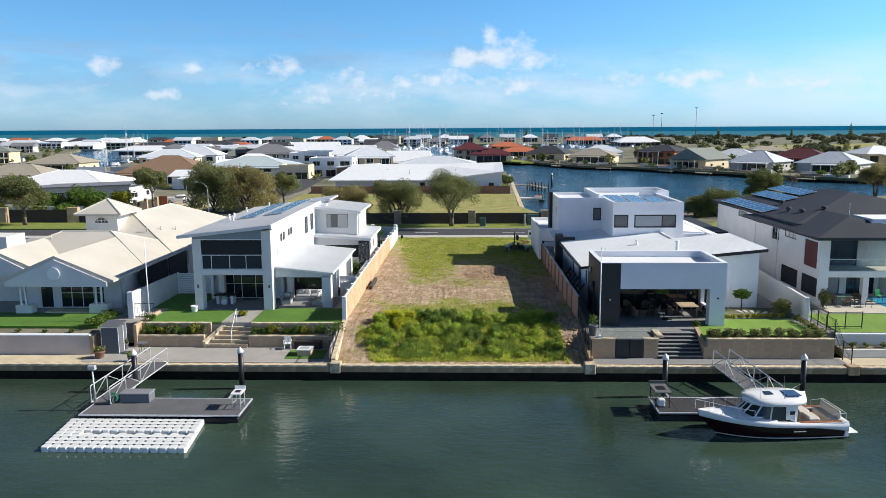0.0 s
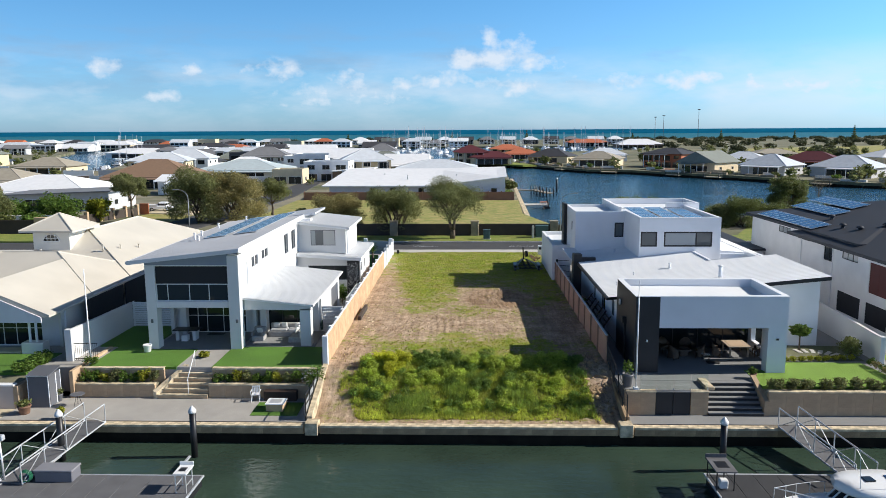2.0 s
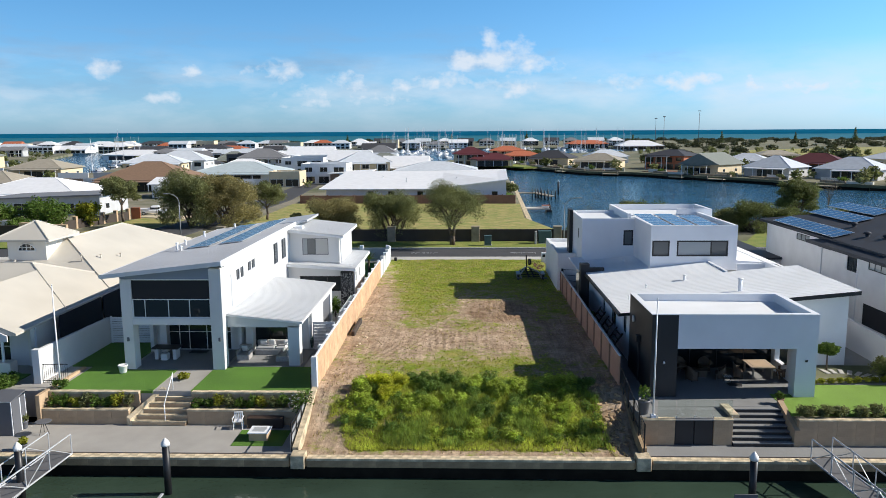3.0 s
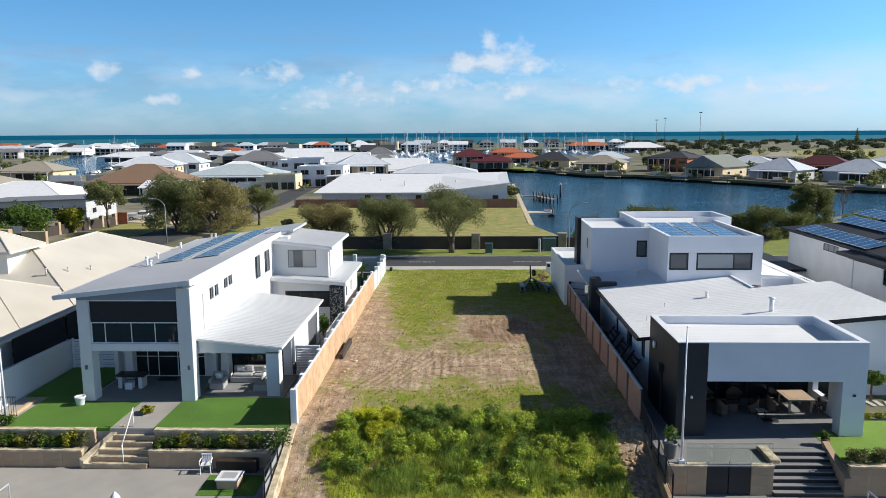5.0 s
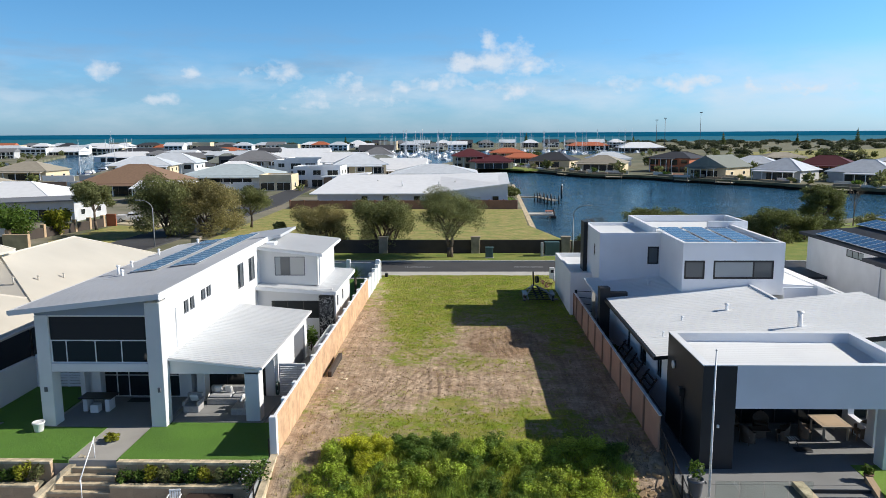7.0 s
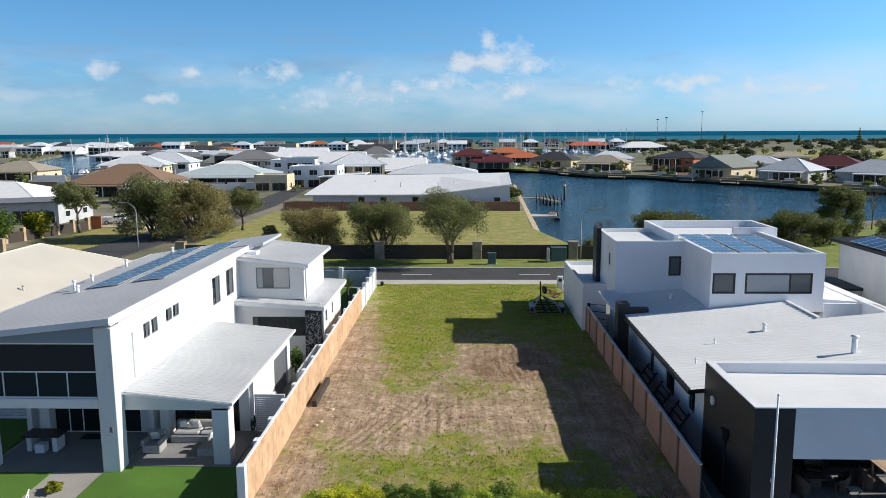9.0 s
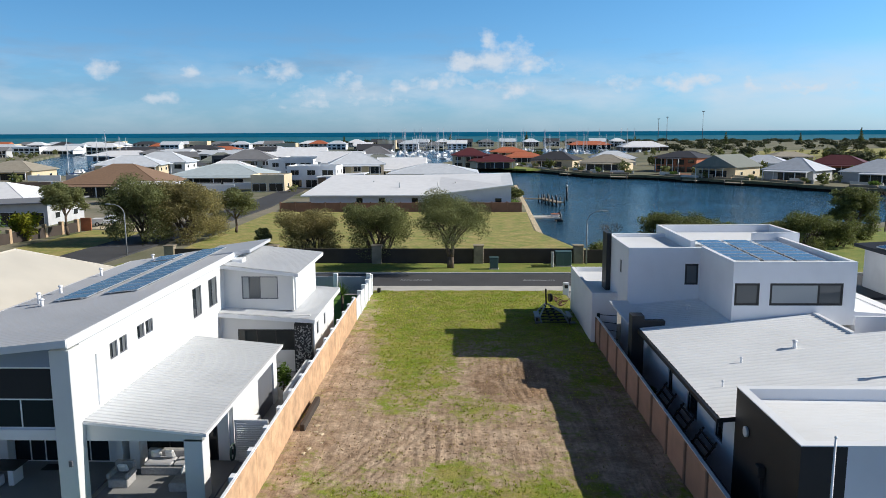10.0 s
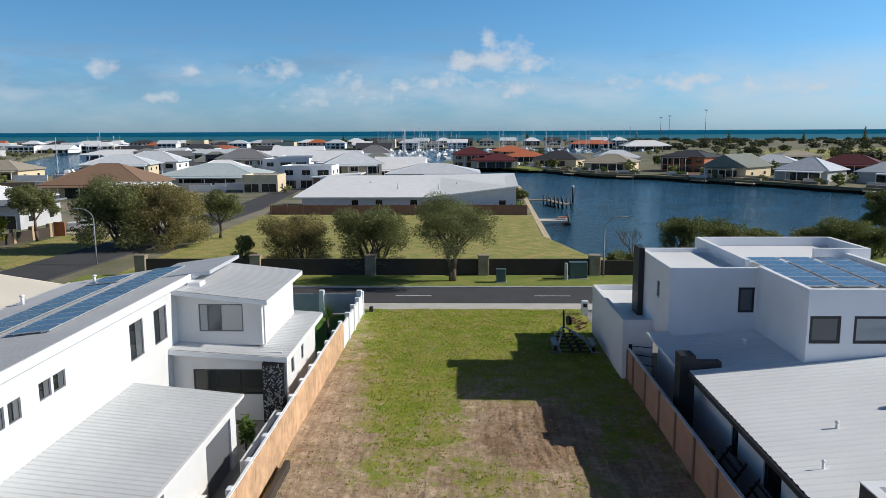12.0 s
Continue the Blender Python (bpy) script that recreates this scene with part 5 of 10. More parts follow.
def leaves(name, seed, blobs, count, size, material, parent, label="", droop=0.0):
    v, f = leaf_cloud(seed, blobs, count, size, droop)
    me = bpy.data.meshes.new(name)
    me.from_pydata(v, [], f)
    me.materials.append(material)
    return part(name, me, material, parent, label, kind="stuff")


def tree(x, y, z, h, spread, material, seed, label, stems=1, count=2600, leaf=0.26, low=0.35, group=""):
    """A street tree: forking trunk, limbs, and a crown of many leaf clumps with gaps."""
    r = random.Random(seed)
    t = thing("tree", label, "tree", (x, y, z), group)
    b = B()
    fork = h * low
    tips = []
    for s in range(stems):
        ox = (s - (stems - 1) / 2) * 0.5
        base = Vector((x + ox * 0.4, y, z))
        top = Vector((x + ox * 1.6 + r.uniform(-0.3, 0.3), y + r.uniform(-0.3, 0.3), z + fork))
        mid = base.lerp(top, 0.5) + Vector((r.uniform(-0.15, 0.15), r.uniform(-0.1, 0.1), 0))
        k = 0.035 * h
        tube(b, base, mid, k, k * 0.8, 7)
        tube(b, mid, top, k * 0.8, k * 0.62, 7)
        for i in range(5):
            a = 2 * math.pi * (i + r.random()) / 5
            e = top + Vector((math.cos(a) * spread * r.uniform(0.35, 0.7), math.sin(a) * spread * r.uniform(0.35, 0.7), (h - fork) * r.uniform(0.3, 0.75)))
            kn = top.lerp(e, 0.5) + Vector((0, 0, 0.12 * h * r.random()))
            tube(b, top, kn, k * 0.5, k * 0.33, 6)
            tube(b, kn, e, k * 0.33, k * 0.12, 5)
            tips.append(e)
            for _ in range(2):
                e2 = kn + Vector((r.uniform(-1, 1) * spread * 0.4, r.uniform(-1, 1) * spread * 0.4, (h - fork) * r.uniform(0.1, 0.4)))
                tube(b, kn, e2, k * 0.22, k * 0.07, 5)
                tips.append(e2)
    part("trunk", b, M_BARK, t)
    blobs = []
    for e in tips:
        q = spread * r.uniform(0.24, 0.42)
        blobs.append((e.x, e.y, e.z + q * 0.3, q, q, q * 0.72))
    for i in range(16 if low < 0.25 else 6):
        # skirt of the crown
        a = 2 * math.pi * (i + r.random()) / (8 if low < 0.25 else 6)
        q = spread * r.uniform(0.26, 0.4)
        hh = h * (r.uniform(low + 0.08, low + 0.32) if low >= 0.25 else r.uniform(0.08, 0.5))
        blobs.append((x + math.cos(a) * spread * 0.68, y + math.sin(a) * spread * 0.68, z + hh, q, q, q * 0.75))
    for _ in range(7):
        a, rr = r.uniform(0, 6.28), spread * r.uniform(0, 0.6)
        q = spread * r.uniform(0.25, 0.36)
        blobs.append((x + math.cos(a) * rr, y + math.sin(a) * rr, z + h - q * 0.75 - rr * 0.35, q, q, q * 0.7))
    leaves("crown", seed, blobs, int(count * 4.4), leaf * 0.6, material, t, droop=0.5)
    return t


def shrub(x, y, z, w, h, material, seed, label, count=500, leaf=0.1, name="shrub", group="", d=None):
    r = random.Random(seed)
    t = thing(name, label, "shrub", (x, y, z), group)
    d = d or w
    b = B()
    for _ in range(6):
        tube(b, (x, y, z), (x + r.uniform(-0.3, 0.3) * w, y + r.uniform(-0.3, 0.3) * d, z + h * r.uniform(0.4, 0.8)), 0.012 * h + 0.008, 0.006, 5)
    part("stem", b, M_BARK, t)
    blobs = [(x, y, z + h * 0.48, w * 0.36, d * 0.36, h * 0.46)]
    for _ in range(6):
        a = r.uniform(0, 6.28)
        q = r.uniform(0.18, 0.3)
        blobs.append((x + math.cos(a) * w * 0.27, y + math.sin(a) * d * 0.27, z + h * r.uniform(0.3, 0.72), w * q, d * q, h * q * 1.05))
    leaves("foliage", seed, blobs, count, leaf, material, t)
    return t


# ---- houses across the road and the water ----
ROOFS = {"white": surf("white_tin_roof", (0.84, 0.84, 0.84), 0.5, var=0.05), "grey": surf("grey_tin_roof", (0.21, 0.21, 0.215), 0.6, var=0.1), "dark": surf("dark_tile_roof", (0.06, 0.06, 0.066), 0.6, var=0.15),
         "brown": surf("brown_tile_roof", (0.24, 0.15, 0.095), 0.75, var=0.15, vscale=2), "orange": surf("orange_tile_roof", (0.48, 0.14, 0.065), 0.75, var=0.15, vscale=2), "maroon": surf("maroon_roof", (0.11, 0.025, 0.03), 0.6, var=0.15),
         "green": surf("grey_green_roof", (0.22, 0.235, 0.20), 0.6, var=0.1), "teal": surf("pale_teal_roof", (0.50, 0.57, 0.58), 0.5, var=0.08), "beige": surf("beige_tile_roof", (0.36, 0.32, 0.25), 0.7, var=0.1), "silver": surf("silver_roof", (0.64, 0.67, 0.70), 0.45, var=0.08)}
WALLS = {"white": surf("white_house_wall", (0.80, 0.80, 0.78), 0.8, var=0.05), "cream": surf("cream_house_wall", (0.66, 0.54, 0.36), 0.8, var=0.08), "grey": surf("grey_house_wall", (0.5, 0.5, 0.5), 0.8, var=0.08), "brick": surf("red_brick_wall", (0.44, 0.15, 0.075), 0.85, var=0.15, vscale=2),
         "brown": surf("brown_brick_wall", (0.17, 0.12, 0.09), 0.85, var=0.15, vscale=2), "dark": surf("dark_house_wall", (0.07, 0.07, 0.075), 0.7, var=0.1)}


FAR = []


def far_house(x, y, w, d, h, rise, roof, wall, label, kind="hip", turn=0.0, storeys=1, z=1.6, seed=0, patio=True):
    """A house built about its own middle: walls, roof with ridge caps, windows storey by storey, a patio towards the water."""
    r = random.Random(seed + int(x * 13 + y * 7))
    if y > 400:
        # the outer town is built lower
        w, d, h, rise = w * 0.86, d * 0.86, h * 0.85, rise * 0.66
    FAR.append((x, y, max(w, d)))
    t = thing("house", label, "house")
    hw, hd_ = w / 2, d / 2
    wm, rm = WALLS[wall], ROOFS[roof]
    part("wall", one(box, -hw, hw, -hd_, hd_, 0, h), wm, t)
    o = 0.8
    b = B()
    if kind in ("hip", "gable"):
        al = "x" if w >= d else "y"
        rr = hip_roof(b, -hw - o, hw + o, -hd_ - o, hd_ + o, h + 0.16, rise, al, kind == "hip")
        part("roof", b, rm, t)
        if y < 420:
            part("ridge_cap", one(ridge_caps, *rr, hipped=kind == "hip"), rm, t)
        if kind == "gable":
            b = B()
            e = 0.04
            for s in (-1, 1):
                if al == "y":
                    q = [(-hw, s * hd_, h), (hw, s * hd_, h), (0, s * hd_, h + rise * hw / (hw + o))]
                else:
                    q = [(s * hw, -hd_, h), (s * hw, hd_, h), (s * hw, 0, h + rise * hd_ / (hd_ + o))]
                b.faces.new([b.verts.new(p) for p in (q if s < 0 else q[::-1])])
            part("gable", b, wm, t)
    elif kind == "flat":
        for xa, xb, ya, yb in ((-hw, hw, -hd_, -hd_ + 0.25), (-hw, hw, hd_ - 0.25, hd_), (-hw, -hw + 0.25, -hd_ + 0.25, hd_ - 0.25), (hw - 0.25, hw, -hd_ + 0.25, hd_ - 0.25)):
            box(b, xa, xb, ya, yb, h, h + rise)
        part("parapet", b, wm, t)
        part("roof", one(box, -hw + 0.25, hw - 0.25, -hd_ + 0.25, hd_ - 0.25, h, h + 0.1), rm, t)
    else:
        wedge(b, [(-hw - o, -hd_ - o, h + 0.25), (hw + o, -hd_ - o, h + 0.25 + rise), (hw + o, hd_ + o, h + 0.25 + rise), (-hw - o, hd_ + o, h + 0.25)], 0.25)
        part("roof", b, rm, t)
        part("gable", one(slab, [(-hw, -hd_), (hw, -hd_), (hw, hd_), (-hw, hd_)], h, [h, h + rise * 0.94, h + rise * 0.94, h]), wm, t)
    per = h / storeys
    for s in range(storeys):
        n = max(2, int(w / 4.2))
        if storeys == 1 and patio and y < 520:
            # wide glass doors, made black to stand in for the verandah's shade
            gw, gx, m_ = w * r.uniform(0.5, 0.72), r.uniform(-0.1, 0.1) * w, 5
            for i in range(m_):
                xa = gx - gw / 2 + gw * i / m_
                win = part("glass_door", one(box, xa + 0.02, xa + gw / m_ - 0.02, -hd_ - 0.06, -hd_ + 0.02, 0.05, 2.45), M_DARKTRIM, t)
                if y < 300:
                    part("pane", one(box, xa + 0.1, xa + gw / m_ - 0.1, -hd_ - 0.08, -hd_ - 0.05, 0.12, 2.38), M_GLASS, win)
            n = 0
        for i in range(n):
            cx = -hw + w * (i + 0.5) / n
            ww = r.choice((1.2, 1.6, 1.9)) if not (s == 0 and patio and abs(i - n // 2) < 1) else 2.0
            z0 = s * per + (0.8 if ww < 1.6 else 0.1)
            if y > 300:
                part("window", one(box, cx - ww, cx + ww, -hd_ - 0.05, -hd_ + 0.02, z0, s * per + 2.2), M_GLASS, t)
                continue
            win = part("window", one(box, cx - ww, cx + ww, -hd_ - 0.05, -hd_ + 0.02, z0, s * per + 2.3), M_DARKTRIM if seed % 2 else M_ALUW, t)
            part("pane", one(box, cx - ww + 0.08, cx - 0.04, -hd_ - 0.07, -hd_ - 0.04, z0 + 0.08, s * per + 2.22), M_GLASS, win)
            part("pane", one(box, cx + 0.04, cx + ww - 0.08, -hd_ - 0.07, -hd_ - 0.04, z0 + 0.08, s * per + 2.22), M_GLASS, win)
        for sx in (-1, 1) if y < 300 else ():
            for i in range(max(1, int(d / 6))):
                cy = -hd_ + d * (i + 0.5) / max(1, int(d / 6))
                xa, xb = sorted((sx * (hw - 0.02), sx * (hw + 0.05)))
                win = part("window", one(box, xa, xb, cy - 0.8, cy + 0.8, s * per + 1.0, s * per + 2.1), M_ALUW, t)
                xa, xb = sorted((sx * (hw + 0.03), sx * (hw + 0.07)))
                part("pane", one(box, xa, xb, cy - 0.7, cy + 0.7, s * per + 1.08, s * per + 2.02), M_GLASS, win)
    if patio and kind in ("hip", "gable"):
        pw = w * r.uniform(0.55, 0.92)
        px = r.uniform(-0.5, 0.5) * (w - pw)
        part("patio_roof", one(wedge, [(px - pw / 2, -hd_ - 3.4, h - 0.25), (px + pw / 2, -hd_ - 3.4, h - 0.25), (px + pw / 2, -hd_ + 0.1, h + 0.1), (px - pw / 2, -hd_ + 0.1, h + 0.1)], 0.15), rm, t)
        for k in range(5):
            xx = px - pw / 2 + 0.2 + (pw - 0.4) * k / 4
            part("post", one(box, xx - 0.1, xx + 0.1, -hd_ - 3.3, -hd_ - 3.1, 0, h - 0.38), M_TRIMW, t)
    t.matrix_basis = pose(x, y, z, 0, 0, turn)
    return t


# ---- across the road ----
long_wall = thing("garden_wall", "dark brown infill wall with limestone piers", "wall", (0, 114.2, 2.6))
M_DARKINFILL = surf("dark_brown_infill", (0.058, 0.044, 0.035), 0.85, var=0.2, vscale=0.7, bump=0.006, bscale=12)
M_STAIN = surf("stained_limestone", (0.30, 0.25, 0.18), 0.9, var=0.25, vscale=1.2, bump=0.01, bscale=14, obj=0.15)
piers = [-34.3, -22.4, -10.6, 0.9, 12.1]
for i, x in enumerate(piers):
    part("pier", one(bevel_box, x - 0.55, x + 0.55, 113.7, 114.6, 2.5, 4.55, 0.04), M_STAIN, long_wall, "stained limestone pier")
    part("pier_cap", one(bevel_box, x - 0.62, x + 0.62, 113.62, 114.68, 4.55, 4.68, 0.03), M_STAIN, long_wall)
    if i:
        part("infill", one(bevel_box, piers[i - 1] + 0.55, x - 0.55, 114.05, 114.25, 2.5, 4.25, 0.02), M_DARKINFILL, long_wall)
part("infill", one(bevel_box, 12.65, 21.0, 114.05, 114.25, 2.5, 4.1, 0.02), M_DARKINFILL, long_wall)
lw2 = thing("garden_wall", "dark infill wall with limestone piers beyond the road", "wall", (-69, 116.6, 2.6))
for i, x in enumerate((-86, -75.2, -63.4)):
    part("pier", one(bevel_box, x - 0.6, x + 1.2, 116.2, 117.1, 2.5, 5.0, 0.04), M_LIME, lw2, "limestone pier")
    if i:
        part("infill", one(bevel_box, x - 10.2, x - 0.6, 116.5, 116.7, 2.5, 4.6, 0.02), M_DARKINFILL, lw2)
part("infill", one(bevel_box, -62.2, -60.6, 116.5, 116.7, 2.5, 4.4, 0.02), M_DARKINFILL, lw2)
part("pier", one(bevel_box, -60.6, -57.2, 116.3, 116.9, 2.5, 4.7, 0.04), M_LIME, lw2, "limestone pier")
M_CABINET = surf("green_cabinet_steel", (0.06, 0.11, 0.10), 0.5, var=0.08)
for x, y, w, d, h in ((2.5, 110.4, 0.9, 0.6, 1.25), (10.2, 112.3, 1.7, 0.9, 1.6)):
    t = thing("service_cabinet", "dark green steel service cabinet on the grass verge", "cabinet", (x, y, 2.6), "service cabinets")
    part("plinth", one(bevel_box, x - w / 2 - 0.08, x + w / 2 + 0.08, y - d / 2 - 0.08, y + d / 2 + 0.08, 2.55, 2.68, 0.02), M_KERB, t)
    part("body", one(bevel_box, x - w / 2, x + w / 2, y - d / 2, y + d / 2, 2.68, 2.6 + h, 0.03), M_CABINET, t)
    part("lid", one(bevel_box, x - w / 2 - 0.05, x + w / 2 + 0.05, y - d / 2 - 0.05, y + d / 2 + 0.05, 2.6 + h, 2.66 + h, 0.02), M_CABINET, t)
    for s in (-1, 1):
        part("door", one(bevel_box, x + (0.02 if s > 0 else -w / 2 + 0.04), x + (w / 2 - 0.04 if s > 0 else -0.02), y - d / 2 - 0.025, y - d / 2, 2.75, 2.55 + h, 0.01), M_CABINET, t)
solo("marker_post", one(bevel_box, 8.75, 9.05, 111.3, 111.6, 2.58, 4.3, 0.04), M_KERB, "short pale concrete marker post on the verge", "post")
for x0 in (-7.2, 5.2):
    solo("road_line", one(box, x0, x0 + 3.2, 104.85, 104.97, 2.46, 2.466), M_TRIMW, "worn white centre line on the asphalt", "road marking", "road lines", "structure")


def street_lamp(x, y, z, h, side):
    t = thing("street_lamp", "slim grey steel street lamp with a curved arm", "lamp", (x, y, z), "street lamps")
    part("pole", one(tube, (x, y, z), (x, y, z + h * 0.8), 0.09, 0.06, 8), M_POLE, t)
    b = B()
    pts = [(x + side * 1.7 * (1 - math.cos(a)), y, z + h * 0.8 + h * 0.2 * math.sin(a)) for a in (math.pi / 2 * i / 6 for i in range(7))]
    for p, q in zip(pts, pts[1:]):
        tube(b, p, q, 0.05, 0.045, 6)
    part("arm", b, M_POLE, t)
    e = pts[-1]
    part("lantern", one(bevel_box, min(e[0], e[0] + side * 0.6), max(e[0], e[0] + side * 0.6), y - 0.12, y + 0.12, e[2] - 0.1, e[2] + 0.06, 0.04), M_POLE, t)


street_lamp(12.9, 113.4, 2.6, 6.0, 1)
street_lamp(-43.2, 122.5, 2.2, 6.4, -1)

tree(-2.2, 111.0, 2.6, 8.2, 5.0, M_LEAF, 11, "street tree with a forked grey trunk and thin olive crown", 2, 9500, 0.135, 0.3)
tree(-10.7, 117.5, 2.2, 7.0, 4.3, M_LEAF, 12, "low bushy olive-green tree behind the wall", 3, 9500, 0.155, 0.1)
tree(-18.9, 117.8, 2.2, 6.4, 3.9, M_LEAFB, 13, "low bushy brownish tree behind the wall", 3, 9500, 0.155, 0.1)
tree(-24.2, 116.8, 2.2, 4.2, 1.7, M_LEAF, 14, "small round olive-green shrubby tree", 1, 1500, 0.18, 0.2)
tree(-46.0, 134.5, 2.3, 8.6, 5.8, M_LEAF, 15, "large bushy she-oak with olive foliage", 3, 9000, 0.24, 0.1)
tree(-40.4, 136.0, 2.3, 8.8, 5.8, M_LEAFB, 16, "large bushy she-oak with brownish foliage", 3, 9000, 0.24, 0.1)
tree(-35.6, 143.0, 2.3, 7.2, 3.6, M_LEAF, 17, "small olive-green tree beside the side street", 1, 2400, 0.22, 0.28)
tree(-59.3, 138.5, 2.5, 7.4, 3.7, M_LEAF, 18, "street tree with a slim trunk and open crown", 1, 4200, 0.24, 0.38)
tree(-69.0, 113.0, 2.6, 7.6, 4.3, M_LEAF, 19, "gum tree with a pale forked trunk on the verge", 2, 4800, 0.24, 0.35)
tree(-80.0, 128.0, 2.4, 6.6, 4.0, M_LEAFB, 20, "sparse brownish garden tree", 1, 3000, 0.26, 0.3)
for i, (x, y, w, h, m) in enumerate(((-66.0, 128.5, 5.0, 4.0, M_LEAFG), (-71.0, 133.0, 5.2, 4.4, M_LEAFG), (-76.0, 131.0, 4.6, 3.8, M_LEAFG), (-64.0, 136.0, 3.6, 3.6, M_LEAFY), (-72.5, 122.0, 3.0, 2.4, M_LEAFD), (-67.0, 121.5, 3.0, 2.6, M_LEAFG), (-79.0, 121.0, 3.5, 2.6, M_LEAFG))):
    shrub(x, y, 2.0, w * 1.35, h * 1.35, m, 40 + i, "dense bright green garden shrub behind the wall", 2600, 0.22)
for x, y, h, sp, m, sd in ((25.4, 129.0, 5.2, 3.2, M_LEAFD, 21), (30.2, 129.5, 4.4, 3.4, M_LEAFD, 22), (35.0, 131.0, 3.2, 2.6, M_LEAFD, 23), (40.2, 128.2, 3.8, 2.8, M_LEAF, 24), (43.6, 127.6, 5.0, 3.4, M_LEAFD, 25), (48.0, 129.0, 3.8, 3.0, M_LEAFD, 27)):
    tree(x, y, 1.8, h, sp, m, sd, "dense dark green coastal shrub beside the canal", 3, int(1100 * sp), 0.2, 0.08, "canal shrubs")
tree(54.8, 138.5, 1.9, 7.8, 3.8, M_LEAFD, 26, "dark green round-crowned coastal tree", 2, 5600, 0.22, 0.2)
tree(59.0, 131.0, 1.8, 3.4, 3.2, M_LEAF, 30, "low olive-green coastal shrub", 2, 2600, 0.2, 0.1)
tree(87.0, 160.0, 1.8, 7.0, 4.4, M_LEAFB, 28, "umbrella-crowned coastal tree beside the canal", 2, 4200, 0.24, 0.4)
tree(98.0, 152.0, 1.8, 6.6, 5.0, M_LEAFD, 29, "dark green coastal tree on the grass", 2, 4600, 0.26, 0.25)
for x, y, w, h in ((14.9, 116.6, 3.4, 3.0), (17.4, 117.4, 3.6, 2.7), (20.4, 117.8, 3.6, 2.4)):
    shrub(x, y, 2.0, w, h, M_LEAFD, 200 + int(x), "dense dark shrub behind the road wall", 2400, 0.14)


def bare_tree(x, y, z, h, seed):
    r = random.Random(seed)
    t = thing("bare_tree", "leafless brown tree with spreading twigs", "tree", (x, y, z))
    b = B()

    def grow(p, d, length, k, depth):
        e = p + d * length
        tube(b, p, e, k, k * 0.6, 5, caps=False)
        if depth:
            for _ in range(3):
                n = (d + Vector((r.uniform(-0.8, 0.8), r.uniform(-0.8, 0.8), r.uniform(-0.15, 0.5)))).normalized()
                grow(e, n, length * r.uniform(0.6, 0.85), k * 0.55, depth - 1)

    grow(Vector((x, y, z)), Vector((0, 0, 1)), h * 0.3, 0.14, 5)
    part("crown", b, M_BARK, t)


bare_tree(62.8, 144.2, 1.8, 7.0, 5)
bare_tree(17.5, 121.0, 1.9, 5.0, 8)
solo("grass_bank", one(slab, [(36, 112), (110, 112), (110, 150), (76, 156), (60, 146), (48, 134)], 1.4, 2.12), M_VERGE, "green grass reserve beside the canal", "grass", kind="structure")
solo("shore_wall", one(lambda b: [bevel_box(b, 46 + i * 1.9, 47.7 + i * 1.9, 139.5 + i * 0.7, 140.2 + i * 0.7, 0.2, 2.2, 0.05) for i in range(9)]), M_STAIN, "old stone wall stubs along the canal edge", "wall")

# big white-roofed house behind the dry lot
fe = thing("fence", "brown brick panel fence behind the dry lot", "fence", (-14, 174.5, 2))
M_BRICKF = surf("brown_brick_fence", (0.25, 0.13, 0.085), 0.85, var=0.15, vscale=1.0, obj=0.08)
for i in range(16):
    x = -36.5 + i * 2.94
    part("panel", one(bevel_box, x + 0.1, x + 2.84, 174.4, 174.55, 1.9, 3.9, 0.02), M_BRICKF, fe)
    part("post", one(bevel_box, x - 0.15, x + 0.1, 174.3, 174.65, 1.9, 4.05, 0.02), M_BRICKF, fe)
he = thing("house", "long single-storey grey house with a broad white metal roof", "house", (-13, 188, 2))
b = B()
box(b, -31.5, 8.6, 178, 196, 2.0, 5.2)
part("wall", b, M_GREYWALL, he)
b = B()
wedge(b, [(-33, 176.6, 5.15), (-8, 176.6, 5.15), (-8, 198, 8.0), (-30, 198, 8.0)], 0.22)
part("roof", b, ROOFS["white"], he, "broad white skillion roof")
b = B()
wedge(b, [(-8, 176.6, 5.15), (8.9, 176.2, 7.2), (9.6, 198, 8.4), (-8, 198, 8.0)], 0.22)
part("roof", b, ROOFS["white"], he, "rising white skillion roof")
part("side_wall", one(slab, [(-8, 176.9), (8.5, 176.6), (8.5, 178), (-8, 178)], 2.0, [5.0, 6.95, 6.95, 5.0]), M_GREYWALL, he)
part("upper_wall", one(slab, [(-31.5, 196), (8.6, 196), (8.6, 197), (-31.5, 197)], 5.2, 7.7), M_GREYWALL, he)
for i, x in enumerate((-21.5, -17.0, -10.5, -6.6, -3.4, 6.0)):
    win = part("window", one(box, x - 0.7, x + 0.7, 177.9 if x < -8 else 176.55, 178.02 if x < -8 else 176.75, 3.4, 4.6), M_ALUW, he)
    part("pane", one(box, x - 0.62, x + 0.62, 177.86 if x < -8 else 176.5, 177.92 if x < -8 else 176.57, 3.48, 4.52), M_GLASS, win)
for x, y in ((-14, 184), (-6, 183), (-2.5, 186), (-20, 190)):
    part("vent_pipe", one(tube, (x, y, 6.0), (x, y, 7.2), 0.14, seg=8), M_ROOF_P, he)

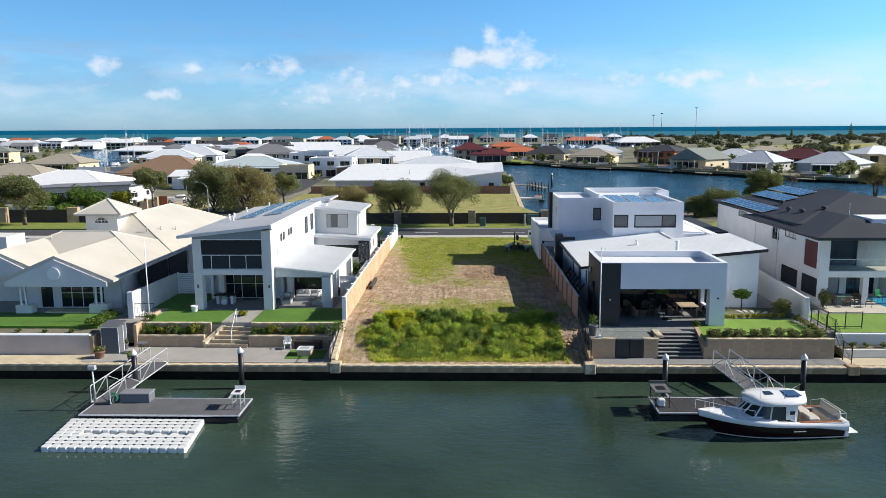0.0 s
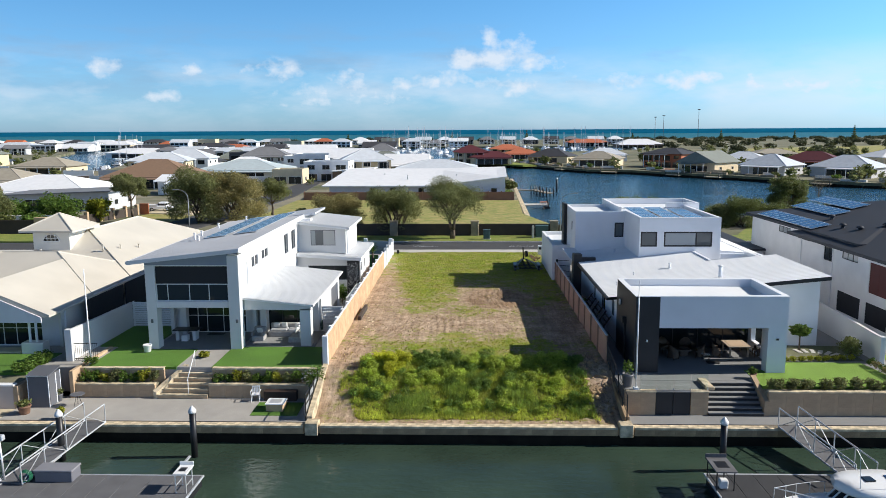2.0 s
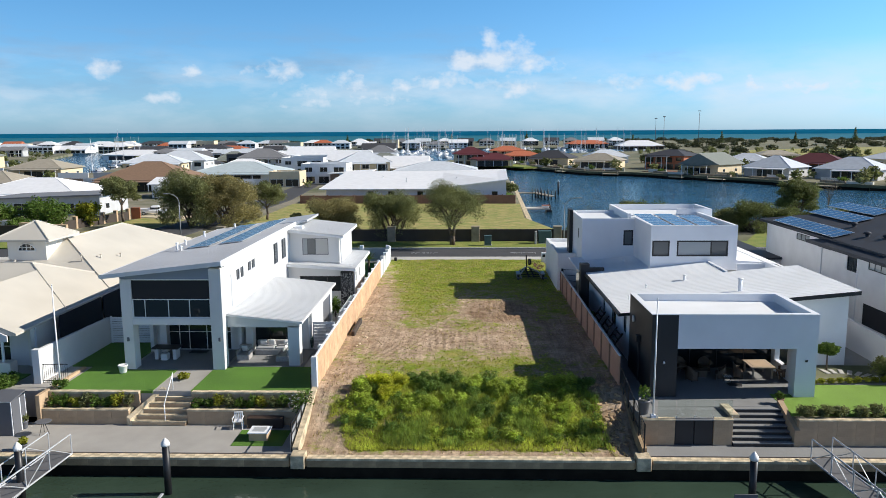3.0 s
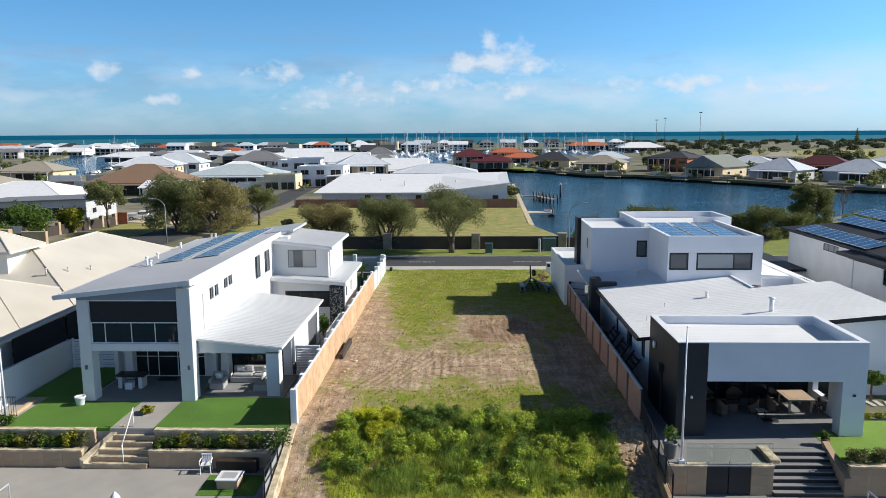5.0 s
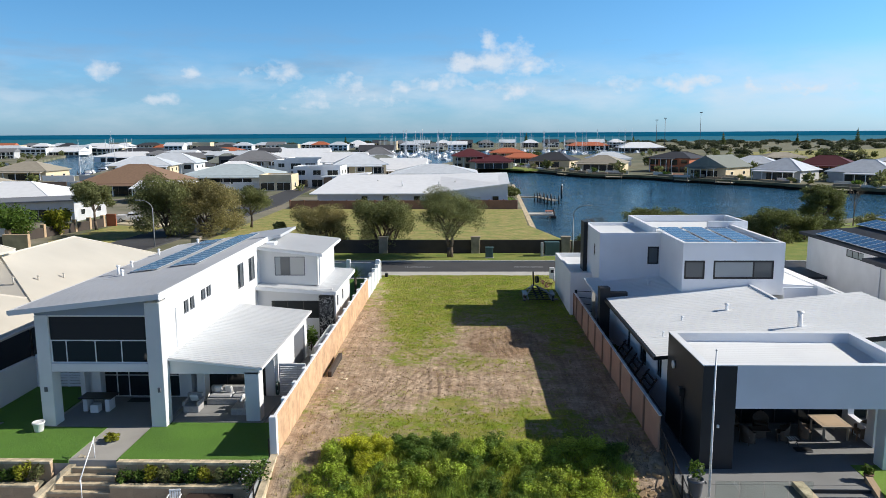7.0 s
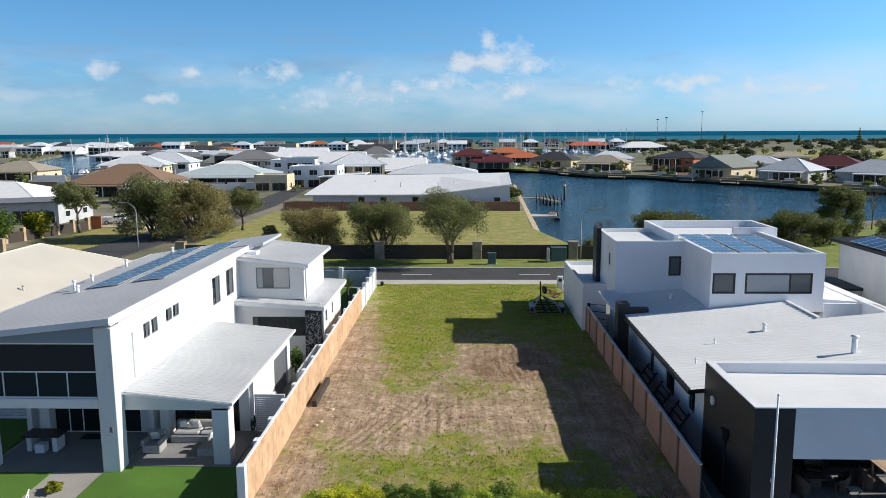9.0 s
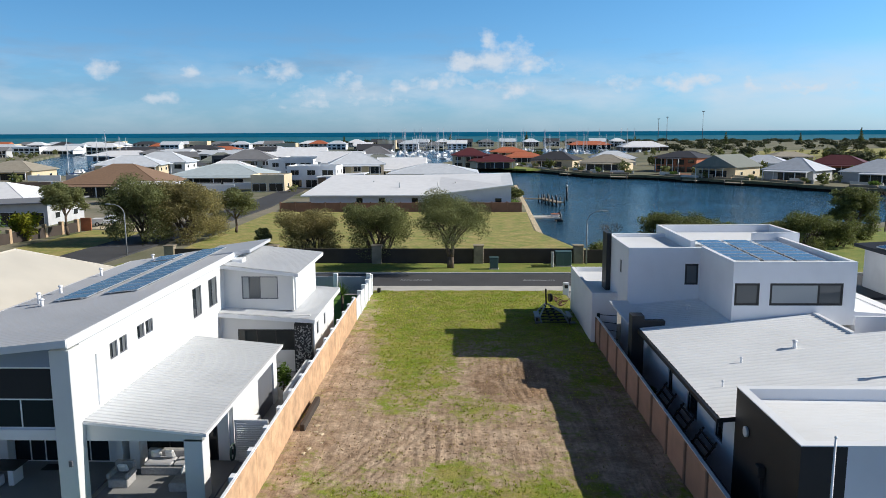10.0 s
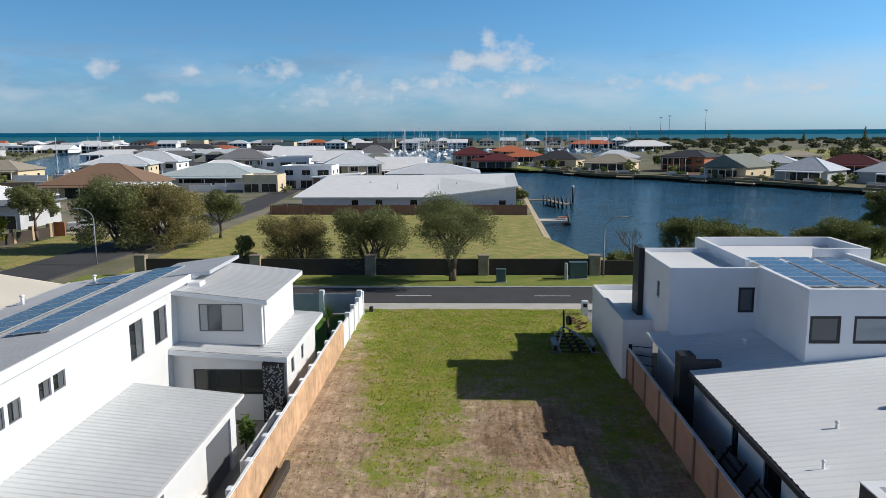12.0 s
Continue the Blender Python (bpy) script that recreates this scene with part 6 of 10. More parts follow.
fh = far_house
fh(-89, 222, 24, 19, 3.0, 4.6, "brown", "cream", "cream house with brown tiled hip roof", turn=3, z=2)
fh(-73, 255, 27, 20, 3.2, 3.0, "teal", "white", "pale teal tin hip-roofed house with solar panels", z=2)
fh(-53, 232, 9, 9, 4.0, 0.5, "white", "cream", "cream block garage with a flat roof", "flat", z=2, patio=False)
fh(-97, 180, 24, 18, 2.6, 3.0, "white", "white", "white house with white hip roof", z=2)
fh(-82, 160, 22, 12, 3.0, 0.8, "grey", "grey", "low grey skillion-roofed house", "skillion", z=2, patio=False)
fh(-71, 197, 12, 10, 3.2, 1.4, "white", "white", "small white gable-roofed outbuilding", "gable", z=2)
fh(-120, 150, 18, 14, 3.2, 2.6, "grey", "white", "grey roofed white house beyond the road", z=2)
fh(-44, 247, 14, 12, 5.6, 0.6, "white", "white", "white two-storey block house with flat roof", "flat", storeys=2, z=2, patio=False)
fh(-35, 240, 12, 9, 3.2, 0.8, "white", "brown", "low house with a white skillion roof", "skillion", z=2, patio=False)
fh(-62, 300, 16, 14, 5.8, 0.6, "dark", "white", "white modern two-storey house with a dark roof", "flat", storeys=2, z=2, patio=False)
fh(-10, 262, 26, 20, 3.4, 2.6, "silver", "white", "silver tin hip-roofed house on the canal", z=1.8)
fh(-62, 382, 26, 16, 4.2, 3.6, "green", "white", "white-walled house with a grey-green hip roof", z=1.8)
fh(-95, 345, 20, 16, 6.0, 0.8, "dark", "dark", "dark modern two-storey flat-roofed house", "flat", storeys=2, z=1.8, patio=False)
fh(-117, 395, 22, 16, 6.0, 1.6, "silver", "grey", "two-storey house with a curved silver roof", "gable", storeys=2, z=1.8)
fh(-100, 482, 32, 18, 6.4, 1.0, "dark", "white", "black and white two-storey house", "skillion", storeys=2, z=1.8, patio=False)
fh(-60, 530, 26, 18, 6.2, 5.0, "dark", "white", "white house with a steep dark gable roof", "gable", storeys=2, z=1.8)
fh(-157, 445, 34, 20, 3.6, 4.4, "grey", "cream", "cream house with grey tiled roof", z=1.8)
fh(-206, 478, 44, 22, 3.6, 4.4, "white", "white", "white tin hip-roofed house on the canal", z=1.8)
fh(-150, 520, 26, 18, 3.4, 4.0, "grey", "cream", "cream house with grey hip roof", z=1.8)
fh(-160, 292, 20, 16, 3.4, 3.2, "beige", "cream", "beige hip-roofed house with limestone terraces", z=1.6)
fh(-125, 205, 20, 14, 3.2, 2.8, "beige", "cream", "beige-roofed house behind trees", z=2.0)
fh(-375, 655, 46, 22, 6.2, 1.0, "white", "white", "white two-storey house beside canal", "flat", storeys=2, patio=False)
fh(-345, 660, 36, 22, 3.6, 5.0, "white", "white", "white gable-roofed house beside canal", "gable")
fh(-362, 712, 34, 20, 6.4, 1.0, "white", "white", "white modern two-storey house", "flat", storeys=2, patio=False)
fh(-298, 645, 30, 20, 7.0, 4.6, "white", "cream", "white pavilion-roofed two-storey house", storeys=2)
fh(-250, 600, 50, 22, 3.6, 5.0, "dark", "brown", "brown house with dark hip roof")
fh(-205, 650, 44, 20, 3.4, 4.4, "orange", "cream", "house with orange tiled roof")
fh(-190, 570, 30, 18, 6.4, 3.8, "dark", "white", "two-storey house with a dark roof", storeys=2)
fh(-160, 640, 40, 20, 3.6, 4.2, "white", "white", "white-roofed house near the sea")
fh(-420, 700, 44, 22, 5.8, 4.2, "silver", "white", "two-storey house with a silver roof", storeys=2)
fh(-470, 680, 44, 22, 3.6, 4.4, "white", "white", "white house beside the canal")
fh(2, 378, 16, 14, 5.6, 3.2, "maroon", "cream", "two-storey house with a maroon roof", storeys=2)
fh(12, 372, 20, 13, 3.2, 2.8, "maroon", "cream", "maroon-roofed wing beside the grass")
fh(25, 468, 24, 18, 5.8, 4.0, "orange", "cream", "two-storey house with an orange tiled roof", storeys=2)
fh(32, 440, 24, 15, 3.4, 3.4, "orange", "cream", "cream house with orange tiled hip roof")
fh(43, 385, 20, 15, 3.2, 3.6, "dark", "cream", "dark tiled hip-roofed canal house", turn=-25)
fh(60, 350, 19, 15, 3.2, 3.0, "beige", "cream", "beige tiled hip-roofed canal house", turn=-25)
fh(88, 335, 18, 14, 5.6, 2.4, "dark", "brick", "two-storey red brick house with a dark roof", turn=-44, storeys=2)
fh(92, 296, 15, 17, 3.6, 4.0, "green", "cream", "cream house with a grey-green gable roof", "gable", turn=-48)
fh(109, 279, 16, 14, 3.2, 3.8, "silver", "grey", "silver tin hip-roofed canal house", turn=-48)
fh(128, 263, 19, 15, 3.2, 3.8, "silver", "grey", "silver tin hip-roofed canal house with arched verandah", turn=-46)
fh(150, 243, 20, 15, 3.2, 3.6, "orange", "cream", "canal house with orange tiles", turn=-42)
fh(118, 330, 18, 14, 3.4, 3.0, "silver", "white", "silver-roofed house behind the canal houses", turn=-30)
fh(140, 315, 20, 14, 3.4, 3.4, "maroon", "brick", "red-roofed brick house behind trees", turn=-35)
fh(105, 385, 20, 16, 3.4, 3.4, "dark", "brown", "brown house with dark roof")
fh(72, 400, 20, 14, 3.4, 3.2, "silver", "white", "white house with pale roof")
fh(170, 430, 24, 16, 3.4, 3.4, "beige", "cream", "beige-roofed house among trees")
fh(185, 330, 24, 16, 3.4, 3.2, "grey", "cream", "grey-roofed house among trees")
fh(155, 690, 46, 26, 4.0, 7.0, "white", "brown", "broad white-roofed marina building")
fh(120, 760, 46, 20, 5.0, 5.0, "orange", "white", "orange-roofed building beside the marina", storeys=2)
for i in range(13):
    x = -130 + i * 26
    fh(x, 930 + 14 * math.sin(i * 2.1), 21, 16, 6.6, 5.5, ("white", "dark", "grey", "silver")[i % 4], ("white", "cream", "dark")[i % 3], "beach house with a pale roof on the far shore", "gable" if i % 2 else "hip", storeys=2, seed=i)
for i in range(9):
    x = -560 + i * 48
    fh(x, 880 + 20 * math.sin(i * 1.7), 34, 18, 6.0, 4.6, ("white", "grey", "silver", "white", "dark")[i % 5], ("white", "cream")[i % 2], "white house on the far shore", "hip", storeys=2, seed=40 + i)


for i in range(26):
    x = -620 + i * 24.5
    fh(x, 805 + 22 * math.sin(i * 2.7), 22, 15, 6.4 if i % 3 else 4.0, 5.2, ("white", "dark", "silver", "grey", "white", "orange", "silver")[i % 7], ("white", "white", "cream", "grey")[i % 4], "pale two-storey house near the far shore", ("hip", "gable", "flat", "hip")[i % 4], storeys=2 if i % 3 else 1, seed=70 + i, patio=False)


# ---- more of the town, far trees, boats ----
PALETTE = (("white", "white"), ("grey", "white"), ("silver", "cream"), ("silver", "white"), ("dark", "white"), ("white", "grey"), ("green", "cream"), ("grey", "grey"), ("white", "cream"), ("silver", "cream"))


def free(x, y, gap):
    return all((x - a) ** 2 + (y - b_) ** 2 > (gap + s * 0.55) ** 2 for a, b_, s in FAR)


def inside(x, y, poly):
    hit = False
    for (xa, ya), (xb, yb) in zip(poly, poly[1:] + poly[:1]):
        if (ya > y) != (yb > y) and x < (xb - xa) * (y - ya) / (yb - ya) + xa:
            hit = not hit
    return hit


rt_ = random.Random(21)
for area, poly, n, z in (((-200, -20, 262, 600), NEAR_LAND, 46, 2.0), ((-560, -200, 320, 640), LEFT_LAND, 36, 1.6), ((150, 330, 230, 420), RIGHT_LAND, 6, 1.6)):
    made_n = tries = 0
    while made_n < n and tries < 3000:
        tries += 1
        x, y = rt_.uniform(area[0], area[1]), rt_.uniform(area[2], area[3])
        ok = all(inside(x + dx, y + dy, poly) for dx in (-13, 13) for dy in (-12, 12)) and not (x < -112 and y < 430 and poly is NEAR_LAND)
        if not ok or not free(x, y, 9.5):
            continue
        rf, wl_ = PALETTE[rt_.randrange(len(PALETTE))]
        two = rt_.random() < 0.3
        kind = rt_.choice(("hip", "hip", "hip", "gable", "flat")) if two else rt_.choice(("hip", "hip", "hip", "gable"))
        far_house(x, y, rt_.uniform(14, 21), rt_.uniform(11, 15), 5.8 if two else 3.3, rt_.uniform(2.6, 3.8) if kind != "flat" else 0.7, rf, wl_, rf + "-roofed " + wl_ + " house in the canal town", kind, rt_.uniform(-12, 12), 2 if two else 1, z, made_n, kind != "flat")
        made_n += 1


rg_ = random.Random(77)
n_w = tries = 0
while n_w < 60 and tries < 4000:
    tries += 1
    x, y = rg_.uniform(-260, 20), rg_.uniform(210, 560)
    poly = next((p for p in (NEAR_LAND, LEFT_LAND) if inside(x, y, p)), None)
    if poly is None or not free(x, y, 3.0) or (-55 < x < -38 and y < 262) or (x > -36 and y < 215):
        continue
    l = rg_.uniform(3, 7)
    b = one(bevel_box, -l, l, -0.12, 0.12, 0, rg_.uniform(1.5, 2.0), 0.02)
    gw_ = solo("garden_wall", b, WALLS[rg_.choice(("white", "cream", "white", "grey", "brown"))], "rendered garden wall between the town houses", "wall", "town garden walls")
    gw_.matrix_basis = pose(x, y, 1.6 if poly is LEFT_LAND else 2.0, 0, 0, rg_.choice((0, 90)) + rg_.uniform(-8, 8))
    n_w += 1


def woods(name, seed, spots, size, per, material, label):
    t = thing(name, label, "trees", (spots[0][0], spots[0][1], 2), kind="stuff")
    leaves("foliage", seed, spots, per * len(spots), size, material, t)


rw = random.Random(5)
town, dune, garden = [], [], []
for _ in range(2600):
    x, y = rw.uniform(-420, 330), rw.uniform(205, 640)
    poly = next((p for p in (NEAR_LAND, LEFT_LAND, RIGHT_LAND) if inside(x, y, p)), None)
    if poly is None or not free(x, y, 2.5) or len(town) + len(garden) > 330:
        continue
    q = rw.uniform(1.2, 3.0)
    (town if rw.random() < 0.6 else garden).append((x, y, 1.8 + q * 0.8, q, q, q * rw.uniform(0.7, 1.1)))
for _ in range(420):
    x, y = rw.uniform(130, 900), rw.uniform(330, 1250)
    if x < 130 + (y - 330) * 0.12:
        continue
    q = rw.uniform(1.8, 5.0)
    dune.append((x, y, 1.6 + q * 0.5, q * 1.5, q, q * 0.75))
for i in range(70):
    dune.append((rw.uniform(-500, 900), rw.uniform(1150, 1390), 3.0, rw.uniform(6, 16), 6, rw.uniform(2, 5)))
woods("town_trees", 401, town, 0.7, 95, M_LEAFD, "dark green trees between the houses")
woods("town_trees", 402, garden, 0.6, 95, M_LEAF, "olive garden trees between the houses")
woods("coastal_scrub", 403, dune, 1.1, 190, leaf_mat("dark_coastal_scrub", (0.085, 0.095, 0.045), isle=0.3, through=0.3), "low dark coastal scrub on the dunes")
for i, (x, y, h) in enumerate(((300, 900, 17), (420, 980, 15), (505, 1000, 22), (560, 900, 14), (-20, 1100, 15), (90, 1120, 18), (700, 1000, 16), (-150, 960, 14), (230, 1050, 13))):
    pn = thing("norfolk_pine", "tall dark conical pine near the sea", "tree", (x, y, 1.6), "pines")
    part("trunk", one(tube, (x, y, 1.6), (x, y, 1.6 + h), 0.35, 0.08, 7), M_BARK, pn)
    leaves("foliage", 420 + i, [(x, y, 1.6 + h * f, h * 0.24 * (1.05 - f), h * 0.24 * (1.05 - f), h * 0.06) for f in (0.2, 0.32, 0.44, 0.56, 0.68, 0.8, 0.9)], 900, 0.8, M_LEAFD, pn)
solo("field", one(slab, [(165, 440), (330, 420), (520, 620), (430, 760), (230, 640)], 1.0, 1.72), M_DRYLAWN, "open dry grass field", "grass", kind="structure")
solo("field", one(slab, [(8, 386), (20, 397), (33, 356), (26, 352), (14, 372)], 1.0, 1.72), M_VERGE, "green grass bank beside the canal", "grass", kind="structure")
solo("bare_lot", one(slab, [(70, 312), (84, 288), (92, 300), (80, 322)], 1.0, 1.75), surf("red_earth", (0.24, 0.11, 0.06), 0.95, var=0.15, vscale=0.2), "bare red earth lot beside the canal", "ground", kind="structure")
cb = thing("canal_edge", "dark stone edging and landings along the far bank", "wall", (60, 300, 0), kind="structure")
edge = RIGHT_LAND[1:11]
for (xa, ya), (xb, yb) in zip(edge, edge[1:]):
    d = Vector((xb - xa, yb - ya, 0))
    nrm = Vector((d.y, -d.x, 0)).normalized()
    n = max(1, int(d.length / 6))
    for i in range(n):
        p, q = Vector((xa, ya, 0)) + d * (i / n), Vector((xa, ya, 0)) + d * ((i + 0.96) / n)
        if nrm.y > 0:
            nrm = -nrm
        o = nrm * 0.7
        part("edging_stone", one(slab, [(p.x + o.x, p.y + o.y), (q.x + o.x, q.y + o.y), (q.x, q.y), (p.x, p.y)], -0.3, 0.75 + 0.1 * (i % 2)), M_TIDE, cb)
        o2, o3 = nrm * -2.2, nrm * -3.2
        if (i + int(xa)) % 3:
            part("terrace_wall", one(slab, [(p.x + o2.x, p.y + o2.y), (q.x + o2.x, q.y + o2.y), (q.x + o3.x, q.y + o3.y), (p.x + o3.x, p.y + o3.y)], 0.5, 2.3), (M_LIME, M_STAIN, M_CREAM)[i % 3], cb)


def pile_row(t, p, q, n, top):
    for i in range(n):
        c = Vector(p).lerp(Vector(q), i / (n - 1))
        part("pile_shaft", one(tube, (c.x, c.y, -0.3), (c.x, c.y, top + 0.25 * (i % 2)), 0.17, seg=7), M_PILE, t)


jt = thing("jetty", "old timber jetty on tall dark piles in the canal", "jetty", (16, 217, 0), "canal jetties")
part("walkway", one(slab, [(14.0, 217.2), (18.6, 216.2), (18.8, 217.9), (14.0, 218.8)], 0.75, 0.98), M_STAIN, jt)
part("deck", one(slab, [(17.6, 218.2), (21.0, 205.6), (22.9, 206.2), (19.4, 218.8)], 0.78, 1.02), M_STAIN, jt)
pile_row(jt, (17.9, 217.2, 0), (21.0, 205.6, 0), 6, 2.0)
pile_row(jt, (19.4, 218.4, 0), (22.9, 206.2, 0), 6, 2.0)
jt = thing("jetty", "pale concrete jetty with dark end piles on the canal", "jetty", (13, 177, 0), "canal jetties")
part("deck", one(bevel_box, 12.2, 18.0, 175.2, 178.6, 0.55, 0.9, 0.04), M_KERB, jt, "pale concrete deck")
pile_row(jt, (18.1, 175.4, 0), (18.1, 178.4, 0), 3, 1.6)
part("fender", one(bevel_box, 17.3, 18.5, 175.0, 178.7, -0.2, 0.5, 0.05), M_PILE, jt)
db_ = thing("dinghy", "small red and white dinghy on the jetty end", "boat", (17.0, 177.0, 0.9))
part("hull", one(bevel_box, 16.4, 18.0, 176.4, 177.5, 0.9, 1.35, 0.15), M_PLASTW, db_)
part("gunwale", one(bevel_box, 16.35, 18.05, 176.35, 177.55, 1.35, 1.45, 0.04), WALLS["brick"], db_)
for (x, y, h) in ((25.6, 222, 3.6),):
    pl = thing("mooring_pile", "black mooring pile with a pale cap in the canal", "pile", (x, y, 0), "mooring piles")
    part("pile_shaft", one(tube, (x, y, -0.3), (x, y, h), 0.26, seg=9), M_PILE, pl)
    part("cap", one(lathe, (x, y, h), [(0.3, 0), (0.3, 0.2), (0.03, 0.5)], 9), M_PLASTW, pl)
for i, (xa, ya, xb, yb) in enumerate(((10.8, 147, 12.0, 184), (12.0, 184, 14.6, 260))):
    solo("canal_wall", one(slab, [(xa, ya), (xa + 0.9, ya), (xb + 0.9, yb), (xb, yb)], -0.3, 1.4), M_CAP, "pale limestone canal wall", "wall", kind="structure")
shrub(8.5, 181, 1.9, 5.5, 2.2, M_LEAFG, 431, "green shrubs on rocks beside the jetty", 1500, 0.25)
shrub(10.8, 205, 1.9, 5.0, 3.0, M_LEAFD, 432, "dark green shrubs beside the canal wall", 1500, 0.28)


# landings, walls and planting along the far bank
for i, ((xa, ya), (xb, yb)) in enumerate(zip(edge, edge[1:])):
    d = Vector((xb - xa, yb - ya, 0))
    nrm = Vector((d.y, -d.x, 0)).normalized()
    nrm = -nrm if nrm.y > 0 else nrm
    along = d.normalized()
    n = max(1, int(d.length / 13))
    for k in range(n):
        c = Vector((xa, ya, 0)) + d * ((k + 0.5) / n)
        if (i + k) % 2 == 0:
            t = thing("landing", "pale timber landing on dark piles at the bank", "landing", (c.x, c.y, 0), "bank landings")
            q = [c + along * -3.0, c + along * 3.0, c + along * 3.0 + nrm * 2.4, c + along * -3.0 + nrm * 2.4]
            part("deck", one(slab, [(p.x, p.y) for p in q], 0.7, 0.95), M_CAP, t)
            for p in q[2:]:
                part("pile_shaft", one(tube, (p.x, p.y, -0.3), (p.x, p.y, 1.9), 0.16, seg=7), M_PILE, t)
        g = c - nrm * 4.2 + along * 2.0
        shrub(g.x, g.y, 1.6, 3.4, 2.0 + (k % 3) * 0.5, (M_LEAFG, M_LEAF, M_LEAFD)[(i + k) % 3], 600 + 10 * i + k, "garden shrub on the terraced canal bank", 420, 0.24)
        w0, w1 = c - nrm * 5.4 - along * 5.0, c - nrm * 5.4 + along * 4.0
        o = nrm * 0.3
        solo("terrace_wall", one(slab, [(w0.x, w0.y), (w0.x + o.x, w0.y + o.y), (w1.x + o.x, w1.y + o.y), (w1.x, w1.y)], 1.4, 2.9), (M_CREAM, M_CAP, M_WHITE)[(i + k) % 3], "low pale garden wall on the canal bank", "wall", "bank walls")


def boat_hull(b, l, w, h):
    rows = []
    for i in range(7):
        s = i / 6
        hb2 = w / 2 * (1 - max(0, (s - 0.4) / 0.6) ** 2) + 0.02
        rows.append([(l * (s - 0.5), -hb2, h * (1 + 0.25 * s)), (l * (s - 0.5), -hb2 * 0.75, -0.2), (l * (s - 0.5), hb2 * 0.75, -0.2), (l * (s - 0.5), hb2, h * (1 + 0.25 * s))])
    vs = [[b.verts.new(p) for p in row] for row in rows]
    for p, q in zip(vs, vs[1:]):
        for i in range(3):
            b.faces.new((p[i], p[i + 1], q[i + 1], q[i]))
        b.faces.new((p[3], p[0], q[0], q[3]))
    b.faces.new(vs[0])
    b.faces.new(vs[-1][::-1])


def sail_boat(l, mast):
    t = thing("sailing_boat", "white sailing boat with bare mast in the marina", "boat", group="marina boats")
    part("hull", one(boat_hull, l, l * 0.3, 0.95), M_PLASTW, t)
    part("cabin", one(bevel_box, -l * 0.15, l * 0.2, -l * 0.09, l * 0.09, 0.95, 1.6, 0.1), M_PLASTW, t)
    part("mast", one(tube, (l * 0.06, 0, 0.9), (l * 0.06, 0, mast), 0.15, 0.09, 6), M_GREYWALL, t)
    part("boom", one(tube, (l * 0.06, 0, 2.2), (-l * 0.4, 0, 2.2), 0.14, 0.14, 6), surf("blue_sail_cover", (0.03, 0.06, 0.2), 0.7), t)
    for s in (-1, 1):
        part("stay", one(tube, (l * 0.06, 0, mast), (l * 0.06, s * l * 0.14, 1.0), 0.02, seg=4), M_ALU, t)
    return t


def cruiser(l):
    t = thing("motor_cruiser", "white motor cruiser moored in the marina", "boat", group="marina boats")
    part("hull", one(boat_hull, l, l * 0.32, 1.2), M_PLASTW, t)
    part("cabin", one(bevel_box, -l * 0.25, l * 0.2, -l * 0.12, l * 0.12, 1.2, 2.3, 0.15), M_PLASTW, t)
    part("window_band", one(bevel_box, -l * 0.24, l * 0.21, -l * 0.122, l * 0.122, 1.6, 2.05, 0.02), M_GLASS, t)
    part("flybridge", one(bevel_box, -l * 0.2, l * 0.08, -l * 0.1, l * 0.1, 2.3, 3.0, 0.12), M_PLASTW, t)
    return t


sb, sb2, cr = sail_boat(10, 16), sail_boat(12, 21), cruiser(9)
sb.matrix_basis, sb2.matrix_basis, cr.matrix_basis = pose(-40, 520, 0, 0, 0, 80), pose(-28, 515, 0, 0, 0, 95), pose(30, 585, 0, 0, 0, 85)
rb = random.Random(9)
for i in range(110):
    x, y = (rb.uniform(-75, -5), rb.uniform(560, 760)) if i % 3 == 0 else (rb.uniform(20, 165), rb.uniform(610, 770))
    if inside(x, y, NEAR_LAND) or inside(x, y, RIGHT_LAND):
        continue
    copy_thing((sb, sb2, cr, sb, cr, sb2, sb)[i % 7], pose(x, y, 0, 0, 0, rb.uniform(60, 120)))
for x, y, src in ((-37, 495, sb2), (-31, 505, sb), (-24, 500, sb), (-14, 530, sb2), (-6, 545, sb), (-258, 560, sb2), (-262, 590, sb), (-186, 470, cr), (-158, 330, cr), (-196, 455, cr), (-205, 520, cr), (-240, 520, sb), (30, 382, cr), (24, 388, cr)):
    copy_thing(src, pose(x, y, 0, 0, 0, 60 + (x * 13) % 60))
rm = random.Random(12)
for i in range(13):
    y = 318 + 15.5 * i
    x = -150 - 22 * (y - 312) / 72 if y < 384 else -172 - 40 * (y - 384) / 116
    t = thing("jetty", "dark timber jetty at a canal house", "jetty", (x, y, 0), "house jetties")
    part("deck", one(box, x - 9, x + 1, y - 0.9, y + 0.9, 0.5, 0.75), M_DECKB, t)
    for dx in (-8.6, -4.6):
        part("pile_shaft", one(tube, (x + dx, y + 1.1, -0.3), (x + dx, y + 1.1, 2.6), 0.18, seg=7), M_PILE, t)
    if i % 3 != 2:
        copy_thing(cr if i % 2 else sb, pose(x - 5, y + 4.2, 0, 0, 0, 180 + rm.uniform(-6, 6)))
for x, y, h in ((224, 905, 33), (233, 902, 35), (270, 890, 41)):
    tp = thing("light_tower", "tall steel light mast on the shore", "mast", (x, y, 1.6), "light masts")
    part("mast", one(tube, (x, y, 1.6), (x, y, h), 0.35, 0.2, 8), M_SHED, tp)
    part("head", one(bevel_box, x - 1.6, x + 1.6, y - 0.4, y + 0.4, h - 0.8, h, 0.1), M_SHED, tp)

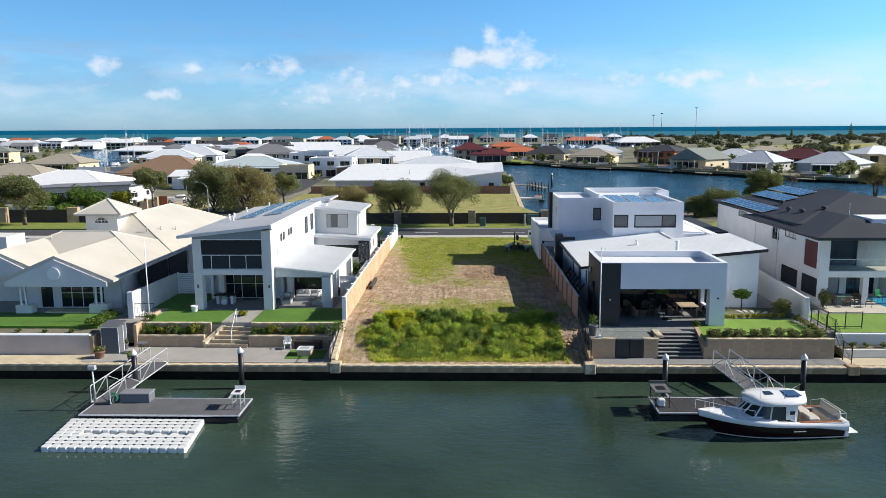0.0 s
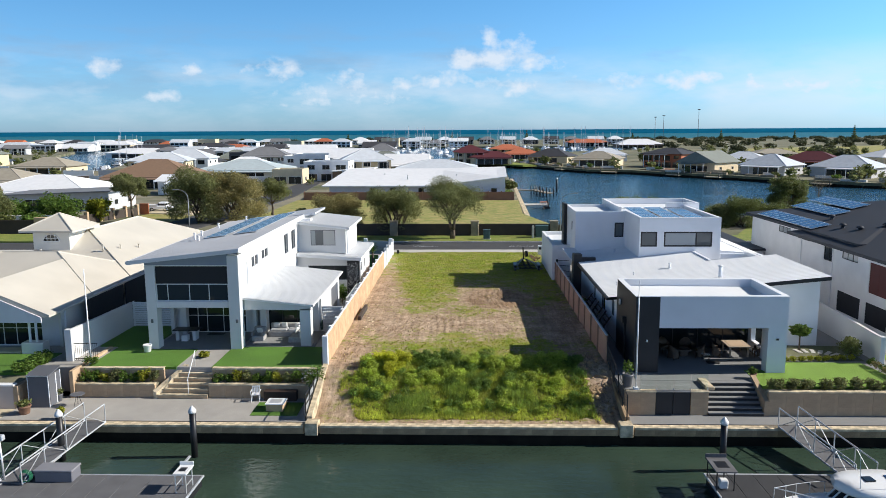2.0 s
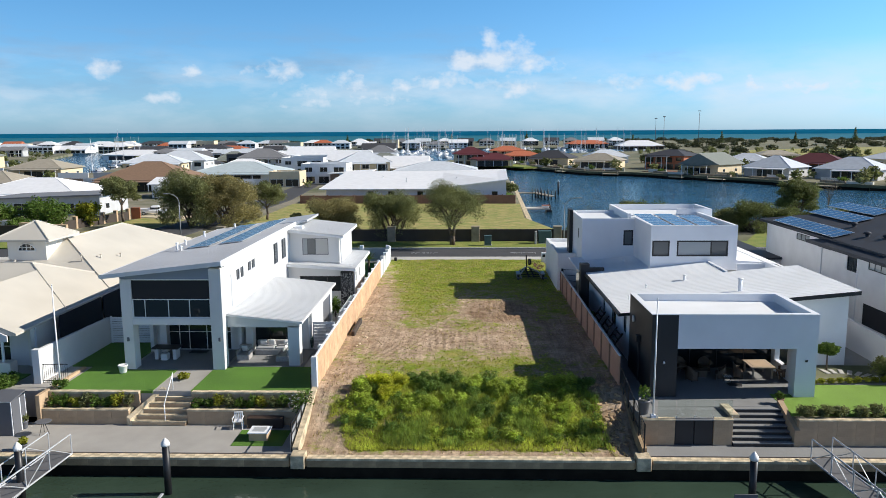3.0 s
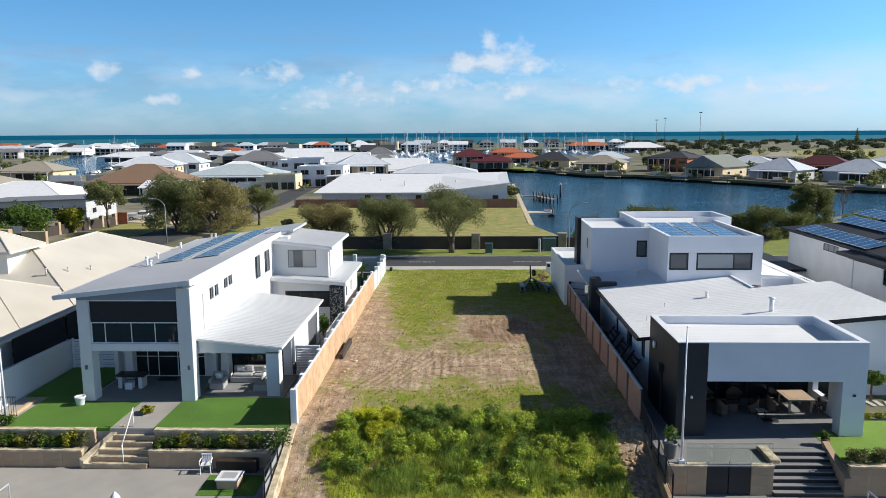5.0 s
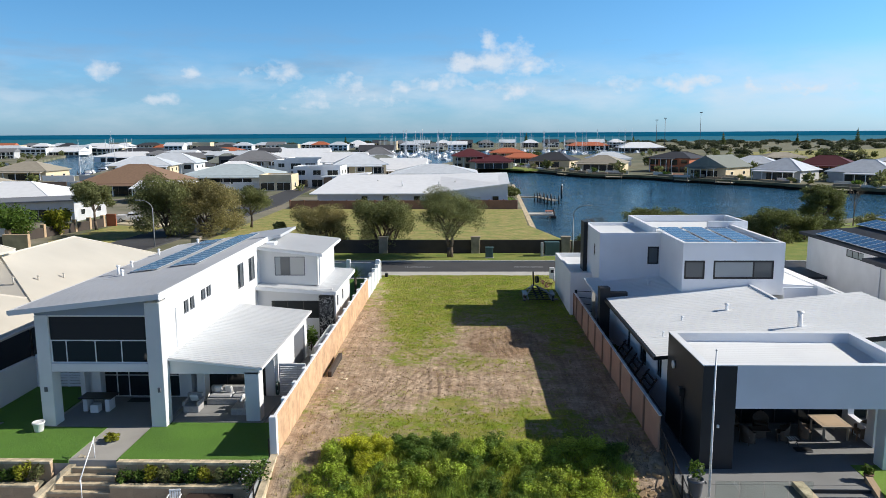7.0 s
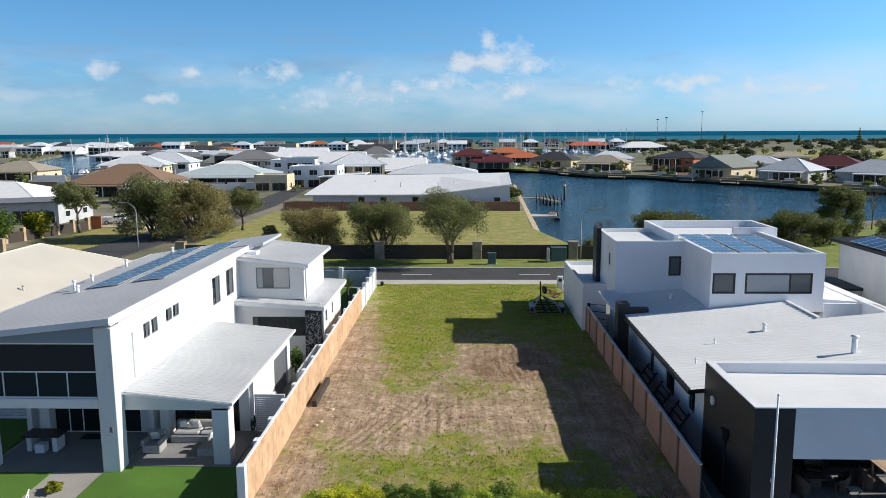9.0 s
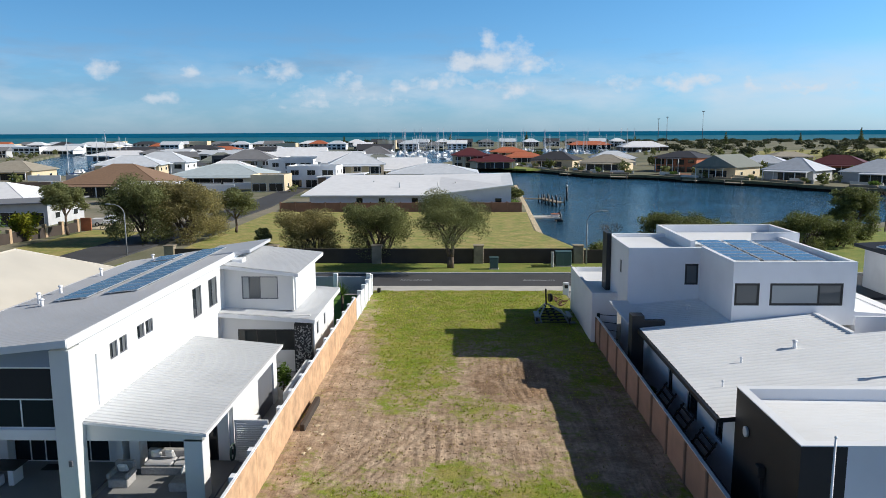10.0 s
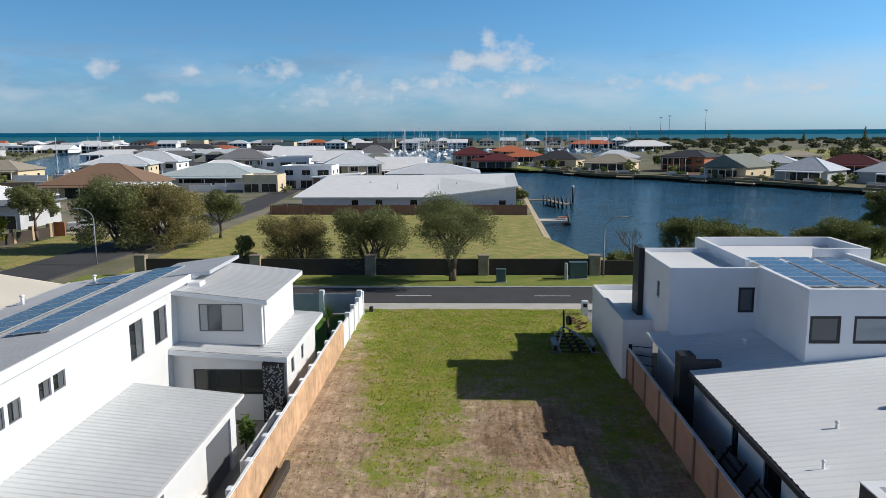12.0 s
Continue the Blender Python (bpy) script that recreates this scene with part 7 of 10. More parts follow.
# street corner by the side road
lf = thing("street_fence", "limestone pier fence with dark infill at the corner", "fence", (-62, 138, 2))
for i in range(7):
    x, y = -66.5 + 0.75 * i, 127.0 + 3.2 * i
    part("pier", one(bevel_box, x - 0.3, x + 0.3, y - 0.3, y + 0.3, 1.9, 4.0, 0.03), M_LIME, lf)
    if i < 6:
        part("infill", one(slab, [(x + 0.1, y + 0.3), (x + 0.25, y + 0.3), (x + 0.95, y + 2.9), (x + 0.8, y + 2.9)], 1.9, 3.5), M_DARKINFILL, lf)
solo("boundary_wall", one(bevel_box, -80, -66.8, 126.6, 127.0, 1.9, 4.2, 0.03), M_CREAM, "cream rendered wall at the street corner", "wall")
solo("driveway_gate", one(bevel_box, -61.9, -60.2, 147.2, 147.4, 1.9, 4.1, 0.03), WALLS["brick"], "orange-brown solid gate beside the driveway", "gate")
solo("driveway", one(slab, [(-62, 150), (-49.8, 146), (-49.6, 156), (-62, 158)], 1.7, 2.05), M_SANDPATH, "pale paved driveway", "driveway", kind="structure")
solo("verge", one(slab, [(-61.5, 128), (-50.5, 118), (-50.0, 145), (-60.5, 148)], 1.7, 2.06), M_DRYLAWN, "dry grass verge beside the side street", "verge", kind="structure")
ut = thing("utility_truck", "white utility truck parked on the driveway", "car")
part("body", one(bevel_box, -2.4, 2.4, -0.9, 0.9, 0.4, 1.0, 0.1), M_PLASTW, ut)
part("cab", one(bevel_box, -0.3, 1.4, -0.82, 0.82, 1.0, 1.75, 0.2), M_PLASTW, ut)
part("window_band", one(bevel_box, -0.32, 1.42, -0.83, 0.83, 1.15, 1.55, 0.1), M_GLASS, ut)
part("tray", one(bevel_box, -2.4, -0.4, -0.92, 0.92, 0.95, 1.3, 0.05), M_GREYWALL, ut)
for x in (-1.5, 1.5):
    for y in (-0.85, 0.85):
        w_ = part("wheel", one(tube, (x, y - 0.1, 0.36), (x, y + 0.1, 0.36), 0.36, seg=14), M_DARKTRIM, ut)
        part("rim", one(tube, (x, y - 0.11, 0.36), (x, y + 0.11, 0.36), 0.2, seg=12), M_ALU, w_)
ut.matrix_basis = pose(-60.5, 153.5, 2.05, 0, 0, 8)
# ---- sea wall detail ----
def course(parent, x0, x1, y0, y1, z0, z1, size, material=None, nm="block"):
    blocks(parent, nm, material or M_LIME, x0, x1, y0, y1, z0, z1, size)


for xa, xb in ((-36, -9.45), (-8.55, 8.0), (8.9, 25.6), (26.6, 36)):
    course(sea, xa, xb, SEA_Y, SEA_Y + 0.12, 0.55, 0.92, 1.15, M_SEAWALL)
    course(sea, xa, xb, SEA_Y - 0.06, SEA_Y + 0.40, 0.92, CAP_Z + 0.05, 1.0, M_CAP, "capping_block")
for x in (-9.0, 8.45, 26.1):
    part("pier", one(bevel_box, x - 0.36, x + 0.36, SEA_Y - 0.14, SEA_Y + 0.6, 0.5, 1.22 if abs(x) < 20 else 1.12, 0.03), M_SEAWALL if abs(x) > 20 else M_CAP, sea, "limestone pier")

# ---- terraces of the white house ----
ter = thing("retaining_wall", "stepped limestone retaining walls with planting bed", "wall", (-17, 53.4, 1.0), kind="structure")
for xa, xb in ((-24.6, -19.6), (-16.25, -10.0)):
    course(ter, xa, xb, 53.05, 53.3, 1.0, 1.42, 1.0)
    course(ter, xa, xb, 53.05, 53.3, 1.42, 1.82, 1.0)
    course(ter, xa, xb, 53.0, 53.34, 1.82, 1.92, 1.0, M_CAP, "capping_block")
    course(ter, xa, xb + 0.3, 53.85, 54.1, 1.6, 2.55, 1.0)
    course(ter, xa, xb + 0.3, 53.8, 54.14, 2.55, 2.68, 1.0, M_CAP, "capping_block")
    part("soil", one(box, xa, xb, 53.28, 53.9, 1.0, 1.78), M_EARTH, ter, "dark garden soil")
part("end_wall", one(bevel_box, -24.85, -24.6, 52.9, 58.2, 1.0, 2.75, 0.02), M_LIME, ter)
st = thing("garden_steps", "six limestone garden steps up to the lawn", "steps", (-18, 53.5, 1.0), kind="structure")
for i in range(6):
    y, z = 52.85 + 0.27 * i, 1.02 + 0.262 * (i + 1)
    part("riser", one(slab, [(-19.4 + 0.24 * i, y + 0.03), (-16.3, y + 0.03), (-16.3, y + 0.5), (-19.4 + 0.24 * i + 0.4, y + 0.5)], 0.9, z - 0.07), M_LIME, st)
    part("tread", one(slab, [(-19.45 + 0.24 * i, y), (-16.28, y), (-16.28, y + 0.42), (-19.45 + 0.24 * i + 0.3, y + 0.42)], z - 0.07, z), M_CAP, st, "pale limestone tread")
part("cheek_wall", one(slab, [(-19.7, 52.95), (-19.45, 52.85), (-17.95, 54.4), (-18.2, 54.5)], 1.0, [1.5, 1.4, 2.72, 2.75]), M_CAP, st)
hr = thing("handrail", "slim white metal handrail on the garden steps", "handrail", (-17.4, 53.5, 1.0))
for y, z in ((53.0, 1.28), (54.35, 2.62)):
    part("post", one(tube, (-17.5, y, z), (-17.5, y, z + 0.95), 0.025, seg=8), M_TRIMW, hr)
part("rail", one(tube, (-17.5, 52.9, 2.16), (-17.5, 54.45, 3.62), 0.028, seg=8), M_TRIMW, hr)
solo("garden_path", one(slab, [(-18.6, 54.12), (-16.35, 54.12), (-16.35, 58.0), (-18.6, 58.0)], 2.5, 2.63), M_CONC, "plain concrete path from steps to patio", "path", kind="structure")


def flagpole(x, y, z, h):
    t = thing("flagpole", "tall slim white flagpole with no flag", "flagpole", (x, y, z), "flagpoles")
    part("base", one(bevel_box, x - 0.14, x + 0.14, y - 0.14, y + 0.14, z - 0.05, z + 0.1, 0.02), M_TRIMW, t)
    part("pole", one(tube, (x, y, z), (x, y, z + h), 0.055, 0.03, 10), M_TRIMW, t)
    part("finial", one(lathe, (x, y, z + h), [(0.02, 0), (0.05, 0.04), (0.02, 0.09)], 8), M_TRIMW, t)


flagpole(-24.35, 54.7, 2.62, 6.1)
flagpole(9.4, 50.95, 2.5, 6.3)


def pot(x, y, z, r, h, material, label, plant=None, seed=1, ph=0.5, name="plant_pot"):
    t = thing(name, label, "plant pot", (x, y, z))
    part("pot", one(lathe, (x, y, z), [(r * 0.7, 0), (r * 0.78, h * 0.1), (r * 0.95, h * 0.8), (r * 1.08, h * 0.86), (r * 1.08, h), (r * 0.9, h), (r * 0.85, h * 0.9)], 14), material, t)
    if plant:
        leaves("plant", seed, [(x, y, z + h + ph * 0.45, r * 1.3, r * 1.3, ph * 0.6)], 160, 0.09, plant, t)
    return t


pot(-26.2, 50.3, 1.02, 0.36, 0.5, M_TERRA, "brown earthenware pot with a thin plant", M_LEAFD, 62, 0.35)
pot(-21.8, 57.3, 2.66, 0.28, 0.5, M_PLASTW, "white tapered planter pot on the turf")
pot(-25.3, 52.4, 1.02, 0.22, 0.45, M_SHED, "small dark pot beside the shed", M_LEAFD, 63, 0.4)
pot(-23.6, 49.5, 1.02, 0.2, 0.35, M_SHED, "dark pot with white flowers at the walkway", M_LEAFY, 64, 0.4)
pot(9.05, 51.6, 2.44, 0.33, 0.75, M_SHED, "tall grey pot with a leafy shrub", M_LEAFG, 65, 0.8)
pot(16.9, 53.1, 2.44, 0.2, 0.3, M_TERRA, "small terracotta pot beside the steps", M_LEAFG, 66, 0.4)
shrub(-17.6, 56.2, 2.63, 0.9, 0.42, M_LEAFY, 67, "clump of yellow-leaved plants on the path", 260, 0.1)

# planting beds
k = 70
for x in [-24.2 + 0.62 * i for i in range(8)] + [-15.8 + 0.62 * i for i in range(9)]:
    k += 1
    m = (M_LEAFG, M_LEAFY, M_LEAF, M_LEAFG)[k % 4]
    shrub(x, 53.55, 1.76, 0.85, 0.75 + 0.35 * ((k * 37) % 10) / 10, m, k, "leafy border plant in the limestone bed", 330, 0.08, "border_plant", "border plants")
shrub(-9.85, 53.3, 1.4, 1.8, 1.8, M_LEAFG, 99, "rounded bush with white blossom at the fence", 900, 0.07)
M_BLOSSOM = surf("white_blossom", (0.75, 0.74, 0.70), 0.7, isle=0.1)
bt = thing("blossoms", "white blossoms on the rounded bush", "flowers", (-9.75, 53.3, 2.2))
leaves("petals", 98, [(-9.85, 53.25, 2.3, 0.82, 0.82, 0.78)], 170, 0.05, M_BLOSSOM, bt)
shrub(-24.1, 54.35, 2.6, 1.0, 0.7, M_LEAFG, 100, "green shrub at the foot of the flagpole", 400, 0.08)

# side wall and rail at the lot boundary
sw = thing("side_wall", "black rail fence on a sloping stone kerb", "wall", (-9.6, 51, 1))
for y in (49.5, 50.7, 51.9, 53.1, 54.6):
    part("post", one(bevel_box, -9.5, -9.44, y, y + 0.06, 1.0, 2.6 + 0.3 * (y > 53) + 0.6 * (y > 54), 0.008), M_DARKTRIM, sw)
for z in (1.9, 2.5):
    part("rail", one(bevel_box, -9.49, -9.45, 49.5, 54.6, z, z + 0.05, 0.008), M_DARKTRIM, sw)
part("boundary_kerb", one(slab, [(-9.42, 49.45), (-9.12, 49.45), (-9.12, 54.8), (-9.42, 54.8)], 0.9, [1.3, 1.3, 2.75, 2.75]), M_CAP, sw, "sloping limestone kerb")
part("mesh_panel", one(slab, [(-9.56, 49.6), (-9.53, 49.6), (-9.53, 53.1), (-9.56, 53.1)], 1.02, [1.95, 1.95, 2.4, 2.4]), surf("grey_mesh_panel", (0.30, 0.31, 0.32), 0.7, var=0.1), sw, "grey mesh panel")

# things on the walkway
sh = thing("garden_shed", "slate grey steel garden shed with white trim", "shed", (-25.9, 52, 1.02))
sxa, sxb, sya, syb = -26.5, -25.25, 51.3, 52.6
part("body", one(bevel_box, sxa, sxb, sya, syb, 1.02, 2.95, 0.01), M_SHED, sh)
part("roof", one(wedge, [(sxa - 0.06, sya - 0.06, 3.0), (sxb + 0.06, sya - 0.06, 3.0), (sxb + 0.06, syb + 0.06, 3.2), (sxa - 0.06, syb + 0.06, 3.2)], 0.06), M_SHED, sh)
for x, y in ((sxa, sya), (sxb, sya), (sxb, syb)):
    part("corner_trim", one(bevel_box, x - 0.022, x + 0.022, y - 0.022, y + 0.022, 1.02, 2.98, 0.006), M_TRIMW, sh)
part("door", one(bevel_box, sxb + 0.0, sxb + 0.03, sya + 0.06, sya + 0.75, 1.08, 2.9, 0.008), M_SHED, sh)
part("door_trim", one(bevel_box, sxb + 0.0, sxb + 0.04, sya + 0.75, sya + 0.81, 1.06, 2.94, 0.008), M_TRIMW, sh)
part("roof_edge", one(bevel_box, sxa - 0.07, sxb + 0.07, sya - 0.09, sya - 0.05, 2.95, 3.0, 0.008), M_ALU, sh)


def plastic_chair():
    t = thing("garden_chair", "white moulded plastic garden chair on the walkway", "chair")
    for sx in (-1, 1):
        for sy in (-1, 1):
            part("leg", one(tube, (sx * 0.25, sy * 0.24, 0), (sx * 0.22, sy * 0.2, 0.43), 0.025, 0.03, 6), M_PLASTW, t)
        part("armrest", one(bevel_box, sx * 0.27 - 0.03, sx * 0.27 + 0.03, -0.25, 0.24, 0.62, 0.65, 0.01), M_PLASTW, t)
        part("arm_support", one(tube, (sx * 0.26, -0.22, 0.43), (sx * 0.27, -0.22, 0.63), 0.022, seg=6), M_PLASTW, t)
    part("seat", one(bevel_box, -0.24, 0.24, -0.24, 0.24, 0.42, 0.45, 0.012), M_PLASTW, t)
    b = B()
    for i in range(5):
        x = -0.2 + 0.1 * i
        bevel_box(b, x - 0.038, x + 0.038, 0.22, 0.25, 0.45, 0.84, 0.008)
    bevel_box(b, -0.25, 0.25, 0.21, 0.26, 0.8, 0.88, 0.012)
    part("backrest", b, M_PLASTW, t)
    return t


ch = plastic_chair()
ch.matrix_basis = pose(-13.2, 52.6, 1.02, 0, 0, 8)
fp = thing("fire_pit", "square cream stone fire pit box with lid", "fire pit", (-11.6, 51.2, 1.02))
part("body", one(bevel_box, -12.1, -11.1, 50.8, 51.7, 1.02, 1.45, 0.03), M_LIME, fp)
part("lid", one(bevel_box, -12.16, -11.04, 50.74, 51.76, 1.45, 1.52, 0.02), M_TRIMW, fp)
part("panel", one(bevel_box, -11.95, -11.25, 50.95, 51.55, 1.52, 1.535, 0.005), M_ALU, fp)
solo("turf_mat", one(bevel_box, -12.9, -10.15, 50.2, 52.3, 1.02, 1.04, 0.005), M_TURF, "green turf mat under the fire pit", "mat")
fb = thing("planter_box", "dark brown timber box against the wall", "planter", (-11.7, 52.7, 1.02))
part("body", one(bevel_box, -12.7, -10.7, 52.55, 53.0, 1.02, 1.62, 0.02), surf("dark_timber", (0.05, 0.03, 0.022), 0.7, var=0.2), fb)


def round_table(x, y, z, r=0.35, h=0.72):
    t = thing("cafe_table", "small round metal cafe table on the walkway", "table", (x, y, z), "cafe tables")
    part("tabletop", one(lathe, (x, y, z + h), [(r, 0), (r, 0.025), (r * 0.98, 0.03)], 20), M_SHED, t)
    for i in range(3):
        a = 2.1 * i
        part("leg", one(tube, (x + 0.28 * math.cos(a), y + 0.28 * math.sin(a), z), (x + 0.05 * math.cos(a), y + 0.05 * math.sin(a), z + h), 0.015, seg=6), M_DARKTRIM, t)


round_table(-23.7, 51.6, 1.02, 0.42)

# ---- turf-side fence and white boundary wall towards the gabled house ----
wl = thing("boundary_wall", "white rendered boundary wall between the houses", "wall", (-26, 60, 2.6))
part("panel", one(slab, [(-26.15, 55.6), (-25.95, 55.6), (-25.75, 64.0), (-25.95, 64.0)], 2.3, [4.65, 4.65, 4.5, 4.5]), M_WHITE, wl)
part("end_pier", one(bevel_box, -26.3, -25.85, 55.3, 55.7, 2.3, 4.7, 0.02), M_WHITE, wl)
gt = thing("slat_fence", "white horizontal slat fence beside the lawn", "fence", (-24, 64, 2.6))
for i in range(11):
    part("slat", one(bevel_box, -25.7, -22.0, 63.9, 63.94, 2.7 + 0.17 * i, 2.84 + 0.17 * i, 0.006), M_TRIMW, gt)
for x in (-25.7, -23.9, -22.1):
    part("post", one(bevel_box, x, x + 0.1, 63.94, 64.04, 2.6, 4.6, 0.01), M_TRIMW, gt)
bf = thing("pool_fence", "black tubular garden fence beside the flagpole", "fence", (-25, 55.6, 2.6))
for i in range(13):
    part("picket", one(tube, (-25.9 + 0.13 * i, 55.55, 2.6), (-25.9 + 0.13 * i, 55.55, 3.75), 0.012, seg=5), M_DARKTRIM, bf)
for z in (2.7, 3.72):
    part("rail", one(bevel_box, -25.95, -24.3, 55.53, 55.57, z, z + 0.04, 0.006), M_DARKTRIM, bf)

# ---- gabled house's sea front ----
gw = thing("front_wall", "long grey rendered wall with white capping", "wall", (-40, 51.2, 1.0), kind="structure")
M_TAUPE = surf("taupe_render", (0.53, 0.455, 0.41), 0.85, var=0.08, vscale=0.8, bump=0.004, bscale=30)
part("wall", one(bevel_box, -60, -27.3, 51.1, 51.4, 0.9, 2.4, 0.02), M_TAUPE, gw)
part("capping", one(bevel_box, -60, -27.2, 51.02, 51.46, 2.4, 2.5, 0.02), M_TRIMW, gw)
part("return_wall", one(bevel_box, -27.3, -27.0, 51.1, 56.0, 0.9, 2.4, 0.02), M_LIME, gw)
k = 130
for i in range(9):
    k += 1
    shrub(-45 + 2.0 * i, 51.9, 2.4, 0.6, 0.35, M_LEAFG, k, "small clipped plant behind the wall", 110, 0.07, "border_plant", "clipped plants")
solo("garden_bed", one(box, -60, -27.3, 51.4, 53.1, 1.0, 2.42), M_EARTH, "narrow garden bed behind the wall", "garden bed", kind="structure")
for i in range(3):
    k += 1
    shrub(-27.9 + 0.1 * i, 53.2 + 0.95 * i, 2.40, 1.6, 1.0, M_LEAFG, k, "leafy green hedge shrub beside the wall", 620, 0.09)

# ---- flat-roofed house's sea front ----
bw = thing("retaining_wall", "limestone retaining wall with dark doors and steps", "wall", (15, 51, 1.0), kind="structure")
for xa, xb in ((8.75, 10.5), (12.5, 13.5), (16.9, 25.7)):
    course(bw, xa, xb, 50.7, 50.95, 1.0, 1.5, 1.0)
    course(bw, xa, xb, 50.7, 50.95, 1.5, 1.98, 1.0)
    course(bw, xa, xb, 50.7, 50.95, 1.98, 2.38, 1.0)
    course(bw, xa - 0.02, xb + 0.02, 50.64, 51.0, 2.38, 2.46, 1.0, M_CAP, "capping_block")
part("store_door", one(bevel_box, 10.52, 11.48, 50.74, 50.8, 1.02, 2.36, 0.015), M_CHAR, bw, "charcoal store door")
part("store_door", one(bevel_box, 11.52, 12.48, 50.74, 50.8, 1.02, 2.36, 0.015), M_CHAR, bw, "charcoal store door")
part("lintel", one(bevel_box, 10.5, 12.5, 50.66, 50.98, 2.38, 2.46, 0.015), M_CONCB, bw)
part("boundary_wall", one(slab, [(8.5, 49.4), (8.75, 49.4), (8.75, 55.6), (8.5, 55.6)], 0.9, [1.4, 1.4, 2.7, 2.7]), M_SEAWALL, bw)
part("terrace", one(box, 8.75, 13.5, 50.95, 52.7, 1.0, 2.41), M_CONCB, bw, "dark grey terrace paving")
part("bed", one(box, 16.9, 25.7, 50.95, 51.7, 1.0, 2.3), M_EARTH, bw)
part("cheek_wall", one(slab, [(16.65, 50.6), (16.95, 50.6), (16.95, 52.9), (16.65, 52.9)], 1.0, [1.9, 1.9, 2.7, 2.7]), M_LIME, bw)
part("cheek_cap", one(bevel_box, 13.4, 13.9, 50.95, 52.6, 2.42, 2.62, 0.03), M_CAP, bw)
bst = thing("terrace_steps", "seven charcoal steps up to the terrace", "steps", (15, 51.5, 1.0), kind="structure")
for i in range(7):
    y, z = 50.55 + 0.29 * i, 1.02 + 0.2 * (i + 1)
    part("riser", one(box, 13.52, 16.63, y + 0.02, y + 0.36, 0.95, z - 0.05), M_CHAR, bst)
    part("tread", one(bevel_box, 13.5, 16.65, y, y + 0.34, z - 0.05, z, 0.01), M_CONCB, bst, "grey stone tread")
gl = thing("glass_balustrade", "frameless glass balustrade on the terrace edge", "balustrade", (11.5, 50.85, 2.46))
for i in range(4):
    part("pane", one(box, 9.6 + i * 0.98, 10.53 + i * 0.98, 50.83, 50.845, 2.5, 3.45), M_CLEAR, gl)
for i in range(5):
    part("spigot", one(tube, (9.6 + i * 0.97, 50.84, 2.44), (9.6 + i * 0.97, 50.84, 2.58), 0.025, seg=6), M_ALU, gl)
for xq, nm in ((8.58, "fence"), (26.2, "fence")):
    t = thing("rail_fence", "black tubular rail fence on the boundary wall", "fence", (xq, 52, 1.5))
    ys = [49.3, 50.5, 51.8, 53.1, 54.4, 55.5]
    zb = [1.5 + 1.25 * (y - 49.1) / 6.5 if xq < 20 else 1.2 + (1.2 if y > 51 else 0) for y in ys]
    for y, z in zip(ys, zb):
        part("post", one(bevel_box, xq - 0.03, xq + 0.03, y - 0.03, y + 0.03, z - 0.3, z + 1.2, 0.006), M_DARKTRIM, t)
    for (y0, z0), (y1, z1) in zip(zip(ys, zb), list(zip(ys, zb))[1:]):
        for dz in (0.15, 1.15):
            part("rail", one(tube, (xq, y0, z0 + dz), (xq, y1, z1 + dz), 0.02, seg=5), M_DARKTRIM, t)
        for i in range(1, 8):
            f = i / 8
            part("picket", one(tube, (xq, y0 + (y1 - y0) * f, z0 + (z1 - z0) * f + 0.15), (xq, y0 + (y1 - y0) * f, z0 + (z1 - z0) * f + 1.15), 0.008, seg=4), M_DARKTRIM, t)
k = 160
for i in range(9):
    k += 1
    shrub(17.5 + 0.93 * i, 51.3, 2.28, 1.05, 0.85, M_LEAF, k, "clipped round hedge plant above the limestone wall", 900, 0.06, "hedge_plant", "hedge plants")
for i in range(9):
    k += 1
    shrub(20.2 + 0.55 * i, 56.4 + 0.05 * i, 2.4, 0.6, 0.45, M_LEAFY, k, "low golden-green hedge beside the turf", 240, 0.07, "hedge_plant", "golden hedge")
for i in range(7):
    k += 1
    shrub(25.3 - 0.02 * i, 52.0 + 0.6 * i, 2.42, 0.7, 0.55, (M_LEAFG, M_LEAFB)[i % 2], k, "mixed border plant along the boundary", 220, 0.07, "border_plant", "boundary plants")
shrub(24.9, 57.4, 2.4, 1.9, 1.6, M_LEAFD, 180, "dark bushy shrub against the white wall", 1400, 0.09)
top_ = thing("topiary", "clipped green topiary ball on a bare stem", "shrub", (22.3, 59.2, 2.4))
part("stem", one(tube, (22.3, 59.2, 2.4), (22.3, 59.2, 3.4), 0.06, 0.05, 8), M_BARK, top_)
leaves("foliage", 181, [(22.3, 59.2, 3.75, 0.72, 0.6, 0.42), (22.3, 59.2, 3.75, 0.5, 0.45, 0.3)], 5200, 0.09, M_LEAFG, top_)
stn = thing("stepping_stones", "curved row of pale stepping stones", "path", (24, 57.5, 2.4))
for i in range(8):
    a = 0.2 + 0.22 * i
    c = Vector((22.4 + 2.2 * math.cos(a), 56.9 + 1.9 * math.sin(a), 2.39))
    b = B()
    bevel_box(b, -0.42, 0.42, -0.14, 0.14, 0, 0.05, 0.02)
    bmesh.ops.transform(b, matrix=Matrix.Translation(c) @ Matrix.Rotation(a, 4, "Z"), verts=b.verts[:])
    part("stone", b, M_KERB, stn)
solo("garden_bed", one(slab, [(19.6, 56.7), (25.4, 56.7), (25.4, 60.1), (19.6, 60.1)], 2.3, 2.39), M_EARTH, "dark mulched garden bed beside the house", "garden bed", kind="structure")
bd = thing("boundary_wall", "white rendered wall between the two houses, with stepped top", "wall", (26, 64, 2.4))
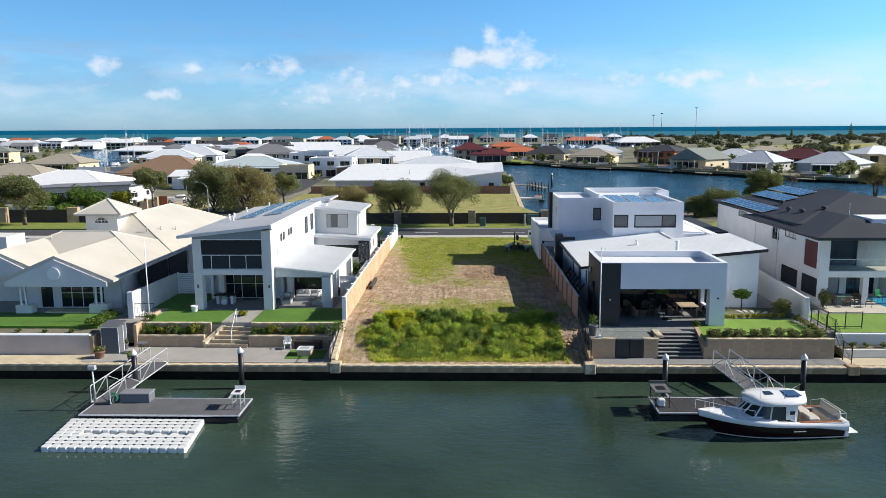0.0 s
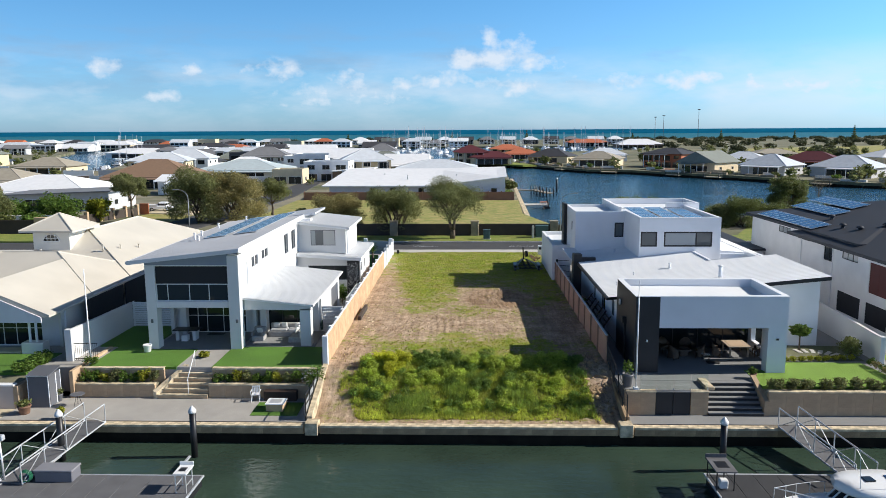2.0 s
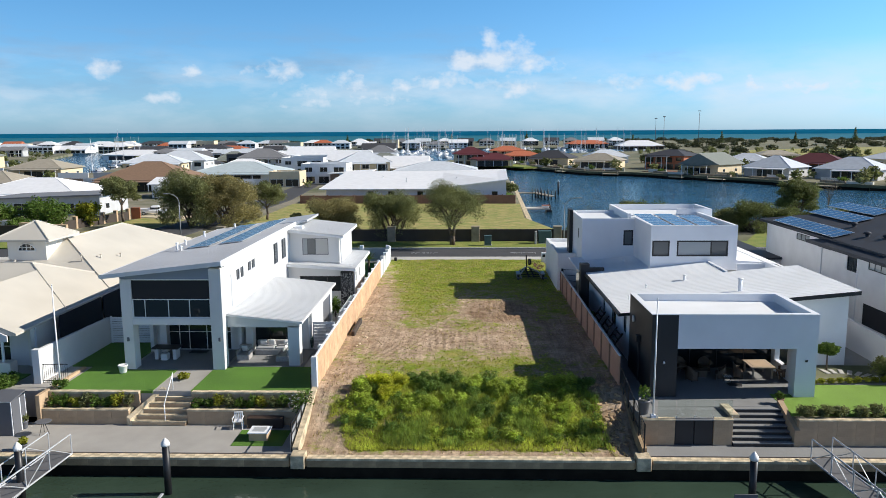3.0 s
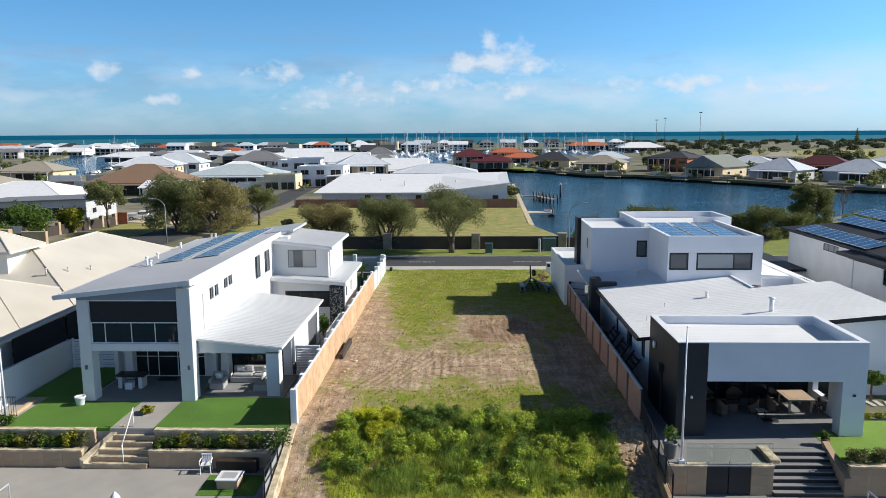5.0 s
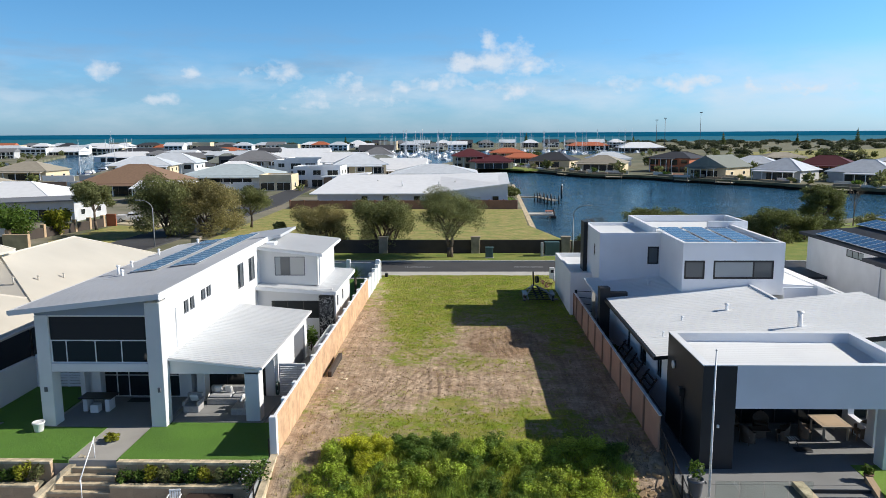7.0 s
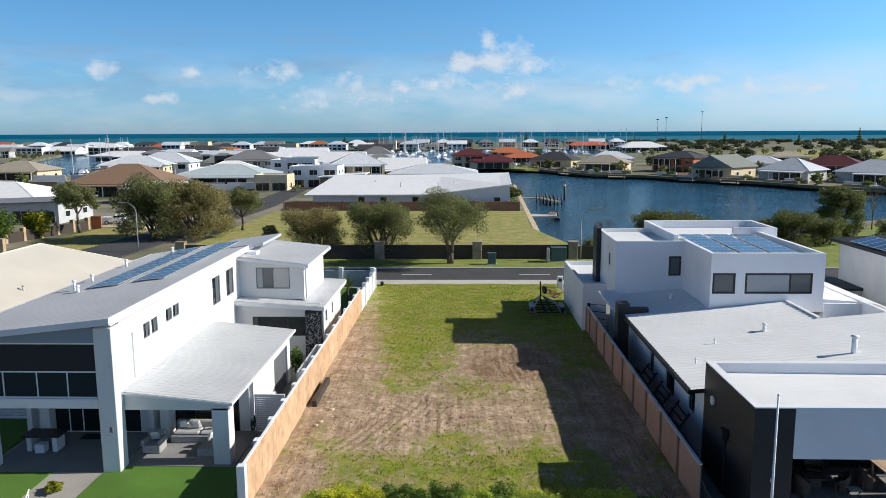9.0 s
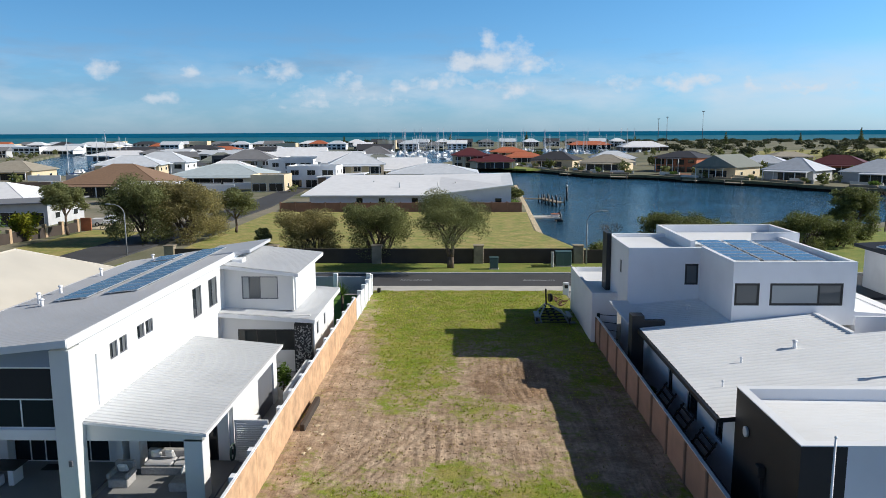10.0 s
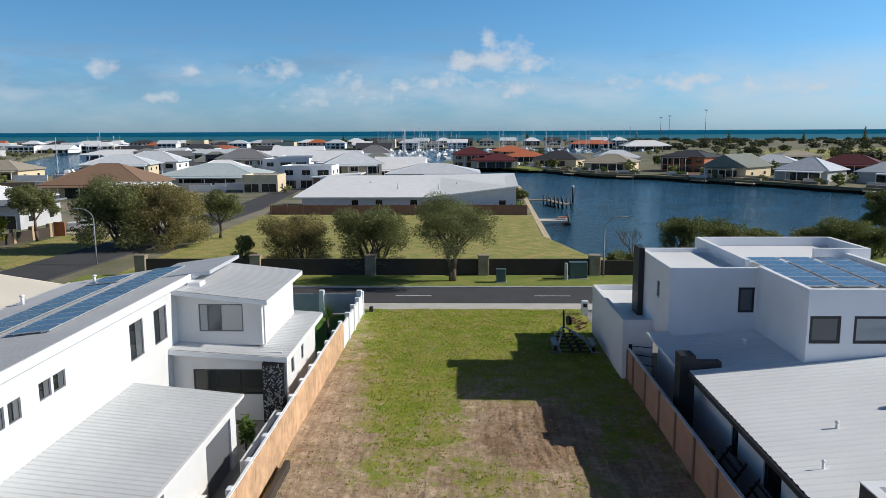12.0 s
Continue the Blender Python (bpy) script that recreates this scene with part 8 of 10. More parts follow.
part("panel", one(slab, [(26.05, 56.5), (26.25, 56.5), (26.25, 68), (26.05, 68)], 2.2, [4.1, 4.1, 4.6, 4.6]), M_WHITE, bd)
part("end_pier", one(bevel_box, 25.98, 26.32, 56.1, 56.5, 2.2, 4.15, 0.02), M_WHITE, bd)
dw = thing("front_wall", "low white terraced walls before the turf", "wall", (40, 51.5, 1.0), kind="structure")
part("wall", one(bevel_box, 26.5, 60, 51.0, 51.2, 1.0, 1.6, 0.02), M_CREAM, dw)
part("wall", one(bevel_box, 26.5, 60, 52.3, 52.5, 1.0, 2.3, 0.02), M_CREAM, dw)
part("capping", one(bevel_box, 26.5, 60, 52.24, 52.56, 2.3, 2.4, 0.02), M_TRIMW, dw)
part("bed", one(box, 26.5, 60, 51.2, 52.3, 1.0, 1.55), M_EARTH, dw)
for i in range(5):
    k += 1
    shrub(27.4 + 1.1 * i, 51.75, 1.55, 0.6, 0.4, M_LEAF, k, "grey-green succulent in the terrace bed", 120, 0.08, "border_plant", "terrace plants")

# ---- overgrown bank of the empty lot ----
bank = thing("weeds", "tall green weeds, flowering bushes and grass on the bank", "plants", (0, 53, 1.5), kind="stuff")
r = random.Random(3)


def tufts(n, area, h0, h1, seed, blades=5, spread=0.07, lean=0.6, keep=None, wide=0.009):
    """Tufts of pointed grass blades that lean outwards from one foot."""
    rr = random.Random(seed)
    v, f = [], []
    tries = 0
    while len(f) < n * blades and tries < n * 12:
        tries += 1
        x, y = rr.uniform(area[0], area[1]), rr.uniform(area[2], area[3])
        if keep and not keep(x, y):
            continue
        z, h = lot_level(x, y) - 0.02, rr.uniform(h0, h1)
        for _ in range(blades):
            a, hb = rr.uniform(0, 6.28), h * rr.uniform(0.6, 1.1)
            w = wide * rr.uniform(0.8, 1.8)
            dx, dy, l = math.cos(a), math.sin(a), lean * hb * rr.random()
            px, py, i = x + dx * spread * rr.random(), y + dy * spread * rr.random(), len(v)
            v += [(px - dy * w, py + dx * w, z), (px + dy * w, py - dx * w, z), (px + dx * l, py + dy * l, z + hb)]
            f.append((i, i + 1, i + 2))
    return v, f


def blades_part(name, data, material, parent):
    me = bpy.data.meshes.new(name)
    me.from_pydata(data[0], [], data[1])
    me.materials.append(material)
    return part(name, me, material, parent, kind="stuff")


M_BLADE = leaf_mat("weed_grass", (0.52, 0.56, 0.10), 0.7, vscale=0.8)
M_BLADED = leaf_mat("dark_reed_grass", (0.30, 0.40, 0.08), 0.7, vscale=0.8)
M_BLADES = leaf_mat("short_lot_grass", (0.36, 0.40, 0.06), 0.8, vscale=0.8)
M_BLADEY = leaf_mat("straw_grass", (0.40, 0.33, 0.13), 0.8, vscale=0.8, isle=0.4)
M_WEED = leaf_mat("weed_leaves", (0.41, 0.50, 0.075), 0.55, var=0.35, vscale=1.2)
M_WEEDD = leaf_mat("dark_weed_leaves", (0.17, 0.26, 0.05), 0.55, var=0.35, vscale=1.2)
# bushes along the top of the bank: middle, half width, height, kind
BUSHES = ((-6.5, 54.9, 0.75, 0.75, "g"), (-5.6, 55.3, 0.9, 0.9, "y"), (-4.5, 55.2, 0.85, 0.85, "y"), (-4.9, 54.1, 0.95, 0.8, "y"), (-6.2, 53.7, 0.8, 0.65, "g"), (-3.3, 55.6, 0.7, 0.7, "d"), (-2.5, 54.7, 1.0, 0.8, "d"), (-1.3, 55.5, 0.95, 0.95, "d"), (-0.2, 54.9, 0.9, 0.85, "g"), (0.8, 55.6, 0.9, 0.8, "d"),
          (1.5, 54.5, 1.0, 0.8, "g"), (2.6, 55.2, 0.85, 0.6, "g"), (3.4, 54.2, 1.0, 0.65, "g"), (4.5, 55.0, 0.8, 0.85, "g"), (5.5, 55.2, 0.9, 1.0, "g"), (6.4, 55.0, 0.7, 0.8, "d"), (5.4, 53.9, 0.8, 0.6, "g"), (-3.6, 53.3, 0.9, 0.55, "g"), (-1.2, 53.6, 0.9, 0.6, "g"), (0.6, 53.2, 0.8, 0.45, "d"), (2.6, 53.0, 0.9, 0.45, "g"), (-5.6, 52.6, 0.9, 0.45, "g"), (4.6, 52.7, 0.9, 0.4, "g"))
clump = {"g": [], "d": [], "y": []}
for x, y, w, h, key in BUSHES:
    clump[key].append((x, y, lot_level(x, y) + h * 0.3, w * 0.75, w * 0.6, h * 0.6))
    for _ in range(9):
        a, q = r.uniform(0, 6.28), r.uniform(0.18, 0.36)
        px, py = x + math.cos(a) * w * 0.6, y + math.sin(a) * w * 0.5
        clump[key].append((px, py, lot_level(px, py) + h * r.uniform(0.25, 0.75), q, q, q * r.uniform(0.7, 1.1)))
for _ in range(190):
    x, y = r.uniform(-7.7, 7.0), 55.8 - 5.0 * r.random()
    if lot_cover(x, y) > 0.1:
        q = r.uniform(0.16, 0.42)
        clump["d" if r.random() < 0.42 else "g"].append((x, y, lot_level(x, y) + q * 0.5, q * 1.2, q * 1.2, q))
leaves("leafy_weeds", 301, clump["g"], 62000, 0.05, M_WEED, bank)
leaves("leafy_weeds", 302, clump["d"], 42000, 0.05, M_WEEDD, bank)
leaves("flowering_weeds", 303, clump["y"], 14000, 0.046, leaf_mat("yellow_flowering_weeds", (0.55, 0.56, 0.05), 0.6, isle=0.4), bank, "yellow-green flowering weeds")


def bank_grass(x, y):
    return lot_cover(x, y) + 0.5 * noise.noise(Vector((x * 0.6, y * 0.6, 5))) > 0.0


def reedy(x, y):
    return noise.noise(Vector((x * 0.5, y * 0.5, 15))) > 0.12 and bank_grass(x, y)


blades_part("grass", tufts(15000, (-8.8, 7.9, 49.8, 56.6), 0.10, 0.32, 304, 6, keep=bank_grass), M_BLADE, bank)
blades_part("reeds", tufts(3000, (-7.4, 7.0, 50.4, 56.4), 0.25, 0.6, 308, 7, 0.1, 0.7, reedy), M_BLADED, bank)
blades_part("dry_grass", tufts(900, (-8.7, 8.2, 49.4, 57.4), 0.08, 0.3, 305, 4), M_BLADEY, bank)
lotgrass = thing("grass", "short patchy grass on the empty lot", "grass", (0, 80, 2.6), kind="stuff")


def grassy(x, y):
    return lot_cover(x, y) + 0.9 * noise.noise(Vector((x * 1.1, y * 1.1, 2))) + 0.5 * noise.noise(Vector((x * 3, y * 3, 2))) > 0.25


blades_part("blades", tufts(12000, (-8.9, 8.2, 56.0, 99.0), 0.05, 0.14, 306, 4, 0.06, keep=grassy, wide=0.02), M_BLADES, lotgrass)
blades_part("dry_blades", tufts(2600, (-8.9, 8.2, 56.0, 99.0), 0.04, 0.12, 307, 4, 0.06, wide=0.02), M_BLADEY, lotgrass)


def clods(n, area, seed, keep):
    """Loose lumps of earth, each a small four-sided stone shape."""
    rr = random.Random(seed)
    v, f = [], []
    while len(f) < n * 4:
        x, y = rr.uniform(area[0], area[1]), rr.uniform(area[2], area[3])
        if not keep(x, y):
            continue
        z, s, a = lot_level(x, y), rr.uniform(0.02, 0.06) * (1.9 if rr.random() < 0.08 else 1), rr.uniform(0, 6.28)
        i = len(v)
        for k in range(4):
            q = s * rr.uniform(0.7, 1.3)
            v.append((x + q * math.cos(a + 1.57 * k), y + q * math.sin(a + 1.57 * k), z - 0.03))
        v.append((x + rr.uniform(-0.3, 0.3) * s, y + rr.uniform(-0.3, 0.3) * s, z + s * rr.uniform(0.5, 1.0)))
        f += [(i + k, i + (k + 1) % 4, i + 4) for k in range(4)]
    return v, f


def bare(x, y):
    return lot_cover(x, y) + 0.5 * noise.noise(Vector((x * 0.7, y * 0.7, 21))) < -0.1


soil_bits = thing("earth_clods", "loose clods of tilled brown earth on the lot", "earth", (0, 65, 2.6), kind="stuff")
M_CLOD = surf("loose_brown_earth", (0.38, 0.27, 0.175), 0.95, var=0.3, vscale=1.0, isle=0.35)
blades_part("clods", clods(3200, (-8.7, 8.1, 50.5, 82.0), 311, bare), M_CLOD, soil_bits)
rubble = thing("rubble_heap", "broken stone, earth and dry sticks beside the boundary wall", "rubble", (7.4, 54, 2.2), kind="stuff")
b = B()
for _ in range(70):
    x, y, q = r.uniform(6.7, 8.2), r.uniform(50.6, 56.0), r.uniform(0.05, 0.2)
    bb = B()
    bevel_box(bb, -q, q, -q * 0.7, q * 0.7, -q * 0.4, q * 0.4, q * 0.25)
    join(b, bb, pose(x, y, lot_level(x, y) + q * 0.15, r.uniform(-25, 25), r.uniform(-25, 25), r.uniform(0, 180)))
part("stones", b, M_SEAWALL, rubble, kind="stuff")
b = B()
for _ in range(46):
    x, y = r.uniform(6.6, 8.2), r.uniform(51.2, 56.2)
    z = lot_level(x, y)
    tube(b, (x, y, z), (x + r.uniform(-0.5, 0.3), y + r.uniform(-0.4, 0.4), z + r.uniform(0.1, 0.55)), 0.016, 0.006, 4)
part("sticks", b, M_BARK, rubble, kind="stuff")
# ---- jetties, floats, boat ----
def pile(x, y, top):
    t = thing("mooring_pile", "black sleeved mooring pile with a white cone cap", "pile", (x, y, 0), "mooring piles")
    part("pile_shaft", one(tube, (x, y, -0.4), (x, y, top - 0.3), 0.17, seg=14), M_PILE, t)
    part("cap", one(lathe, (x, y, top - 0.32), [(0.2, 0), (0.21, 0.12), (0.17, 0.2), (0.04, 0.38), (0.01, 0.4)], 14), M_PLASTW, t)


for x, y in ((-21.85, 46.3), (-14.95, 46.9), (12.7, 45.8), (21.45, 45.9)):
    pile(x, y, 2.8)


def deck(x0, x1, y0, y1, material, label):
    t = thing("floating_jetty", label, "jetty", ((x0 + x1) / 2, (y0 + y1) / 2, 0))
    part("pontoon", one(bevel_box, x0 + 0.1, x1 - 0.1, y0 + 0.12, y1 - 0.1, -0.3, 0.3, 0.05), M_DARKTRIM, t)
    n = int((x1 - x0) / 1.1)
    s = (x1 - x0 - 0.2) / n
    for i in range(n):
        part("deck_board", one(bevel_box, x0 + 0.1 + i * s + 0.006, x0 + 0.1 + (i + 1) * s - 0.006, y0 + 0.1, y1 - 0.1, 0.42, 0.5, 0.006), material, t)
    part("edge_beam", one(bevel_box, x0, x1, y0, y0 + 0.1, 0.42, 0.52, 0.02), M_ALU, t, "aluminium edge beam")
    part("edge_beam", one(bevel_box, x0, x1, y1 - 0.1, y1, 0.42, 0.52, 0.02), M_ALU, t, "aluminium edge beam")
    part("edge_beam", one(bevel_box, x0, x0 + 0.1, y0 + 0.1, y1 - 0.1, 0.42, 0.52, 0.02), M_ALU, t, "aluminium edge beam")
    part("edge_beam", one(bevel_box, x1 - 0.1, x1, y0 + 0.1, y1 - 0.1, 0.42, 0.52, 0.02), M_ALU, t, "aluminium edge beam")
    return t


dl = deck(-22.9, -13.3, 40.9, 43.75, M_DECK, "floating jetty with grey composite decking")
dr = deck(11.3, 20.5, 41.75, 44.4, M_DECKB, "floating jetty with black composite decking")
for t, x in ((dl, -21.85), (dl, -14.95), (dr, 12.7)):
    part("pile_guide", one(bevel_box, x - 0.07, x + 0.07, 43.7 if t is dl else 44.4, 46.2 if t is dl else 45.6, 0.3, 0.4, 0.02), M_ALU, t)


def gangway(base, top, w, label):
    """An aluminium gangway with truss sides from the jetty (base) up to the sea wall (top)."""
    t = thing("gangway", label, "gangway", (base[0], base[1], base[2]))
    b0, t0 = Vector(base), Vector(top)
    d = (t0 - b0)
    side = Vector((d.y, -d.x, 0)).normalized() * (w / 2)
    bm_ = B()
    q = [b0 - side, b0 + side, t0 + side, t0 - side]
    slab(bm_, [(p.x, p.y) for p in q], [p.z - 0.06 for p in q], [p.z for p in q])
    part("walkway", bm_, M_DECK, t)
    n = 4
    for s in (-1, 1):
        lo = [b0 + side * s + d * (i / n) for i in range(n + 1)]
        hi = [p + Vector((0, 0, 1.05)) for p in lo]
        part("bottom_chord", one(tube, lo[0], lo[-1], 0.045, seg=6), M_ALU, t)
        part("handrail", one(tube, hi[0], hi[-1], 0.04, seg=6), M_ALU, t)
        for i in range(n + 1):
            part("upright", one(tube, lo[i], hi[i], 0.03, seg=6), M_ALU, t)
        for i in range(n):
            a, c = (lo[i], hi[i + 1]) if i % 2 == 0 else (hi[i], lo[i + 1])
            part("brace", one(tube, a, c, 0.022, seg=5), M_ALU, t)
    return t


gangway((-22.35, 42.6, 0.58), (-21.35, 49.0, 1.12), 1.3, "aluminium truss gangway up to the walkway")
gangway((18.5, 43.2, 0.58), (17.3, 49.0, 1.12), 1.15, "aluminium truss gangway up to the walkway")
gp = thing("gate_post", "bent white steel jetty post with a light", "post", (-22.82, 42.9, 0.5))
part("post", one(tube, (-22.82, 42.9, 0.5), (-22.95, 43.0, 2.5), 0.05, seg=8), M_ALU, gp)
part("head", one(bevel_box, -23.2, -22.7, 42.88, 43.12, 2.55, 2.85, 0.05), M_ALU, gp, "pale rounded light head")

db = thing("dock_box", "grey lidded storage box on the jetty", "box", (-20.3, 43.3, 0.5))
part("body", one(bevel_box, -21.3, -19.45, 42.85, 43.7, 0.5, 1.02, 0.03), surf("grey_box_plastic", (0.15, 0.15, 0.17), 0.6), db)
part("lid", one(bevel_box, -21.34, -19.41, 42.81, 43.74, 1.02, 1.12, 0.03), surf("dark_grey_lid", (0.22, 0.22, 0.24), 0.6), db)
hz = thing("garden_hose", "coiled green hose beside the gangway", "hose", (-21.6, 42.8, 0.5))
b = B()
for j in range(4):
    for i in range(16):
        a0, a1 = 2 * math.pi * i / 16, 2 * math.pi * (i + 1) / 16
        rr = 0.3 - 0.02 * j
        tube(b, (-21.6 + rr * math.cos(a0), 42.72 - 0.05 * j, 0.9 + rr * math.sin(a0)), (-21.6 + rr * math.cos(a1), 42.72 - 0.05 * j, 0.9 + rr * math.sin(a1)), 0.02, seg=5)
part("coil", b, surf("green_hose", (0.02, 0.16, 0.08), 0.5), hz)


def bait_table(x, y, z, fm, tm, label, w=0.55, d=0.9):
    t = thing("cleaning_table", label, "table", (x, y, z))
    for sx in (-1, 1):
        for sy in (-1, 1):
            part("leg", one(tube, (x + sx * w * 0.45, y + sy * d * 0.45, z), (x + sx * w * 0.45, y + sy * d * 0.45, z + 0.92), 0.03, seg=6), fm, t)
        part("stretcher", one(tube, (x + sx * w * 0.45, y - d * 0.45, z + 0.35), (x + sx * w * 0.45, y + d * 0.45, z + 0.35), 0.022, seg=6), fm, t)
    part("tabletop", one(bevel_box, x - w / 2 - 0.06, x + w / 2 + 0.06, y - d / 2 - 0.05, y + d / 2 + 0.05, z + 0.92, z + 1.0, 0.02), tm, t)
    part("splashback", one(bevel_box, x - w / 2 - 0.06, x + w / 2 + 0.06, y + d / 2, y + d / 2 + 0.05, z + 1.0, z + 1.18, 0.01), tm, t)
    part("sink", one(bevel_box, x - w * 0.3, x + w * 0.3, y - d * 0.25, y + d * 0.2, z + 1.0, z + 1.012, 0.004), M_DARKTRIM, t)
    return t


bait_table(-13.75, 42.3, 0.5, M_ALU, M_PLASTW, "white fish-cleaning table with tubular legs on the jetty")
bait_table(11.75, 43.3, 0.5, M_DARKTRIM, M_DECK, "black framed fish-cleaning bench on the jetty", 0.9, 1.5)
solo("cool_box", one(bevel_box, 11.55, 11.95, 42.75, 43.1, 0.5, 0.95, 0.05), M_PLASTW, "white bucket under the cleaning bench", "bucket")

# modular float: every cube a part
fd = thing("float_dock", "floating jet-ski dock of white plastic cubes", "float", (-19, 38.7, 0))
cube = B()
slab(cube, [(-0.245, -0.135), (-0.155, -0.226), (0.155, -0.226), (0.245, -0.135), (0.245, 0.135), (0.155, 0.226), (-0.155, 0.226), (-0.245, 0.135)], -0.18, 0.26)
bmesh.ops.bevel(cube, geom=[e for e in cube.edges if e.verts[0].co.z > 0.2 and e.verts[1].co.z > 0.2], offset=0.022, segments=2, affect="EDGES")
cube_me = mesh_of("float_cube", cube, M_FLOAT)
# black plugs that imitate the shade in the open holes between cubes
pin = B()
tube(pin, (0, 0, -0.05), (0, 0, 0.275), 0.1, seg=10)
dark_gap_me = mesh_of("pin", pin, M_DARKTRIM)
for j in range(9):
    for i in range(16):
        low = j == 4 and 3 <= i <= 15 and i % 2
        x, y = -22.65 + 0.495 * i - 0.05 * j, 37.1 + 0.457 * j
        if j == 4 and i > 2 and not low:
            continue
        c = part("float_cube", cube_me, M_FLOAT, fd)
        c.location = (x, y, -0.1 if low else 0.02)
        if i < 15 and j < 8 and j not in (3, 4):
            p = part("pin", dark_gap_me, M_PILE, fd)
            p.location = (x + 0.223, y + 0.228, 0.0)

# ---- motor boat ----
bo = thing("motor_boat", "white and black pilothouse motor boat moored at the jetty", "boat")
M_GEL = surf("white_gelcoat", (0.80, 0.80, 0.79), 0.25, var=0.03)
M_HULL = surf("black_maroon_hull", (0.022, 0.007, 0.009), 0.2, var=0.15, vscale=0.6)
M_TEAK = surf("varnished_teak", (0.35, 0.13, 0.045), 0.45, var=0.2, vscale=4)
M_VINYL = surf("cream_vinyl", (0.62, 0.57, 0.47), 0.6, var=0.06)
L = 8.0


def hb_(s):
    """Half beam at s: 0 at the stern, 1 at the bow."""
    return 1.32 * (1 - max(0, (s - 0.45) / 0.55) ** 2.3) * (0.93 + 0.07 * min(1, s / 0.3))


def sheer(s):
    return 0.92 + 0.12 * s + 0.48 * s ** 2.4


def band(s):
    return 0.42 + 0.50 * min(1, s / 0.25) ** 0.7 * 0.55 + 0.42 * s ** 2.2


def loft(rows, closed=False):
    b = B()
    vs = [[b.verts.new(p) for p in row] for row in rows]
    for p, q in zip(vs, vs[1:]):
        for i in range(len(p) - 1):
            f = b.faces.new((p[i], p[i + 1], q[i + 1], q[i]))
            f.smooth = True
    bmesh.ops.recalc_face_normals(b, faces=b.faces[:])
    return b


NS = 22
for side_ in (1, -1):
    rows_lo, rows_hi, rows_st = [], [], []
    for i in range(NS + 1):
        s = i / NS
        x = L * s
        hbm = max(0.02, hb_(s))
        zb, zs = band(s), sheer(s)
        flare = 0.86 + 0.1 * (1 - s)
        rows_lo.append([(x - 1.5 * s ** 4, side_ * 0.02, -0.35), (x - 1.25 * s ** 4, side_ * hbm * 0.55, -0.12), (x - 0.95 * s ** 4, side_ * hbm * (flare - 0.25 * s * s), 0.14), (x, side_ * hbm * 0.985, zb)])
        rows_hi.append([(x, side_ * hbm * 0.985, zb), (x + 0.02, side_ * (hbm + 0.03), zb + 0.04), (x + 0.06 * s, side_ * (hbm + 0.02), zs - 0.04), (x + 0.06 * s, side_ * hbm * 0.97, zs), (x + 0.06 * s, side_ * hbm * 0.86, zs - 0.01)])
        rows_st.append([(x - 0.94 * s ** 4, side_ * (hbm * (flare - 0.25 * s * s) + 0.012), 0.10), (x - 0.88 * s ** 4, side_ * (hbm * (flare - 0.23 * s * s + 0.012) + 0.014), 0.16)])
    part("hull", loft(rows_lo), M_HULL, bo, "dark hull side")
    part("topside", loft(rows_hi), M_GEL, bo, "white topside")
    part("waterline_stripe", loft(rows_st), M_GEL, bo)
part("foredeck", loft([[(L * s, -max(0.01, hb_(s)) * 0.9, sheer(s) - 0.01), (L * s, 0, sheer(s) + 0.34 * min(1, (1 - s) * 3)), (L * s, max(0.01, hb_(s)) * 0.9, sheer(s) - 0.01)] for s in (0.5, 0.6, 0.7, 0.8, 0.9, 0.97, 1.0)]), M_GEL, bo)
part("side_deck", one(box, 0.3, 4.2, -1.25, -1.0, 0.9, 0.98), M_GEL, bo)
part("side_deck", one(box, 0.3, 4.2, 1.0, 1.25, 0.9, 0.98), M_GEL, bo)
part("cockpit_floor", one(box, 0.1, 3.4, -1.05, 1.05, 0.45, 0.52), M_TEAK, bo)
part("transom", one(bevel_box, -0.02, 0.25, -1.22, 1.22, 0.1, 1.0, 0.05), M_GEL, bo)
part("swim_platform", one(bevel_box, -0.65, 0.02, -1.1, 1.1, 0.22, 0.34, 0.06), M_GEL, bo)
for y in (-1.13, 1.13):
    part("coaming", one(bevel_box, 0.4, 2.7, y - 0.09, y + 0.09, 0.98, 1.03, 0.01), M_TEAK, bo, "varnished coaming")
part("bench_seat", one(bevel_box, 0.35, 0.95, -0.95, 0.95, 0.5, 1.05, 0.08), M_VINYL, bo)
part("bench_back", one(bevel_box, 0.3, 0.5, -0.95, 0.95, 1.0, 1.5, 0.07), M_VINYL, bo)
part("helm_seat", one(bevel_box, 1.5, 2.2, 0.1, 0.95, 0.5, 1.2, 0.1), M_VINYL, bo)
part("helm_seat", one(bevel_box, 1.5, 2.2, -0.95, -0.1, 0.5, 1.2, 0.1), M_VINYL, bo)
cab = [[(3.0, 1.0, 0.95), (3.0, 0.92, 2.0)], [(4.4, 0.98, 1.0), (4.25, 0.88, 2.02)], [(5.3, 0.85, 1.12), (4.7, 0.72, 2.02)], [(5.75, 0.4, 1.26), (5.0, 0.36, 2.03)], [(5.8, 0.0, 1.3), (5.05, 0.0, 2.03)]]
full = cab + [[(p[0], -p[1], p[2]) for p in row] for row in cab[-2::-1]]
part("cabin_glass", loft(full), M_GLASS, bo, "dark wraparound windows")
b = B()
for row in full:
    tube(b, row[0], row[1], 0.045, seg=6)
for p, q in zip(full, full[1:]):
    tube(b, p[0], q[0], 0.05, seg=6)
part("window_frame", b, M_GEL, bo)
